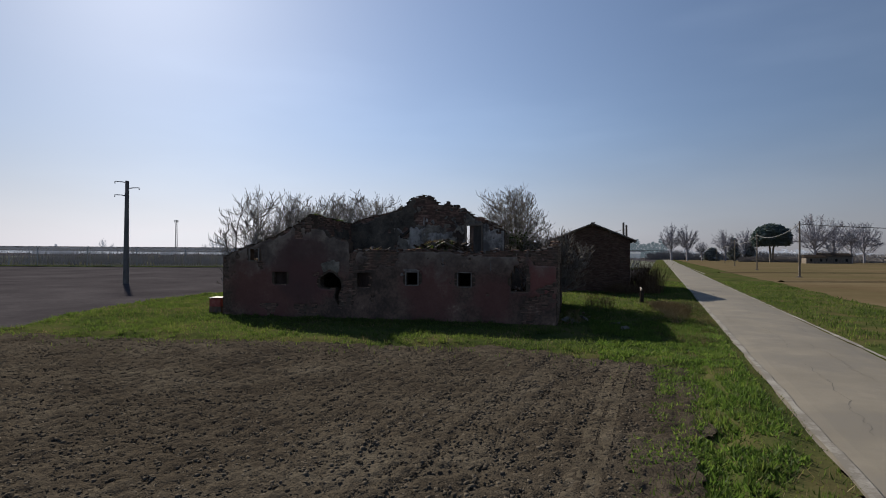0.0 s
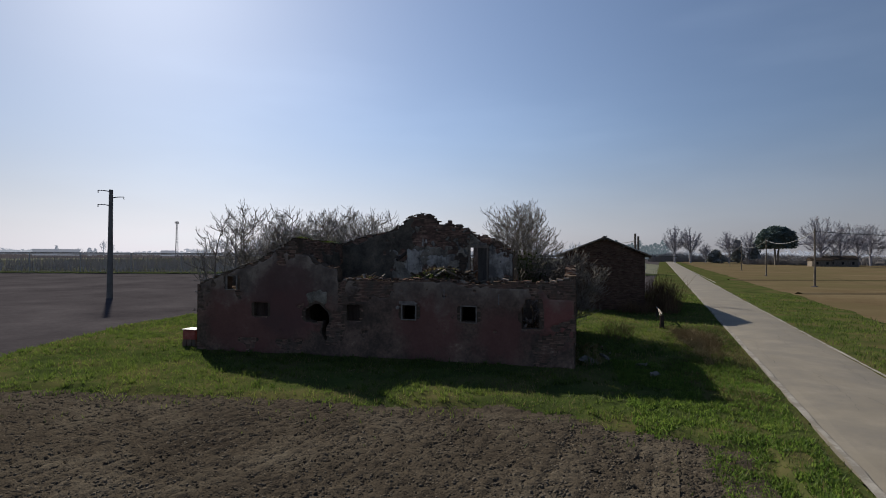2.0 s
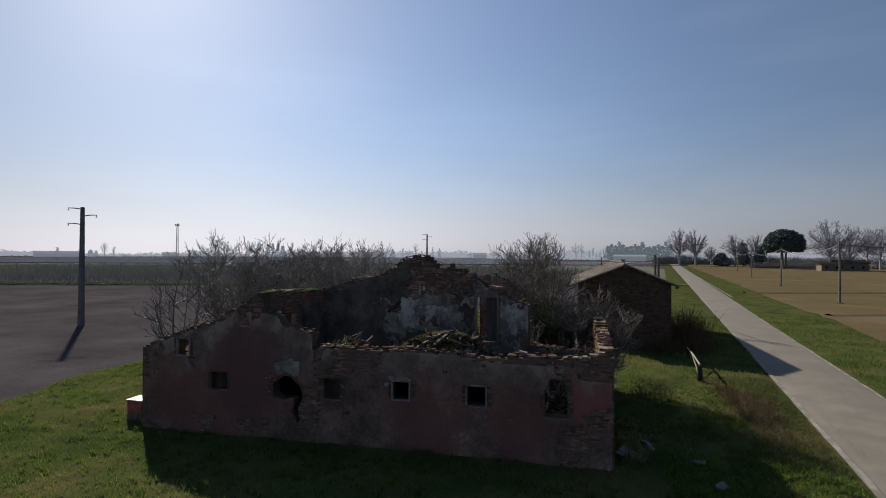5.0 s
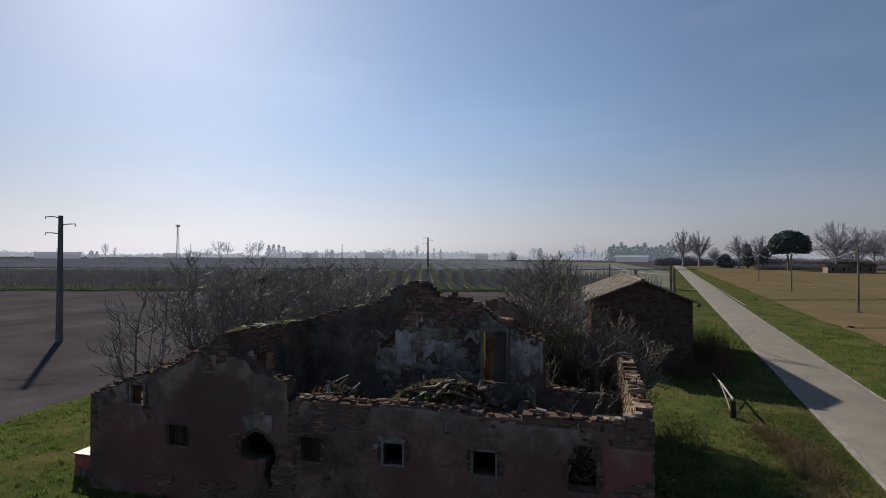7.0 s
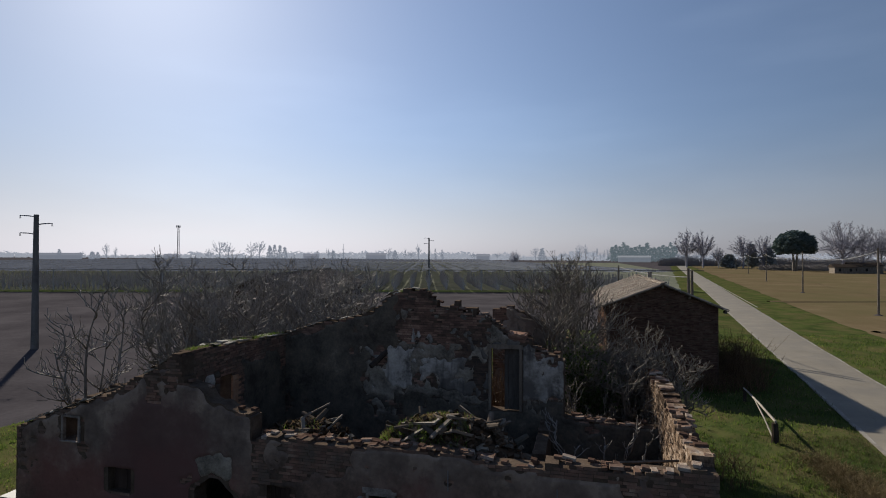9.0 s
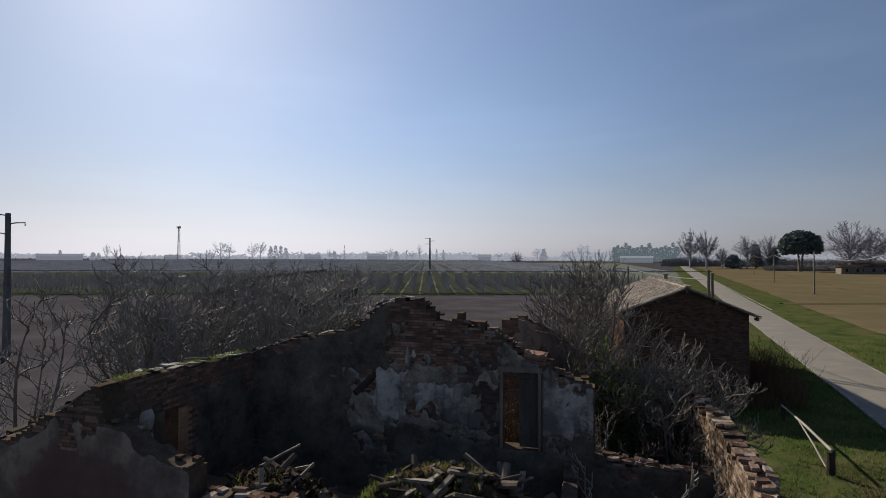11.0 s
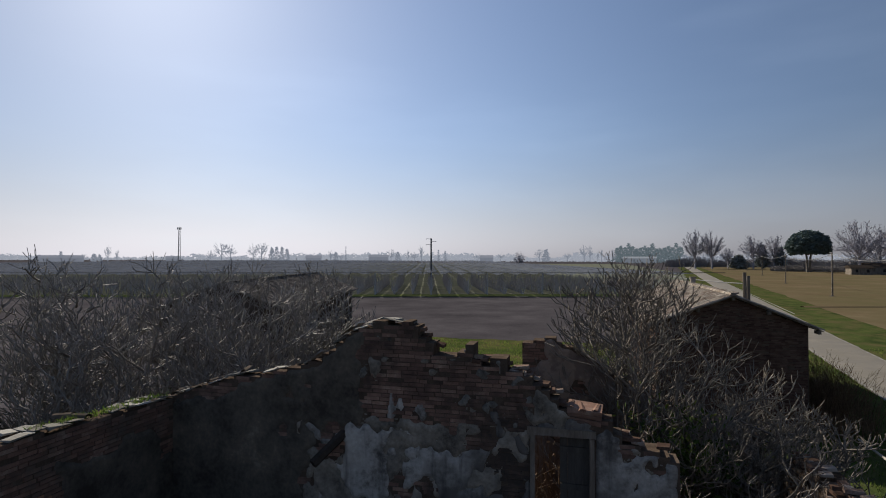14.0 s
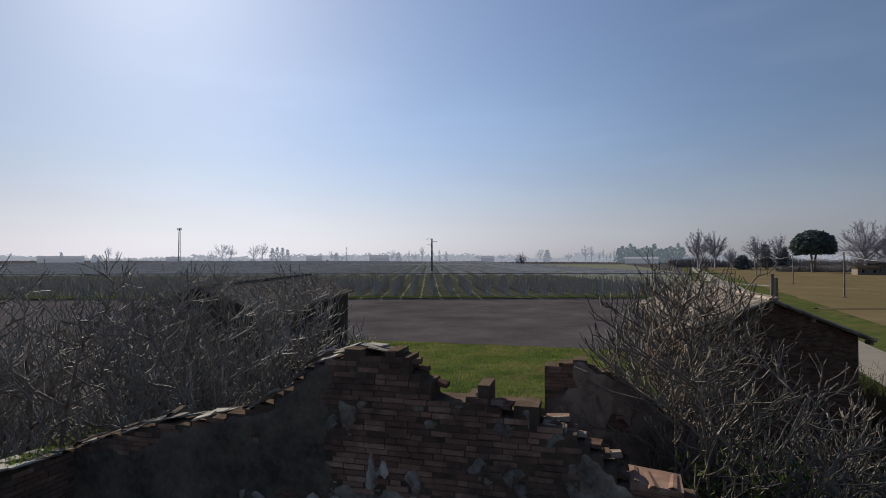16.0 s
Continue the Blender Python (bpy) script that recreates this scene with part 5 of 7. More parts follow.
M["doorwood"] = surface("grey_door_wood", [(0.2, (0.045, 0.04, 0.036)), (0.5, (0.075, 0.068, 0.06)), (0.85, (0.12, 0.108, 0.096))], 2.5, 30, 0.9, 0.5, 0.008, stretch=(1, 1, 0.2))
M["shutter"] = surface("brown_shutter", [(0.2, (0.03, 0.021, 0.018)), (0.5, (0.05, 0.036, 0.03)), (0.85, (0.08, 0.058, 0.048))], 2.5, 30, 0.9, 0.5, 0.008, stretch=(1, 1, 0.2))
M["surround"] = surface("pale_render", [(0.3, (0.10, 0.085, 0.072)), (0.5, (0.19, 0.165, 0.145)), (0.75, (0.30, 0.265, 0.23))], 2.5, 25, 0.95, 0.4, 0.008)
fittings()


# ---- outbuildings ----
def tile_roof(parent, x_low, x_high, z_low, z_high, y0, y1, name, seed, step=0.22, row=0.36, along_y=True):
    """Rows of half-round tiles on a slope that rises from x_low to x_high; a board under them."""
    rng = random.Random(seed)
    run, rise = x_high - x_low, z_high - z_low
    ang = math.degrees(math.atan2(rise, abs(run)))
    length = math.hypot(run, rise)
    deck = Geo()
    n = Vector((-rise * (1 if run > 0 else -1), 0, abs(run))).normalized() * 0.05
    a, b = Vector((x_low, y0, z_low)), Vector((x_high, y0, z_high))
    c, d = Vector((x_high, y1, z_high)), Vector((x_low, y1, z_low))
    deck.add((a, b, c, d, a - n, b - n, c - n, d - n), ((0, 1, 2, 3), (7, 6, 5, 4), (0, 4, 5, 1), (1, 5, 6, 2), (2, 6, 7, 3), (3, 7, 4, 0)))
    roof = part(name, deck, M["wood"], parent)
    g = Geo()
    turn = -90 if run > 0 else 90
    for k in range(int(length / row) + 1):
        s = k * row
        if s > length - 0.1:
            break
        y = y0
        while y < y1:
            f = s / length
            m = pose(x_low + run * f, y + rng.uniform(-0.012, 0.012), z_low + rise * f + 0.02 + rng.uniform(0, 0.012), 0, 0, turn + rng.uniform(-2, 2)) @ pose(0, 0, 0, ang + rng.uniform(-1.5, 1.5), 0, 0)
            half_tile(g, m, 0.42, 0.1, 0.085, 4)
            y += step
    tagged(part("tiles", g, M["clay"], roof, "weathered clay tiles"), "", "", "", "stuff")
    return roof


def build_shed():
    s = thing("barn", "small dark brick barn with a low tiled gable roof", "barn")
    x0, x1, y0, y1, ze, zr, xr = -0.95, 5.45, 24.1, 39.8, 4.2, 5.5, 2.35
    prof = curve((x0, ze - 0.05), (xr, zr - 0.08), (x1, ze - 0.05))
    none = lambda U, Z: np.zeros(np.shape(U), bool)
    ruin_wall("gable_wall", s, (x0, y0), (1, 0), (0, 1), x1 - x0, 0.3, BASE, lambda u: prof(u + x0), none, [], M["mortar"], 51, brick_mat=M["shedwall"], rough_top=0.02)
    ruin_wall("gable_wall", s, (x0, y1 - 0.3), (1, 0), (0, 1), x1 - x0, 0.3, BASE, lambda u: prof(u + x0), none, [], M["mortar"], 52, bricks=False, rough_top=0.02)
    door = lambda U, Z: rect(U, Z, 4.0, 7.0, G - 1, 2.2)
    ruin_wall("long_wall", s, (x1, y0 + 0.3), (0, 1), (-1, 0), y1 - y0 - 0.6, 0.3, BASE, lambda u: ze - 0.05 + 0 * u, door, [], M["mortar"], 53, brick_mat=M["shedwall"], rough_top=0.02)
    ruin_wall("long_wall", s, (x0, y1 - 0.3), (0, -1), (1, 0), y1 - y0 - 0.6, 0.3, BASE, lambda u: ze - 0.05 + 0 * u, none, [], M["mortar"], 54, brick_mat=M["shedwall"], rough_top=0.02)
    tile_roof(s, x0 - 0.55, xr, ze - 0.22, zr, y0 - 0.3, y1 + 0.3, "roof_slope", 55)
    tile_roof(s, x1 + 0.55, xr, ze - 0.22, zr, y0 - 0.3, y1 + 0.3, "roof_slope", 56)
    ridge, rng = Geo(), random.Random(57)
    y = y0 - 0.3
    while y < y1 + 0.2:
        half_tile(ridge, pose(xr + rng.uniform(-0.02, 0.02), y, zr + 0.04, 0, rng.uniform(-4, 4), rng.uniform(-3, 3)), 0.44, 0.14, 0.12)
        y += 0.38
    part("ridge_tiles", ridge, M["clay"], s, "row of pale ridge tiles")
    for x in (x0 - 0.4, xr - 1.5, xr, xr + 1.5, x1 + 0.4):
        g = Geo()
        z = float(np.interp(x, (x0 - 0.55, xr, x1 + 0.55), (ze - 0.22, zr, ze - 0.22))) - 0.2
        g.box((x - 0.06, y0 - 0.28, z - 0.02), (x + 0.06, y0 + 0.2, z + 0.12))
        part("rafter_end", g, M["wood"], s)
    g = Geo()
    g.box((3.25, 38.95, 4.6), (3.55, 39.25, 5.78))
    g.box((3.19, 38.89, 5.78), (3.61, 39.31, 5.86))
    part("chimney", g, M["surround"], s, "small pale chimney")
    for x, y, h in ((5.95, 35.8, 6.3), (6.3, 36.3, 6.05)):
        g = Geo()
        g.tube([Vector((x, y, G - 0.2)), Vector((x + 0.03, y, h * 0.5)), Vector((x, y, h))], [0.13, 0.12, 0.11], 8)
        slab_thing("wooden_post", g, M["wood"], "dark round wooden post standing beside the barn", "post")
    g = Geo()
    pts = [Vector((5.9, 36, 5.55)) * (1 - s) + Vector((2.3, 61, 5.9)) * s - Vector((0, 0, 1.0 * s * (1 - s))) for s in np.linspace(0, 1, 12)]
    g.tube(pts, [0.032] * 12, 6)
    slab_thing("overhead_cable", g, M["pale"], "thick pale cable slung from the post towards the orchard", "cable")
    g = Geo()
    g.tube([Vector((2.3, 61, G - 0.2)), Vector((2.3, 61, 6.1))], [0.12, 0.1], 8)
    slab_thing("wooden_post", g, M["wood"], "grey wooden post that carries a cable", "post")


def build_outbuilding():
    """The low gabled building behind the bare trees, its ridge running away beside the orchard rows."""
    h = thing("outbuilding", "old low farm building with a grey-brown tiled gable roof", "building")
    ax, bx = Vector((-0.228, 0.974, 0)), Vector((0.974, 0.228, 0))
    P = Vector((-24.2, 22.4, 0))
    length, half, ze, zr, e = 21.4, 3.5, 4.42, 5.72, 0.45
    at = lambda u, w, z: P + ax * u + bx * w + Vector((0, 0, z))

    def prism(name, u0, u1, w0, w1, tops):
        g = Geo()
        lo = [at(u, w, BASE) for u, w in ((u0, w0), (u1, w0), (u1, w1), (u0, w1))]
        hi = [at(u, w, z) for (u, w), z in zip(((u0, w0), (u1, w0), (u1, w1), (u0, w1)), tops)]
        g.add(lo + hi, ((3, 2, 1, 0), (4, 5, 6, 7), (0, 1, 5, 4), (1, 2, 6, 5), (2, 3, 7, 6), (3, 0, 4, 7)))
        part(name, g, M["barnwall"], h)

    for sgn in (-1, 1):
        prism("long_wall", e, length - e, *sorted((sgn * half, sgn * (half - 0.3))), (ze,) * 4)
        for u in (e, length - e - 0.3):          # each gable in two halves
            a, b = (-half + 0.3, 0.0) if sgn < 0 else (0.0, half - 0.3)
            za, zb = (ze + 0.05, zr - 0.08) if sgn < 0 else (zr - 0.08, ze + 0.05)
            prism("gable_wall", u, u + 0.3, a, b, (za, za, zb, zb))
    rng = random.Random(61)
    w_out = half + e
    ang = math.degrees(math.atan2(zr - ze + 0.17, w_out))
    z_low = ze - 0.17
    for sgn in (-1, 1):
        g = Geo()
        a, b, c, d = at(0, sgn * w_out, z_low), at(length, sgn * w_out, z_low), at(length, 0, zr), at(0, 0, zr)
        up = Vector((0, 0, 0.06))
        g.add((a, b, c, d, a - up, b - up, c - up, d - up), ((0, 1, 2, 3), (7, 6, 5, 4), (0, 4, 5, 1), (1, 5, 6, 2), (2, 6, 7, 3), (3, 7, 4, 0)))
        roof = part("roof_slope", g, M["wood"], h)
        t = Geo()
        turn = math.degrees(math.atan2(bx.y, bx.x)) + (90 if sgn > 0 else -90)
        for k in range(int(w_out / 0.34) + 1):
            f = k * 0.34 / w_out
            u = 0.0
            while u < length:
                p = at(u, sgn * w_out * (1 - f), z_low + (zr - z_low) * f + 0.02 + rng.uniform(0, 0.03))
                if f < 0.97:
                    half_tile(t, pose(p.x, p.y, p.z, 0, 0, turn + rng.uniform(-4, 4)) @ pose(0, 0, 0, ang + rng.uniform(-2, 2), 0, 0), 0.42, 0.1, 0.085, 4)
                u += 0.22
        tagged(part("tiles", t, M["greytile"], roof, "weathered grey-brown tiles"), "", "", "", "stuff")
    rr = Geo()
    turn = math.degrees(math.atan2(ax.y, ax.x)) - 90
    for i in range(int(length / 0.38)):
        p = at(i * 0.38, 0, zr + 0.03 + rng.uniform(0, 0.02))
        half_tile(rr, pose(p.x, p.y, p.z, 0, rng.uniform(-5, 5), turn + rng.uniform(-3, 3)), 0.44, 0.14, 0.12)
    part("ridge_tiles", rr, M["coping"], h, "row of pale ridge tiles")


build_shed()
build_outbuilding()


# ---- poles and cables ----
def power_pole(x, y, h, r, arms, label, mat_="concrete", arm_len=1.25, turn=20, group=""):
    p = thing("power_pole", label, "pole", group, at=(x, y, G))
    g = Geo()
    g.tube([Vector((0, 0, -0.3)), Vector((0, 0, h * 0.5)), Vector((0, 0, h))], [r, r * 0.8, r * 0.62], 10)
    part("shaft", g, M[mat_], p)
    d = Vector((math.cos(radians(turn)), math.sin(radians(turn)), 0))
    for side, drop in arms:
        a = Geo()
        z = h - drop
        tip = d * side * arm_len
        a.tube([Vector((0, 0, z - 0.1)), tip * 0.5 + Vector((0, 0, z)), tip + Vector((0, 0, z + 0.02))], [0.055, 0.05, 0.04], 6)
        arm = part("cross_arm", a, M["steel"], p)
        i = Geo()
        for k in range(3):
            q = tip + Vector((0, 0, z + 0.03 - 0.09 * k))
            i.tube([q, q - Vector((0, 0, 0.045)), q - Vector((0, 0, 0.07))], [0.03, 0.075, 0.03], 8)
        part("insulator", i, M["pale"], arm)
    return p


ARMS = ((-1, 0.1), (1, 0.75), (-1, 1.55))
power_pole(-46.6, 24.15, 11.05, 0.30, ARMS, "tall grey concrete power pole in the ploughed field", group="medium-voltage poles")
power_pole(-41.2, 127.0, 12.6, 0.30, ARMS, "tall grey power pole standing in the orchard", group="medium-voltage poles")


def sag(a, b, drop, n=14):
    return [a.lerp(b, s) - Vector((0, 0, 4 * drop * s * (1 - s))) for s in np.linspace(0, 1, n)]


PHONE = [(82.0, 58.0), (36.2, 73.0), (44.8, 122.5), (55.9, 183.0), (74.0, 268.0), (91.5, 357.0)]
for k, (x, y) in enumerate(PHONE):
    p = thing("telephone_pole", "slim wooden telephone pole in the pale field", "pole", "telephone poles", at=(x, y, G))
    g = Geo()
    g.tube([Vector((0, 0, -0.3)), Vector((0.03, 0, 4.5)), Vector((0, 0, 9.0))], [0.16, 0.14, 0.11], 8)
    part("shaft", g, M["wood"], p)
    g = Geo()
    g.tube([Vector((-0.2, 0, 8.6)), Vector((0.2, 0, 8.6))], [0.05, 0.05], 6)
    part("bracket", g, M["steel"], p)
    g = Geo()
    g.tube([Vector((0, 0, -0.05)), Vector((0, 0, 0.14))], [0.6, 0.12], 9)
    part("earth_mound", g, M["soil"], p)
    if k:
        g = Geo()
        a, b = Vector((*PHONE[k - 1], G + 8.55)), Vector((x, y, G + 8.55))
        g.tube(sag(a, b, 1.3 if k < 4 else 1.0), [0.055] * 14, 5)
        slab_thing("telephone_cable", g, M["pale"], "sagging pale telephone cable between poles", "cable")


def lattice_tower(x, y, h):
    t = thing("mast", "far red-and-white lattice radio mast", "mast", at=(x, y, G))
    g = Geo()
    w0, w1 = 2.2, 1.0
    c = [Vector((math.cos(a), math.sin(a), 0)) for a in (0.5, 2.6, 4.7)]
    for d in c:
        g.tube([d * w0, d * w1 + Vector((0, 0, h))], [0.28, 0.22], 4)
    n = 18
    for i in range(n):
        for j in range(3):
            f0, f1 = i / n, (i + 1) / n
            p = c[j] * (w0 + (w1 - w0) * f0) + Vector((0, 0, h * f0))
            q = c[(j + 1) % 3] * (w0 + (w1 - w0) * f1) + Vector((0, 0, h * f1))
            g.tube([p, q], [0.14, 0.14], 3)
    part("lattice", g, M["steel"], t)
    a = Geo()
    for k in range(6):
        w = k * math.pi / 3
        a.box((-0.35, -0.2, h - 3.4), (0.35, 0.2, h - 0.6), pose(2.4 * math.cos(w), 2.4 * math.sin(w), 0, 0, 0, math.degrees(w) + 90))
    part("antennas", a, M["pale"], t)


lattice_tower(-518.7, 600, 48)


# ---- bare trees ----
def bare_tree(name, at, height, spread, seed, label, stems=5, lean=(0, 0), limbs=6, shoots=4, twigs=3, thick=1.0, group="bare fig trees", back=-99.0, lid=7.4, skin="twig", sweep=0.0, arm=1.0, dome=None):
    """A leafless fig: crooked stems from one stool, limbs that leave them sideways and curl up, blunt knobby shoots.
    back: no branch passes in front of this y; lid: how high the crown goes; arm: length of its limbs; dome: the crown's centre and half sizes; sweep: how far the limbs arch down first."""
    rng = random.Random(seed)
    t = thing(name, label, "tree", group, at=at)
    wood, twig = Geo(), Geo()
    shape = ((9, 0.09, 0.35), (6, 0.25, 1.35), (4, 0.34, 1.5), (2, 0.3, 1.3))       # steps, crookedness, upward curl of each order

    def limb(p, d, length, r, order):
        n, wob, curl = shape[order]
        q, w = p.copy(), d.normalized()
        pts, rad = [q.copy()], [r]
        bend = Vector((rng.gauss(0, wob), rng.gauss(0, wob), 0))
        top, edge = lid - 1.5 * rng.random() ** 2.2, 1.12 - 0.4 * rng.random() ** 2
        for i in range(n):
            if rng.random() < 0.6:
                bend = Vector((rng.gauss(0, wob), rng.gauss(0, wob), rng.gauss(0, wob * 0.6)))
            lift = curl / n * (0.25 + 1.5 * i / n) - (sweep / n if order == 1 and i < n * 0.5 else 0.0)
            w = (w + bend + Vector((0, 0, lift))).normalized()
            if q.y + at[1] < back and w.y < 0:
                w.y = abs(w.y) * 0.6
            q = q + w * (length / n)
            if i > 1 and order and q.z + at[2] > top:
                break
            if dome and i > (1 if order else 3) and sum(((q[a] + at[a] - dome[a]) / dome[a + 3]) ** 2 for a in range(3)) > edge:
                break
            pts.append(q.copy())
            rad.append(max(r * (1 - (0.85, 0.62, 0.45, 0.3)[order] * (i + 1) / n), 0.009 * thick))
        if order == 0 and pts[-1].z + at[2] > top - 0.4:      # the stem keeps below the crown's top
            k_ = (top - 0.4 - at[2]) / pts[-1].z
            pts = [Vector((p_.x, p_.y, p_.z * k_)) for p_ in pts]
        if order >= 2:                                # a blunt bud at the end
            d_ = (pts[-1] - pts[-2]).normalized()
            pts.append(pts[-1] + d_ * 0.045)
            rad[-1] *= 1.5
            rad.append(rad[-1] * 0.7)
        (wood if order < 2 else twig).tube(pts, rad, (7, 5, 3, 3)[order], order < 2)
        return pts, rad

    def along(pts, k):
        i = min(int(k * (len(pts) - 1)), len(pts) - 2)
        f = k * (len(pts) - 1) - i
        return pts[i].lerp(pts[i + 1], min(f, 1.0)), (pts[i + 1] - pts[i]).normalized()

    def fork(axis, away, flat):
        side = axis.cross(Vector((rng.gauss(0, 1), rng.gauss(0, 1), rng.gauss(0, 1)))).normalized()
        d = axis * 0.7 + side * 0.75 + away * 0.3
        d.z = max(d.z * flat, -0.1) + 0.12
        return d

    for k in range(stems):
        w = 2 * math.pi * (k + rng.uniform(-0.3, 0.3)) / stems
        out = Vector((math.cos(w), math.sin(w), 0))
        reach = rng.uniform(0.3, 1.0) * spread / height
        d = out * reach * 1.1 + Vector((lean[0], lean[1], 1.0))
        p0, r0 = limb(out * rng.uniform(0.05, 0.25) + Vector((0, 0, -0.15)), d, height * rng.uniform(0.72, 1.0), 0.075 * thick * rng.uniform(0.75, 1.2), 0)
        for i in range(limbs):
            f = 0.22 + 0.76 * (i + rng.random()) / limbs
            b, axis = along(p0, f)
            p1, r1 = limb(b, fork(axis, out, 0.65), arm * height * rng.uniform(0.16, 0.3) * (1.15 - 0.5 * f), 0.031 * thick * rng.uniform(0.8, 1.2), 1)
            for j in range(shoots):
                b2, a2 = along(p1, 0.25 + 0.72 * (j + rng.random()) / shoots)
                p2, r2 = limb(b2, fork(a2, out, 0.8), rng.uniform(0.45, 1.05) * height / 8, 0.0185 * thick * rng.uniform(0.85, 1.2), 2)
                for m in range(rng.randint(max(twigs - 2, 0), twigs)):
                    b3, a3 = along(p2, rng.uniform(0.3, 0.95))
                    limb(b3, fork(a3, out, 0.9), rng.uniform(0.16, 0.42) * height / 8, 0.0125 * thick, 3)
    part("trunk", wood, M["brownbark" if skin == "browntwig" else "bark"], t, smooth=True)
    part("crown", twig, M[skin], t, smooth=True)
    return t


FIG = "leafless grey fig tree with crooked stems growing among the ruin"
for k, (x, y, h, s, st) in enumerate(((-19.0, 3.6, 6.0, 0.9, 4), (-16.0, 7.5, 7.0, 3.0, 6), (-13.3, 8.0, 7.4, 3.0, 6), (-11.5, 8.2, 7.4, 1.9, 6), (-14.8, 11.6, 7.8, 3.1, 6), (-13.0, 11.8, 7.8, 2.2, 6),
                                      (-18.9, 8.0, 7.4, 2.6, 6), (-18.6, 12.0, 7.6, 3.0, 6), (-21.3, 10.5, 7.4, 2.3, 6), (-16.0, 15.4, 7.6, 2.6, 5))):
    bare_tree("fig_tree", (x, y, G), h * 1.2, s, 100 + k, FIG, st, limbs=7 if y < 6 else 12 if y < 13 else 9, shoots=6, twigs=3, thick=0.95 if x < -15 else 0.78, back=5.95 if y > 6 else -99.0, lid=7.25 - (0.7 if y < 9 else 0.0),
              dome=(-18.6, 3.8, 2.8, 1.7, 1.8, 3.6) if y < 6 else (x, y, 2.8, s + 0.6, 3.0, 4.7))
RIGHT = "leafless brown-twigged fig tree sprawling over the side wall"
for k, (x, y, h, s, st, ln, lid, sw) in enumerate(((-3.8, 8.6, 8.0, 1.5, 7, (0.02, 0), 6.95, 0.0), (-3.0, 10.4, 8.0, 1.5, 7, (0.02, 0), 7.05, 0.0), (-3.2, 12.4, 8.0, 1.0, 6, (0, 0), 7.4, 0.0),
                                                   (-1.7, 7.6, 4.8, 2.8, 9, (0.1, -0.05), 4.4, 0.8), (-1.4, 9.2, 4.9, 3.0, 10, (0.16, 0.03), 4.7, 0.8), (-1.2, 11.0, 5.2, 2.8, 8, (0.06, 0), 5.0, 0.6), (-0.75, 9.9, 4.6, 2.6, 9, (0.14, -0.02), 4.5, 0.9))):
    bare_tree("fig_tree", (x, y, G), h * 1.12, s, 180 + k, RIGHT, st, ln, limbs=10 if lid > 6 else 11, shoots=5, twigs=4, thick=0.78, back=5.9 if x < -2.8 else 4.9, lid=lid, skin="browntwig", sweep=sw, arm=0.8 if lid > 6 else 1.05,
              dome=(x + 0.1, y, 3.6, 2.75, 2.4, 3.9) if lid > 6 else (x + 0.45, y, 2.0, 2.7, 2.6, lid - 1.9))
bare_tree("fig_shrub", (-2.1, 2.9, 0.6), 3.0, 2.2, 150, "small leafless fig shrub inside the open bay", 5, (0, 0), 4, 3, 2, 0.7, lid=3.6)
for x, y, seed in ((-7.1, 9.4, 151), (-6.2, 8.9, 152)):
    bare_tree("sapling", (x, y, 0.4), 3.3, 1.0, seed, "thin leafless sapling behind the gable", 5, (0, 0), 4, 3, 2, 0.6, back=5.95, lid=4.2)


def ivy(name, centre, radius, n, seed, label, mat_="ivy", size=0.07):
    rng = np.random.RandomState(seed)
    v = rng.normal(size=(n, 3))
    v = v / np.linalg.norm(v, axis=1)[:, None] * (rng.rand(n) ** 0.45)[:, None] * np.array(radius) * (0.65 + 0.5 * rng.rand(n, 1))
    g = Geo()
    for p in v + np.array(centre):
        if p[2] < G:
            continue
        a, b = rng.normal(size=3), rng.normal(size=3)
        a = a / np.linalg.norm(a) * size * rng.uniform(0.6, 1.3)
        b = b / np.linalg.norm(b) * size * rng.uniform(0.5, 1.0)
        g.add((p - a, p + b * 0.6, p + a, p - b * 0.6), ((0, 1, 2, 3),))
    return tagged(part(name, g, M[mat_]), label, "plant", "", "stuff")


ivy("ivy", (-2.6, 8.2, 2.4), (1.6, 1.2, 2.0), 4200, 1, "dark green ivy climbing among the fig stems")
ivy("ivy", (-14.5, 8.5, 2.2), (4.2, 1.8, 1.8), 2200, 2, "sparse ivy and moss among the stems behind the gable")


def thicket(name, cx, cy, rx, ry, h, n, seed, label, mat_="bush", leaves=0, sway=0.25):
    """A scrub of thin upright stems with a few leaves."""
    rng = random.Random(seed)
    g = Geo()
    for _ in range(n):
        w, r = rng.uniform(0, 6.283), math.sqrt(rng.random())
        p = Vector((cx + rx * r * math.cos(w), cy + ry * r * math.sin(w), G - 0.05))
        hh = h * rng.uniform(0.5, 1.0) * (1 - 0.4 * r * r)
        lean = Vector((rng.gauss(0, sway), rng.gauss(0, sway), 1))
        mid = p + lean * hh * 0.5 + Vector((rng.gauss(0, 0.08), rng.gauss(0, 0.08), 0))
        g.tube([p, mid, p + lean * hh], [0.012, 0.009, 0.004], 3, False)
        for _ in range(4):
            q = p.lerp(p + lean * hh, rng.uniform(0.3, 0.95))
            g.tube([q, q + Vector((rng.gauss(0, 0.2), rng.gauss(0, 0.2), rng.uniform(0.1, 0.35)))], [0.006, 0.003], 3, False)
    ob = tagged(part(name, g, M[mat_]), label, "shrub", "", "stuff")
    if leaves:
        ivy("scrub_leaves", (cx, cy, G + h * 0.35), (rx, ry, h * 0.5), leaves, seed, "small brown and green leaves in the scrub", "bush", 0.045)
    return ob


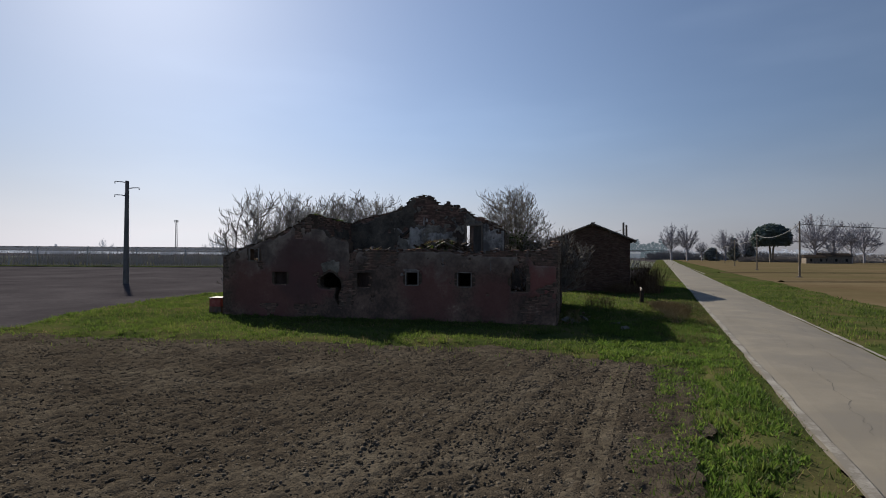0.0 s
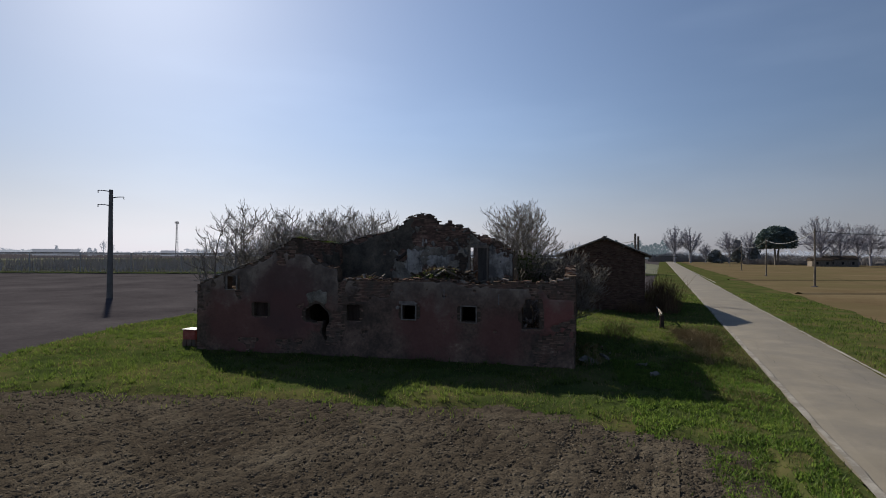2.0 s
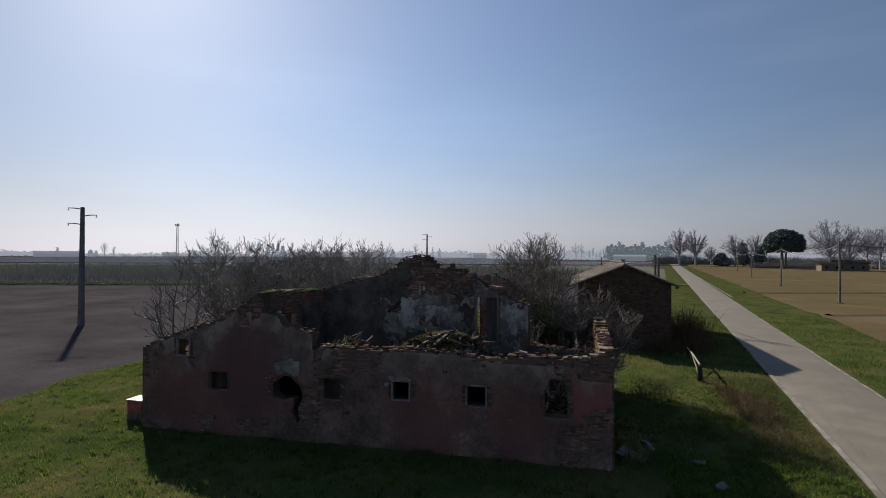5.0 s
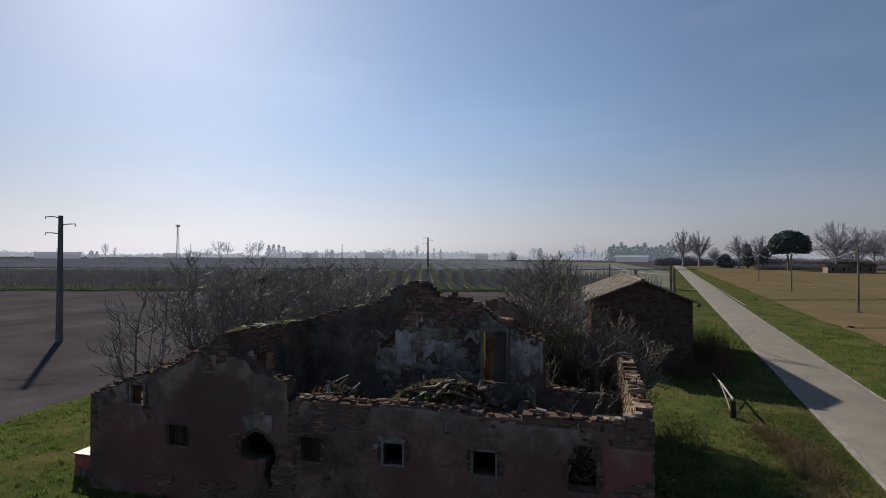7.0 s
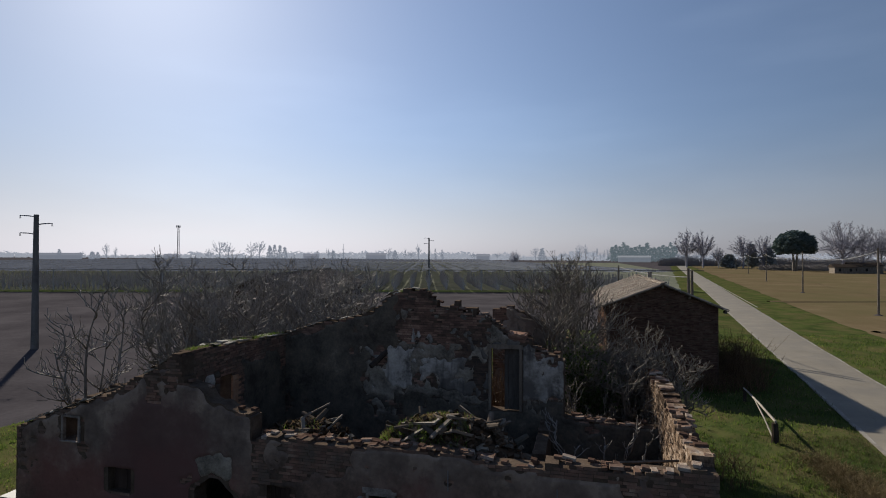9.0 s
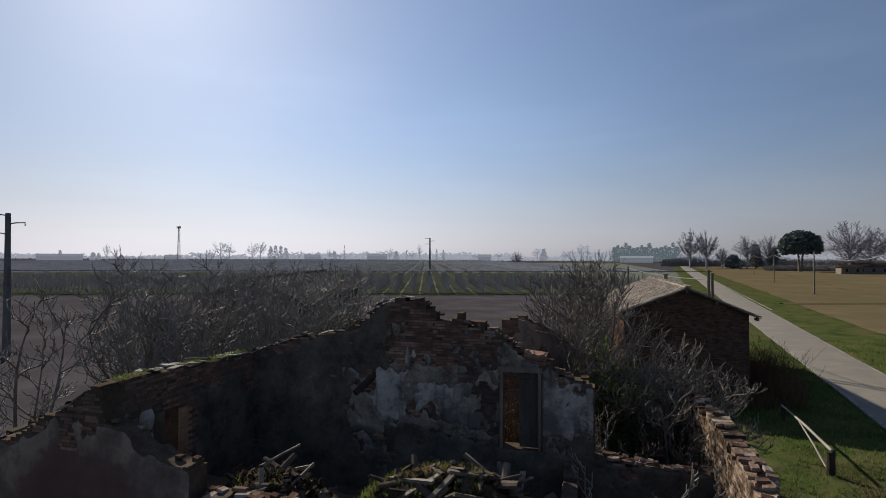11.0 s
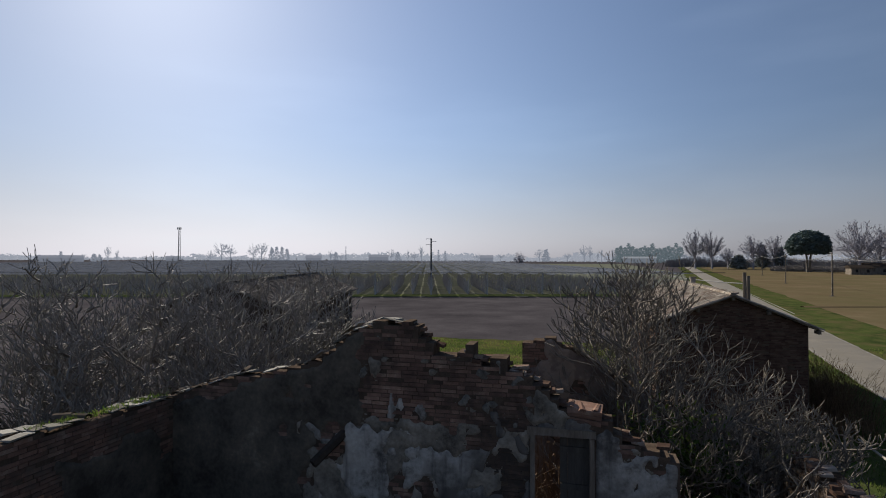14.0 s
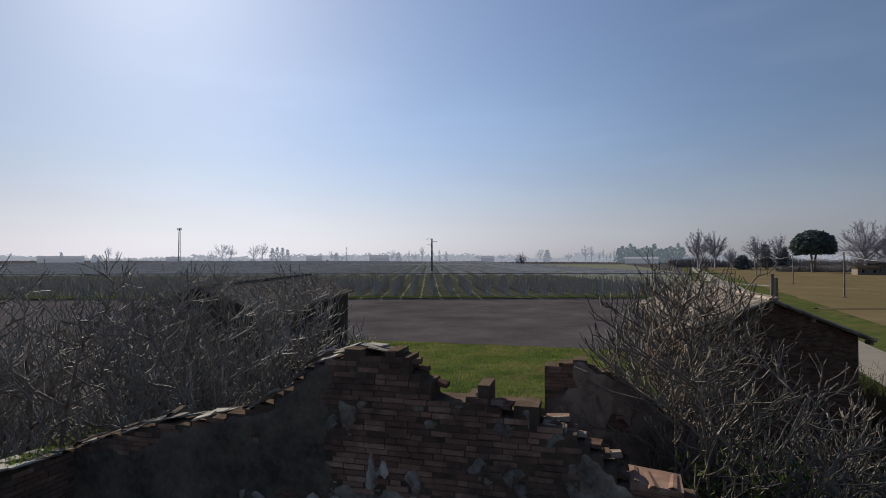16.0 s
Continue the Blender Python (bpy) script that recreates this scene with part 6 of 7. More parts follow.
thicket("bramble_scrub", 6.9, 26.2, 1.5, 3.8, 3.3, 640, 201, "dark reddish-brown scrub against the barn", "bush", 3000)
thicket("bramble_scrub", 4.6, 22.6, 1.6, 1.0, 1.5, 160, 202, "low dark scrub in the shade of the barn", "bush", 700)
for k, (x, y, rx, ry, h, n) in enumerate(((6.0, 11.2, 0.5, 0.9, 0.4, 120), (6.3, 9.5, 0.8, 1.4, 0.5, 320), (6.2, 7.2, 0.6, 1.3, 0.42, 220), (5.9, 4.6, 0.5, 1.3, 0.3, 140), (6.5, 8.0, 0.4, 0.8, 0.35, 90), (6.1, 6.0, 0.3, 1.0, 0.22, 36), (5.5, 2.2, 0.3, 1.0, 0.18, 30), (5.0, -3.6, 0.45, 1.3, 0.2, 60))):
    thicket("dry_brush", x, y, rx, ry, h, n, 203 + k, "low dry brown brush along the verge", "dryblade", 0, 1.3)
thicket("bramble_scrub", -5.2, 6.7, 1.1, 0.6, 5.0, 260, 230, "tangle of brown stems behind the upper doorway", "bush", 1500, 0.08)
thicket("dead_stalks", 2.3, 9.4, 0.9, 1.3, 1.25, 60, 225, "dead weed stalks beside the side wall", "bush")


# ---- grass ----
def scatter(n, x0, x1, y0, y1, seed, ok):
    rng = np.random.RandomState(seed)
    x, y = rng.uniform(x0, x1, n), rng.uniform(y0, y1, n)
    keep = ok(x, y)
    x, y = x[keep], y[keep]
    return np.stack([x, y, turf_height(x, y) - 0.02], 1), rng


def outside_house(x, y):
    return ~((x > X0) & (x < 0.0) & (y > 0) & (y < 10.4)) & ~((x > -0.9) & (x < 5.4) & (y > 24.1))


def build_grass():
    ok = lambda x, y: grassy(x, y) & outside_house(x, y) & (fbm(x, y, 1.6, 301) > 0.3)
    sp, rng = scatter(120000, -28, 12, -18, 16, 302, ok)
    tall = 0.045 + 0.12 * fbm(sp[:, 0], sp[:, 1], 0.9, 303) ** 2
    blades("grass", sp, tall * rng.uniform(0.6, 1.4, len(sp)), rng.uniform(0.018, 0.036, len(sp)), M["blade"], 304, "short green grass round the ruin", "grass", 1.3)
    sp, rng = scatter(70000, -26, 9, -19, 14, 305, lambda x, y: grassy(x, y) & outside_house(x, y) & (x < road_left(y) - 0.9) & (fbm(x, y, 1.5, 330) + 0.16 * np.clip((x - 1.5) / 2.5, 0, 1) * np.clip((6 - y) / 4, 0, 1) > 0.53))
    blades("tall_grass", sp, rng.uniform(0.06, 0.18, len(sp)), rng.uniform(0.014, 0.03, len(sp)), M["blade"], 306, "lush tufts of taller grass round the ruin and on the verge", "grass", 0.8)
    sp, rng = scatter(85000, 1.5, 8, -23, 2, 345, lambda x, y: grassy(x, y) & (x < road_left(y) - 0.25) & (fbm(x, y, 0.7, 346) > 0.44))
    blades("verge_weed", sp, rng.uniform(0.04, 0.15, len(sp)), rng.uniform(0.022, 0.05, len(sp)), M["lush"], 347, "lush leafy weeds and grass on the verge", "grass", 1.4)
    rng = np.random.RandomState(340)
    x, y = rng.uniform(-22, 4, 9000), rng.uniform(-11, -6.5, 9000)
    d = front_edge(x) - y
    keep = (d > -0.6) & (rng.rand(9000) < np.exp(-np.clip(d, 0, 9) * 1.6)) & (fbm(x, y, 0.5, 341) > 0.5) & (x < side_edge(y) + 0.5)
    sp = np.stack([x[keep], y[keep], np.full(keep.sum(), G - 0.05)], 1)
    blades("grass", sp, rng.uniform(0.06, 0.16, len(sp)), rng.uniform(0.014, 0.03, len(sp)), M["blade"], 342, "stray green tufts creeping into the ploughed soil", "grass", 1.0)
    sp, rng = scatter(40000, -28, 14, -18, 25, 307, lambda x, y: grassy(x, y) & outside_house(x, y) & (fbm(x, y, 1.3, 308) + 0.12 * np.exp(-((x - 5.6 - 0.06 * y) / 0.8) ** 2) > 0.55))
    blades("dry_grass", sp, rng.uniform(0.06, 0.2, len(sp)), rng.uniform(0.01, 0.02, len(sp)), M["dryblade"], 309, "tufts of dry straw-coloured grass", "grass", 1.1)
    sp, rng = scatter(50000, -28, 14, 16, 46, 310, lambda x, y: grassy(x, y) & outside_house(x, y))
    blades("grass", sp, rng.uniform(0.08, 0.2, len(sp)), rng.uniform(0.03, 0.05, len(sp)), M["blade"], 311, "green grass behind the ruin", "grass", 0.8)
    sp, rng = scatter(40000, 11, 30, -8, 50, 312, lambda x, y: (x > road_right(y) + 0.25) & (x < 17.6 + 0.147 * y) & (fbm(x, y, 1.5, 331) > 0.4))
    sp[:, 2] = G
    blades("grass", sp, rng.uniform(0.08, 0.24, len(sp)), rng.uniform(0.03, 0.05, len(sp)), M["blade"], 313, "green grass on the far verge", "grass", 0.8)


def build_dry_patch():
    """Winter-brown grass on the trodden ground between the ruin and the lane."""
    sp, rng = scatter(30000, 3.2, 9.5, -1, 15, 370, lambda x, y: grassy(x, y) & (x < road_left(y) - 0.1) & (x > 3.4 + 0.12 * y) & (fbm(x, y, 1.4, 371) + 0.12 * np.clip((x - 4.5) / 2, -1, 1) > 0.46))
    blades("dry_grass", sp, rng.uniform(0.04, 0.13, len(sp)), rng.uniform(0.014, 0.03, len(sp)), M["dullblade"], 372, "brownish winter grass beside the lane", "grass", 1.5)


def build_tussocks():
    """Clumps of longer grass that give the lawn and the verge their tufted look."""
    rng = np.random.RandomState(360)
    n, per = 5200, 13
    x, y = rng.uniform(-27, 9, n), rng.uniform(-19, 15, n)
    keep = grassy(x, y) & outside_house(x, y) & (x < road_left(y) - 0.5) & (fbm(x, y, 2.2, 361) + 0.25 * fbm(x, y, 0.7, 362) > 0.56)
    x, y = np.repeat(x[keep], per), np.repeat(y[keep], per)
    a, r = rng.rand(len(x)) * 6.283, 0.11 * np.sqrt(rng.rand(len(x)))
    x, y = x + r * np.cos(a), y + r * np.sin(a)
    sp = np.stack([x, y, turf_height(x, y) - 0.02], 1)
    blades("tussock_grass", sp, rng.uniform(0.09, 0.24, len(x)), rng.uniform(0.016, 0.034, len(x)), M["blade"], 363, "tufted clumps of lush green grass", "grass", 1.1)


build_grass()
build_dry_patch()
build_tussocks()


def clods():
    """Loose crumbs and lumps of soil on the harrowed field."""
    rng = np.random.RandomState(320)
    n = 52000
    x, y = 3.8 - 24.0 * rng.rand(n) ** 1.25, -7.0 - 12.5 * rng.rand(n)
    keep = (x < side_edge(y) + 0.1) & (y < front_edge(x) + 0.1)
    x, y = x[keep], y[keep]
    n = len(x)
    r = 0.012 + 0.034 * rng.rand(n) ** 2.2
    lump = np.array([(a * k, b * k, c) for c, k in ((-0.35, 1.0), (0.3, 0.8)) for a, b in ((-1.15, -0.7), (1.05, -0.8), (0.1, 1.1))])
    v = lump[None] * (1 + 0.5 * (rng.rand(n, 6, 3) - 0.5)) * r[:, None, None]
    w = rng.rand(n) * 6.283
    c, s = np.cos(w)[:, None], np.sin(w)[:, None]
    tilt = rng.normal(0, 0.3, (n, 1))
    v = np.stack([v[..., 0] * c - v[..., 1] * s + x[:, None], v[..., 0] * s + v[..., 1] * c + y[:, None], v[..., 2] + v[..., 0] * tilt + (G - 0.052 + 0.06 * (fbm(x, y, 5, 22) - 0.5) + r * 0.1)[:, None]], -1)
    loops = np.array((3, 4, 5, 0, 1, 4, 3, 1, 2, 5, 4, 2, 0, 3, 5))
    q = (loops[None] + (np.arange(n) * 6)[:, None]).reshape(-1)
    me = bpy.data.meshes.new("soil_clods")
    me.vertices.add(n * 6)
    me.vertices.foreach_set("co", v.ravel())
    me.loops.add(len(q))
    me.loops.foreach_set("vertex_index", q)
    me.polygons.add(n * 4)
    me.polygons.foreach_set("loop_start", (np.array((0, 3, 7, 11))[None] + (np.arange(n) * 15)[:, None]).ravel())
    me.update(calc_edges=True)
    me.materials.append(M["crumb"])
    tagged(new("soil_clods", me), "loose crumbs and clods of dark soil", "soil", "", "stuff")


clods()


# ---- orchard under hail nets ----
def build_orchard():
    O, e1, e2 = Vector((-35, 105, G)), Vector((0.961, 0.276, 0)), Vector((-0.276, 0.961, 0))
    rng = random.Random(400)
    trees, net = Geo(), Geo()
    row, H = 3.9, 4.6
    first, last = -66, 16
    for k in range(first, last):
        a = O + e1 * (k * row)
        if a.x > road_left(a.y) - 5:
            continue
        # trees of the row
        for i in range(26 if k > -30 else 14):
            p = a + e2 * (1.5 + i * 1.6 + rng.uniform(-0.3, 0.3))
            for _ in range(4):
                top = p + Vector((rng.gauss(0, 0.5), rng.gauss(0, 0.5), rng.uniform(2.2, 3.9)))
                trees.tube([p, p.lerp(top, 0.5) + Vector((rng.gauss(0, 0.12), rng.gauss(0, 0.12), 0)), top], [0.07, 0.05, 0.022], 3, False)
        # the net: a sheet on both sides of the ridge wire, open over the middle of each alley
        for j in range(40):
            p, q = a + e2 * (j * 13), a + e2 * ((j + 1) * 13)
            for sgn in (-1, 1):
                w = [e1 * (sgn * (1.76 + rng.uniform(-0.12, 0.12))) + Vector((0, 0, H - 0.42 + rng.uniform(-0.1, 0.1))) for _ in range(2)]
                net.add((p + Vector((0, 0, H)), q + Vector((0, 0, H)), q + w[1], p + w[0]), ((0, 1, 2, 3),))
    tagged(part("orchard_trees", trees, M["orchardbark"]), "rows of bare trained fruit trees", "orchard", "", "stuff")
    tagged(part("hail_net", net, M["net"]), "grey hail nets stretched over the orchard rows", "net", "", "stuff")
    # end posts of the rows, and the wire between them
    post = Geo()
    post.tube([Vector((0, 0, -0.2)), Vector((0, 0, H))], [0.13, 0.11], 7)
    me = post.mesh("orchard_post", M["post"])
    for k in range(first, last):
        a = O + e1 * (k * row)
        if a.x > road_left(a.y) - 5 or k % 3:
            continue
        ob = new("orchard_post", me)
        ob.location = a
        tagged(ob, "pale concrete end post of an orchard row", "post", "orchard posts")
    g = Geo()
    g.tube([O + e1 * (first * row) + Vector((0, 0, H)), O + e1 * (last * row) + Vector((0, 0, H))], [0.06, 0.06], 4)
    slab_thing("orchard_wire", g, M["wire"], "dark wire rope along the head of the orchard", "wire")
    # grassy headland before the rows
    g = Geo()
    n = 160
    for i in range(n + 1):
        c = O + e1 * (first * row + (last - first) * row * i / n)
        g.v += [tuple(c - e2 * (3.6 + rng.uniform(-0.3, 0.3)) + Vector((0, 0, -0.14))), tuple(c - e2 * 3.2 + Vector((0, 0, 0.03))), tuple(c + e2 * 1.0 + Vector((0, 0, 0.05)))]
    g.f = [(3 * i + m, 3 * i + 3 + m, 3 * i + 4 + m, 3 * i + 1 + m) for i in range(n) for m in (0, 1)]
    tagged(part("headland", g, M["headland"]), "strip of pale green grass before the orchard", "grass", "", "structure")


build_orchard()


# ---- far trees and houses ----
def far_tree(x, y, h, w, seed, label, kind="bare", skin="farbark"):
    rng = random.Random(seed)
    t = thing("tree", label, "tree", "far trees", at=(x, y, G))
    trunk, crown = Geo(), Geo()
    if kind == "bare":
        trunk.tube([Vector((0, 0, -0.2)), Vector((rng.gauss(0, 0.2), 0, h * 0.4)), Vector((0, 0, h * 0.75))], [h * 0.025, h * 0.018, h * 0.008], 6)
        fat = 1.0 if skin == "farbark" else 2.6
        near_by = skin == "farbark"
        for _ in range(52 if near_by else 22):
            z = h * rng.uniform(0.16, 0.6)
            a, f = rng.uniform(0, 6.283), rng.uniform(-0.35, 1.0)
            rr = math.sqrt(max(0.0, 1 - f * f)) * rng.uniform(0.75, 1.0)
            p = Vector((0, 0, z))
            e = Vector((0.5 * w * rr * math.cos(a), 0.5 * w * rr * math.sin(a), h * (0.58 + 0.40 * f * rng.uniform(0.85, 1.0))))
            q = p.lerp(e, 0.5) + Vector((0, 0, -0.06 * h * rr))
            d, L = (e - p).normalized(), w * 0.5
            trunk.tube([p, q, e], [h * 0.008, h * 0.005, h * 0.002], 4, False)
            for _ in range(12 if near_by else 7):
                b = q.lerp(e, rng.uniform(-0.3, 1))
                dd = (d + Vector((rng.gauss(0, 0.6), rng.gauss(0, 0.6), rng.gauss(0.25, 0.45)))).normalized()
                f2 = b + dd * L * rng.uniform(0.12, 0.28)
                crown.tube([b, f2], [h * 0.003 * fat, h * 0.0014 * fat], 3, False)
                for _ in range(3 if near_by else 1):
                    b2 = b.lerp(f2, rng.uniform(0.3, 1))
                    crown.tube([b2, b2 + (dd + Vector((rng.gauss(0, 0.8), rng.gauss(0, 0.8), rng.gauss(0.2, 0.5)))).normalized() * L * 0.12], [h * 0.002 * fat, h * 0.0012 * fat], 3, False)
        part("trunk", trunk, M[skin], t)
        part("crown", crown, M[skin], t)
    else:
        flat = kind == "umbrella"
        zc, rz = (h * 0.62, h * 0.38) if flat else (h * 0.5, h * 0.5)
        for dx in ((-0.5, 0.6) if flat else (0,)):
            trunk.tube([Vector((dx, 0, -0.2)), Vector((dx * 1.6, 0, h * 0.35)), Vector((dx * 3.5, 0, h * 0.62))], [h * 0.03, h * 0.024, h * 0.015], 7)
        for i in range(9 if flat else 0):
            a = i * 0.7
            trunk.tube([Vector((0, 0, h * 0.42)), Vector((math.cos(a) * w * 0.2, math.sin(a) * w * 0.2, h * 0.55)), Vector((math.cos(a) * w * 0.38, math.sin(a) * w * 0.38, h * 0.68))], [h * 0.012, h * 0.009, h * 0.005], 5)
        part("trunk", trunk, M["bark" if skin == "farbark" else skin], t)
        n = 7000 if flat else 900 if skin == "farbark" else 260
        for _ in range(n):
            a, u = rng.uniform(0, 6.283), rng.random()
            if flat:
                phi = math.asin(rng.uniform(-0.5, 1))
                r = 0.5 * w * math.cos(phi) * (0.96 + 0.05 * math.sin(a * 5 + phi * 6)) * rng.uniform(0.72, 1.02)
                p = Vector((r * math.cos(a), r * math.sin(a), zc + rz * math.sin(phi) * rng.uniform(0.8, 1.05)))
            else:
                f = rng.random()
                r = 0.5 * w * (1 - f) ** 0.6 * min(1, f * 6 + 0.3) * rng.uniform(0.6, 1.1)
                p = Vector((r * math.cos(a), r * math.sin(a), h * (0.06 + 0.94 * f)))
            s = (w * 0.028 if flat else w * 0.09) * rng.uniform(0.6, 1.3)
            c = [p + Vector((rng.gauss(0, s), rng.gauss(0, s), rng.gauss(0, s * 0.6))) for _ in range(4)]
            crown.add(c, ((0, 1, 2), (0, 2, 3), (0, 3, 1), (1, 3, 2)))
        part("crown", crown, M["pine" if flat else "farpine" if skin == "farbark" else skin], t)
    return t


BARE = "tall bare roadside tree with a rounded crown"
for k, (x, y, h, w) in enumerate(((74.5, 420, 29.0, 18), (86.5, 424, 28.0, 18), (97, 424, 15.0, 10), (112.4, 420, 24.0, 19), (127.5, 425, 24.5, 17), (125.5, 300, 26.0, 21), (139.5, 312, 24.0, 17), (150.5, 318, 22.0, 17), (162, 330, 23, 17),
                                  (-41.8, 330, 12.0, 7.5))):
    far_tree(x, y, h, w, 500 + k, BARE)
far_tree(115.9, 334, 22.6, 21.5, 530, "big dark umbrella pine with a flat dense crown", "umbrella")
for k, (x, y, h, w) in enumerate(((120, 428, 17, 9), (131, 425, 15, 8), (104, 424, 9, 12))):
    far_tree(x, y, h, w, 540 + k, "dark ivy-grown tree beside the far end of the lane", "cone")


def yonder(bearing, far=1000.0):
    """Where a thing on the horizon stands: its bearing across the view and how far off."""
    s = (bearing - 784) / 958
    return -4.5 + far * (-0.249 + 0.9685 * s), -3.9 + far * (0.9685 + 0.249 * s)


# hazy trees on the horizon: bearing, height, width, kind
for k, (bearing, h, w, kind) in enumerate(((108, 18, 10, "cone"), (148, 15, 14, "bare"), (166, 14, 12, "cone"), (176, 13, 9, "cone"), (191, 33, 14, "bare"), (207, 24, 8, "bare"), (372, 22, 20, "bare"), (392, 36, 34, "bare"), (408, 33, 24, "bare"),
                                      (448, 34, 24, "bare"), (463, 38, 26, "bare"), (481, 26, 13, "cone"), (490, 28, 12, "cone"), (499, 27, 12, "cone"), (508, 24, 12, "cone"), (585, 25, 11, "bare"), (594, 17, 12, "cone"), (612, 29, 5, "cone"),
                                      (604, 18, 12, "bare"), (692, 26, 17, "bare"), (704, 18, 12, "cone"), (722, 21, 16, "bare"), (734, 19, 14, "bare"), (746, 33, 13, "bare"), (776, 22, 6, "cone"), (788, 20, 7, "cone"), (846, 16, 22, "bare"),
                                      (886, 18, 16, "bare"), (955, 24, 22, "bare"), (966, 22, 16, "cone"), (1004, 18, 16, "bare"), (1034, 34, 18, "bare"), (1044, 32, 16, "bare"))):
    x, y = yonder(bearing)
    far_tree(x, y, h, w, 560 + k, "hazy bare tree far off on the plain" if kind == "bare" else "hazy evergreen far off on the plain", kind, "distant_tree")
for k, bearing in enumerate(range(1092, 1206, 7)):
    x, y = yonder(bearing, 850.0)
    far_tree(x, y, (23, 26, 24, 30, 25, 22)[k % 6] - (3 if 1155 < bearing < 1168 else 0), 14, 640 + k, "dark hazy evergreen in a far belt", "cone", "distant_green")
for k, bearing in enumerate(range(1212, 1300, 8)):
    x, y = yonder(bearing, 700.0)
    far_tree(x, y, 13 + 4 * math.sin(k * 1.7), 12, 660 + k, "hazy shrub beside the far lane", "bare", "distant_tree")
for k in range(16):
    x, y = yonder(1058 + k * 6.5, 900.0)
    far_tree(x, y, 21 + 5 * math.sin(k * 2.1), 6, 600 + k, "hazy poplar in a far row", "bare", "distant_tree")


def far_house(x, y, w, d, h, seed, label, turn=0, wall="far_wall", roof="far_roof"):
    t = thing("farmhouse_far", label, "house", "far houses", at=(x, y, G))
    t.rotation_euler = (0, 0, radians(turn))
    g = Geo()
    g.box((-w / 2, -d / 2, -0.2), (w / 2, d / 2, h))
    part("wall", g, M[wall], t)
    r = Geo()
    e, p = 0.6, d * 0.22
    r.add([(-w / 2 - e, -d / 2 - e, h), (w / 2 + e, -d / 2 - e, h), (w / 2 + e, d / 2 + e, h), (-w / 2 - e, d / 2 + e, h), (-w / 2 - e, 0, h + p), (w / 2 + e, 0, h + p)],
          ((0, 1, 5, 4), (2, 3, 4, 5), (1, 2, 5), (3, 0, 4), (3, 2, 1, 0)))
    part("roof", r, M[roof], t)
    for i in range(max(2, int(w / 4))):
        xx = -w / 2 + (i + 0.5) * w / max(2, int(w / 4))
        for z in (1.0, 3.6) if h > 5 else (1.0,):
            q = Geo()
            q.box((xx - 0.5, -d / 2 - 0.03, z), (xx + 0.5, -d / 2 + 0.1, z + 1.4))
            part("window", q, M[wall if wall.startswith("distant") else "dark"], t)


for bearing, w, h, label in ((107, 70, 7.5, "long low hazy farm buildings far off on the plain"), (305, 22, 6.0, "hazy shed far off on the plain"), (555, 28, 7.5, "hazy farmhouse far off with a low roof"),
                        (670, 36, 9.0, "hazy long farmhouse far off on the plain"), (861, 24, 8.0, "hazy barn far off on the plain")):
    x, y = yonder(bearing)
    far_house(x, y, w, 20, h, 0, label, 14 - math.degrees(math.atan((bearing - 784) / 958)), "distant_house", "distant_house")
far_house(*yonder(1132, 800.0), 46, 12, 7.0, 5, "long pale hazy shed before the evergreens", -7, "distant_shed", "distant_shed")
far_house(122, 292, 9, 6, 3.2, 6, "small dark hut under bare trees", 0, "wood", "beam")
far_house(134, 300, 14, 8, 3.6, 7, "low dark shed under bare trees", 0, "wood", "beam")


def far_woods():
    """The hazy belt of hedges and copses along the horizon."""
    rng = random.Random(700)
    far, near = Geo(), Geo()
    for x0, x1, y0, hmin, hmax, n in ((-2300, 1600, 1250, 8, 26, 3600), (-420, 260, 1100, 5, 17, 900)):
        for _ in range(n):
            x = rng.uniform(x0, x1)
            y = y0 + rng.uniform(-30, 60)
            clump = float(fbm(np.array([x]), np.array([y0]), 90.0, 701)[0])
            h = hmin + (hmax - hmin) * max(0.0, clump - 0.3) * 1.6 * rng.uniform(0.5, 1.1)
            w = h * rng.uniform(0.35, 0.8)
            for _ in range(4):
                p = Vector((x + rng.gauss(0, w * 0.35), y + rng.gauss(0, w * 0.3), G + h * rng.uniform(0.05, 0.85)))
                s = w * 0.34
                c = [p + Vector((rng.gauss(0, s), rng.gauss(0, s), rng.gauss(0, s * 0.7))) for _ in range(4)]
                far.add(c, ((0, 1, 2), (0, 2, 3), (0, 3, 1), (1, 3, 2)))
    # bare hedges: many thin stems
    for x0, x1, y0, hmin, hmax, n in ((66, 420, 500, 4, 11, 3600), (104, 230, 352, 1.5, 4.5, 2200)):
        for _ in range(n):
            x, y = rng.uniform(x0, x1), y0 + rng.uniform(-6, 6)
            h = hmin + (hmax - hmin) * float(fbm(np.array([x]), np.array([y0]), 18.0, 702)[0]) * rng.uniform(0.4, 1.15)
            for _ in range(2):
                near.tube([Vector((x, y, G - 0.1)), Vector((x + rng.gauss(0, h * 0.22), y, G + h))], [0.16, 0.06], 3, False)
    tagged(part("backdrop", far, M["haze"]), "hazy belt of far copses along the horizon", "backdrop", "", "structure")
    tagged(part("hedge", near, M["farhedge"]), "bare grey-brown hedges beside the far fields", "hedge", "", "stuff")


far_woods()


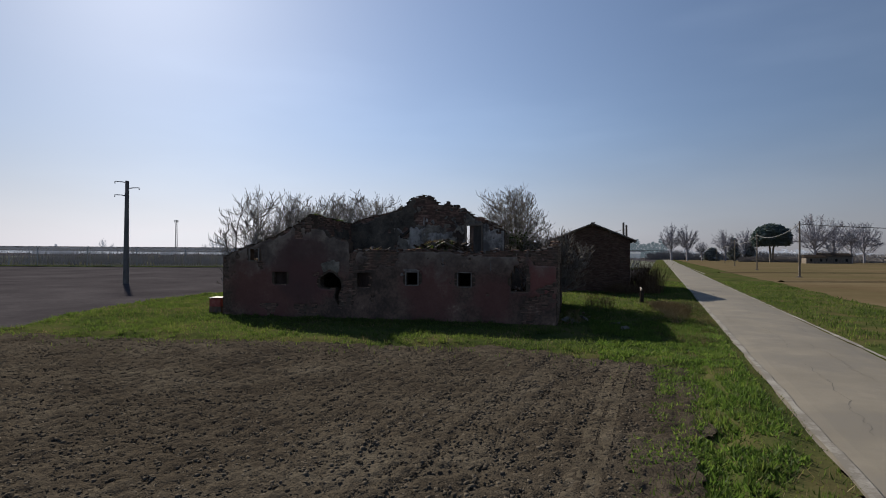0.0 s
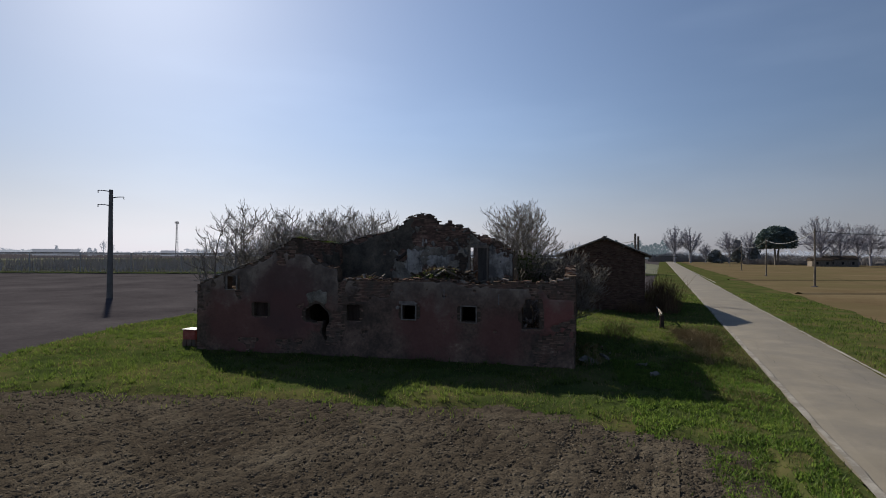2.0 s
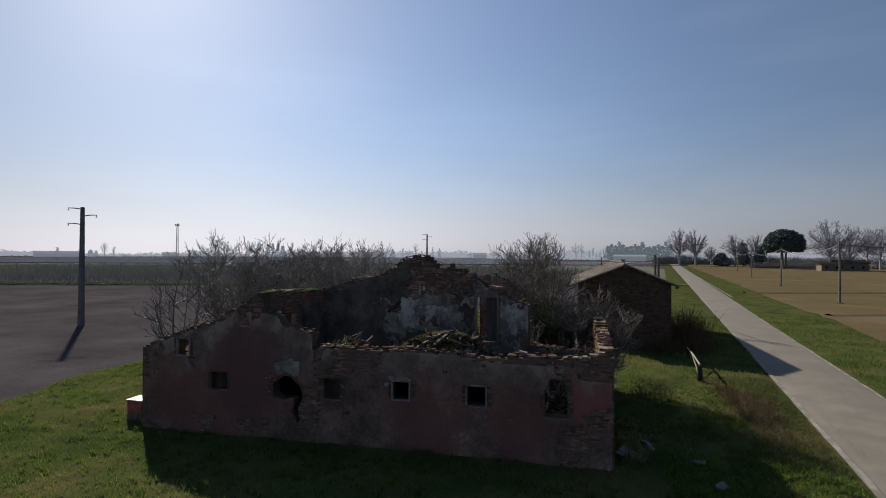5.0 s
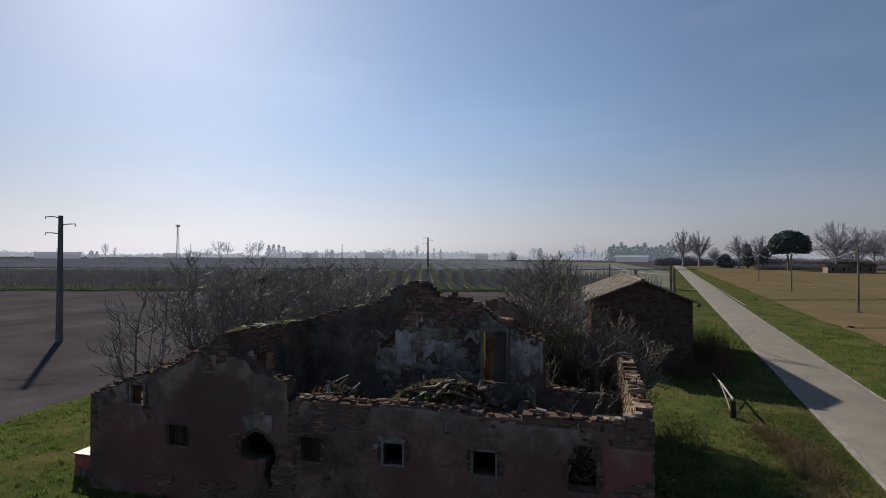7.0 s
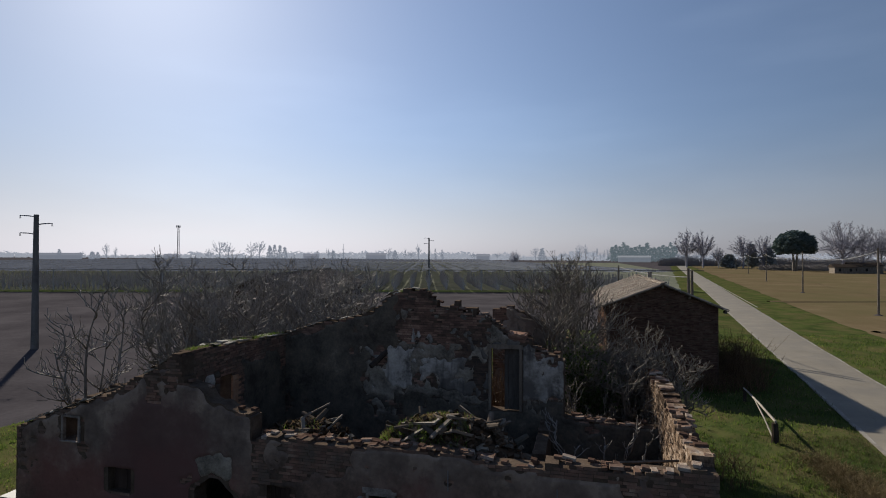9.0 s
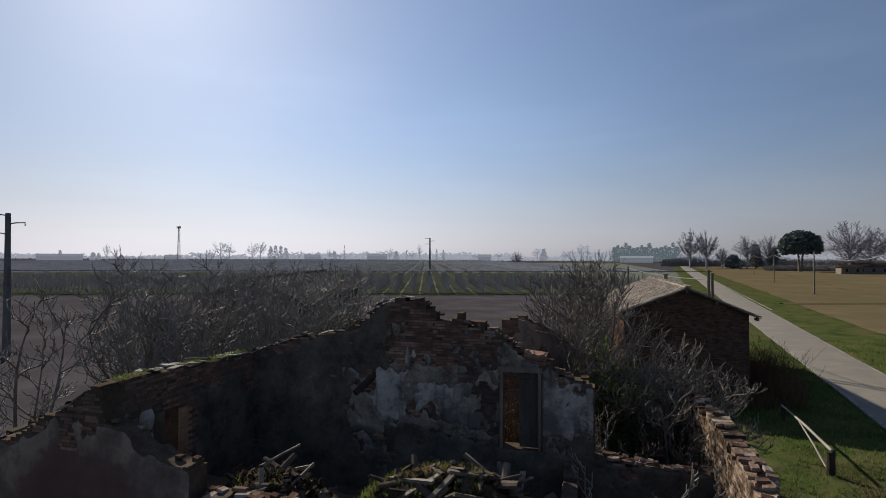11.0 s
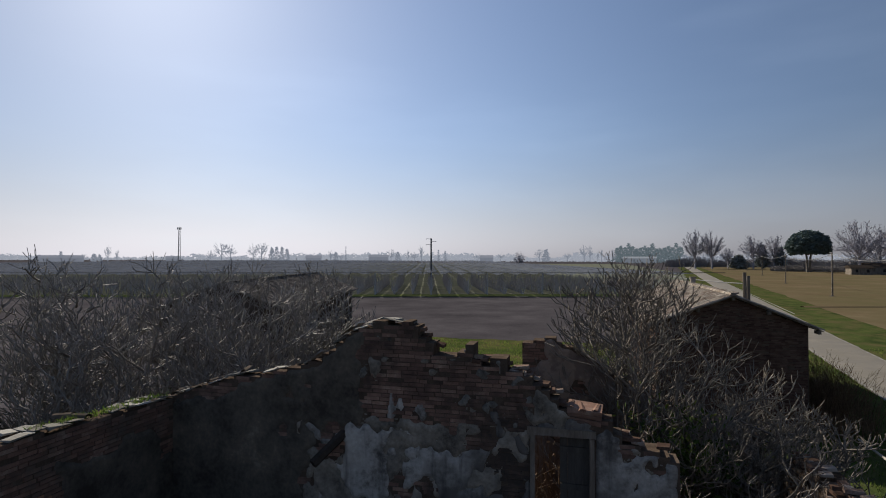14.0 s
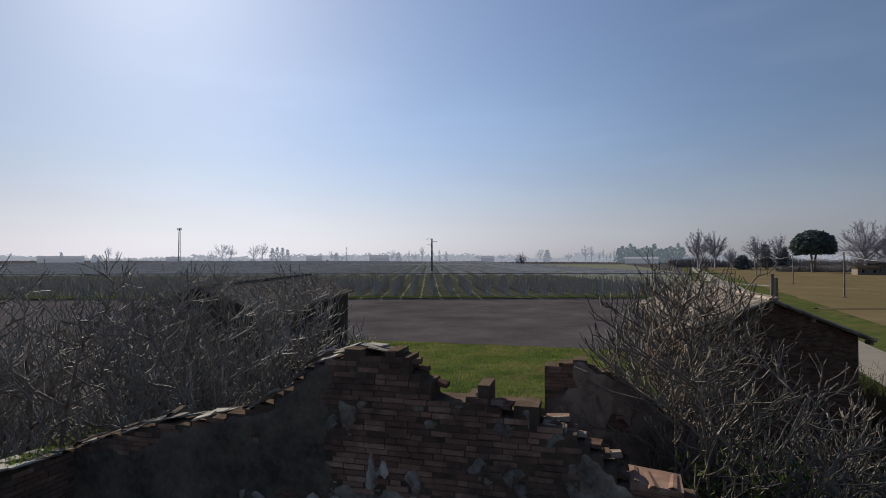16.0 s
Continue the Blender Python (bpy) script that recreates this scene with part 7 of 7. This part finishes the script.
# ---- small things by the ruin ----
def leaning_poles():
    for a, b, r in (((5.87, 20.45, 0.24), (5.2, 13.5, 0.44), 0.05), ((5.6, 17.6, 0.3), (5.32, 14.1, G), 0.035)):
        g = Geo()
        g.tube([Vector(a), Vector(a).lerp(Vector(b), 0.5) + Vector((0.02, 0, 0.03)), Vector(b)], [r * 0.8, r, r], 6)
        slab_thing("leaning_pole", g, M["polewood"], "long pale wooden pole laid across two stumps beside the lane", "pole")
    for x, y, r, h in ((5.2, 13.62, 0.13, 0.36), (5.88, 20.35, 0.08, 0.16)):
        g = Geo()
        g.tube([Vector((x, y, G - 0.1)), Vector((x + 0.02, y, 0.0)), Vector((x, y, h))], [r * 1.15, r, r * 0.95], 9)
        slab_thing("stump", g, M["beam"], "dark wooden stump that carries a pole", "stump")


def red_tank():
    t = thing("red_tank", "faded red box-shaped tank on bricks beside the ruin", "tank", at=(-18.2, 0.9, G))
    t.scale = (0.85, 0.85, 0.85)
    rng = random.Random(9)
    bm = bmesh.new()
    bmesh.ops.create_cube(bm, size=1, matrix=Matrix.Translation((0, 0, 0.66)) @ Matrix.Diagonal((0.85, 0.8, 0.55, 1)))
    bmesh.ops.bevel(bm, geom=bm.edges[:], offset=0.04, segments=2, affect="EDGES")
    me = bpy.data.meshes.new("body")
    bm.to_mesh(me)
    bm.free()
    me.materials.append(M["red"])
    ob = new("body", me)
    ob.parent = t
    g = Geo()
    g.box((-0.46, -0.44, 0.935), (0.46, 0.44, 0.965), None, 0.006, rng)
    part("lid", g, M["pale"], t, "pale flat lid")
    g = Geo()
    for i in range(3):
        for j in range(2):
            g.box((-0.42 + i * 0.3, -0.38 + j * 0.45, -0.02), (-0.16 + i * 0.3, -0.08 + j * 0.45, 0.385), None, 0.012, rng)
    part("brick_base", g, M["brick"], t)


def debris():
    rng = random.Random(15)
    for x, y, a in ((1.3, 2.4, 0.28), (2.6, 1.2, 0.22), (2.9, -0.6, 0.2), (0.6, 1.3, 0.4)):
        g = Geo()
        g.box((-a, -a * 0.6, -0.02), (a, a * 0.6, 0.03), pose(x, y, G + 0.1, rng.uniform(-15, 25), rng.uniform(-20, 20), rng.uniform(0, 180)), 0.03, rng)
        slab_thing("broken_slab", g, M["residue"], "piece of pale broken render lying in the grass", "debris")


M["polewood"] = surface("pale_pole_wood", [(0.2, (0.15, 0.13, 0.105)), (0.5, (0.23, 0.205, 0.17)), (0.85, (0.32, 0.29, 0.25))], 2.5, 30, 0.85, 0.5, 0.008, stretch=(1, 0.3, 1))
leaning_poles()
red_tank()
debris()
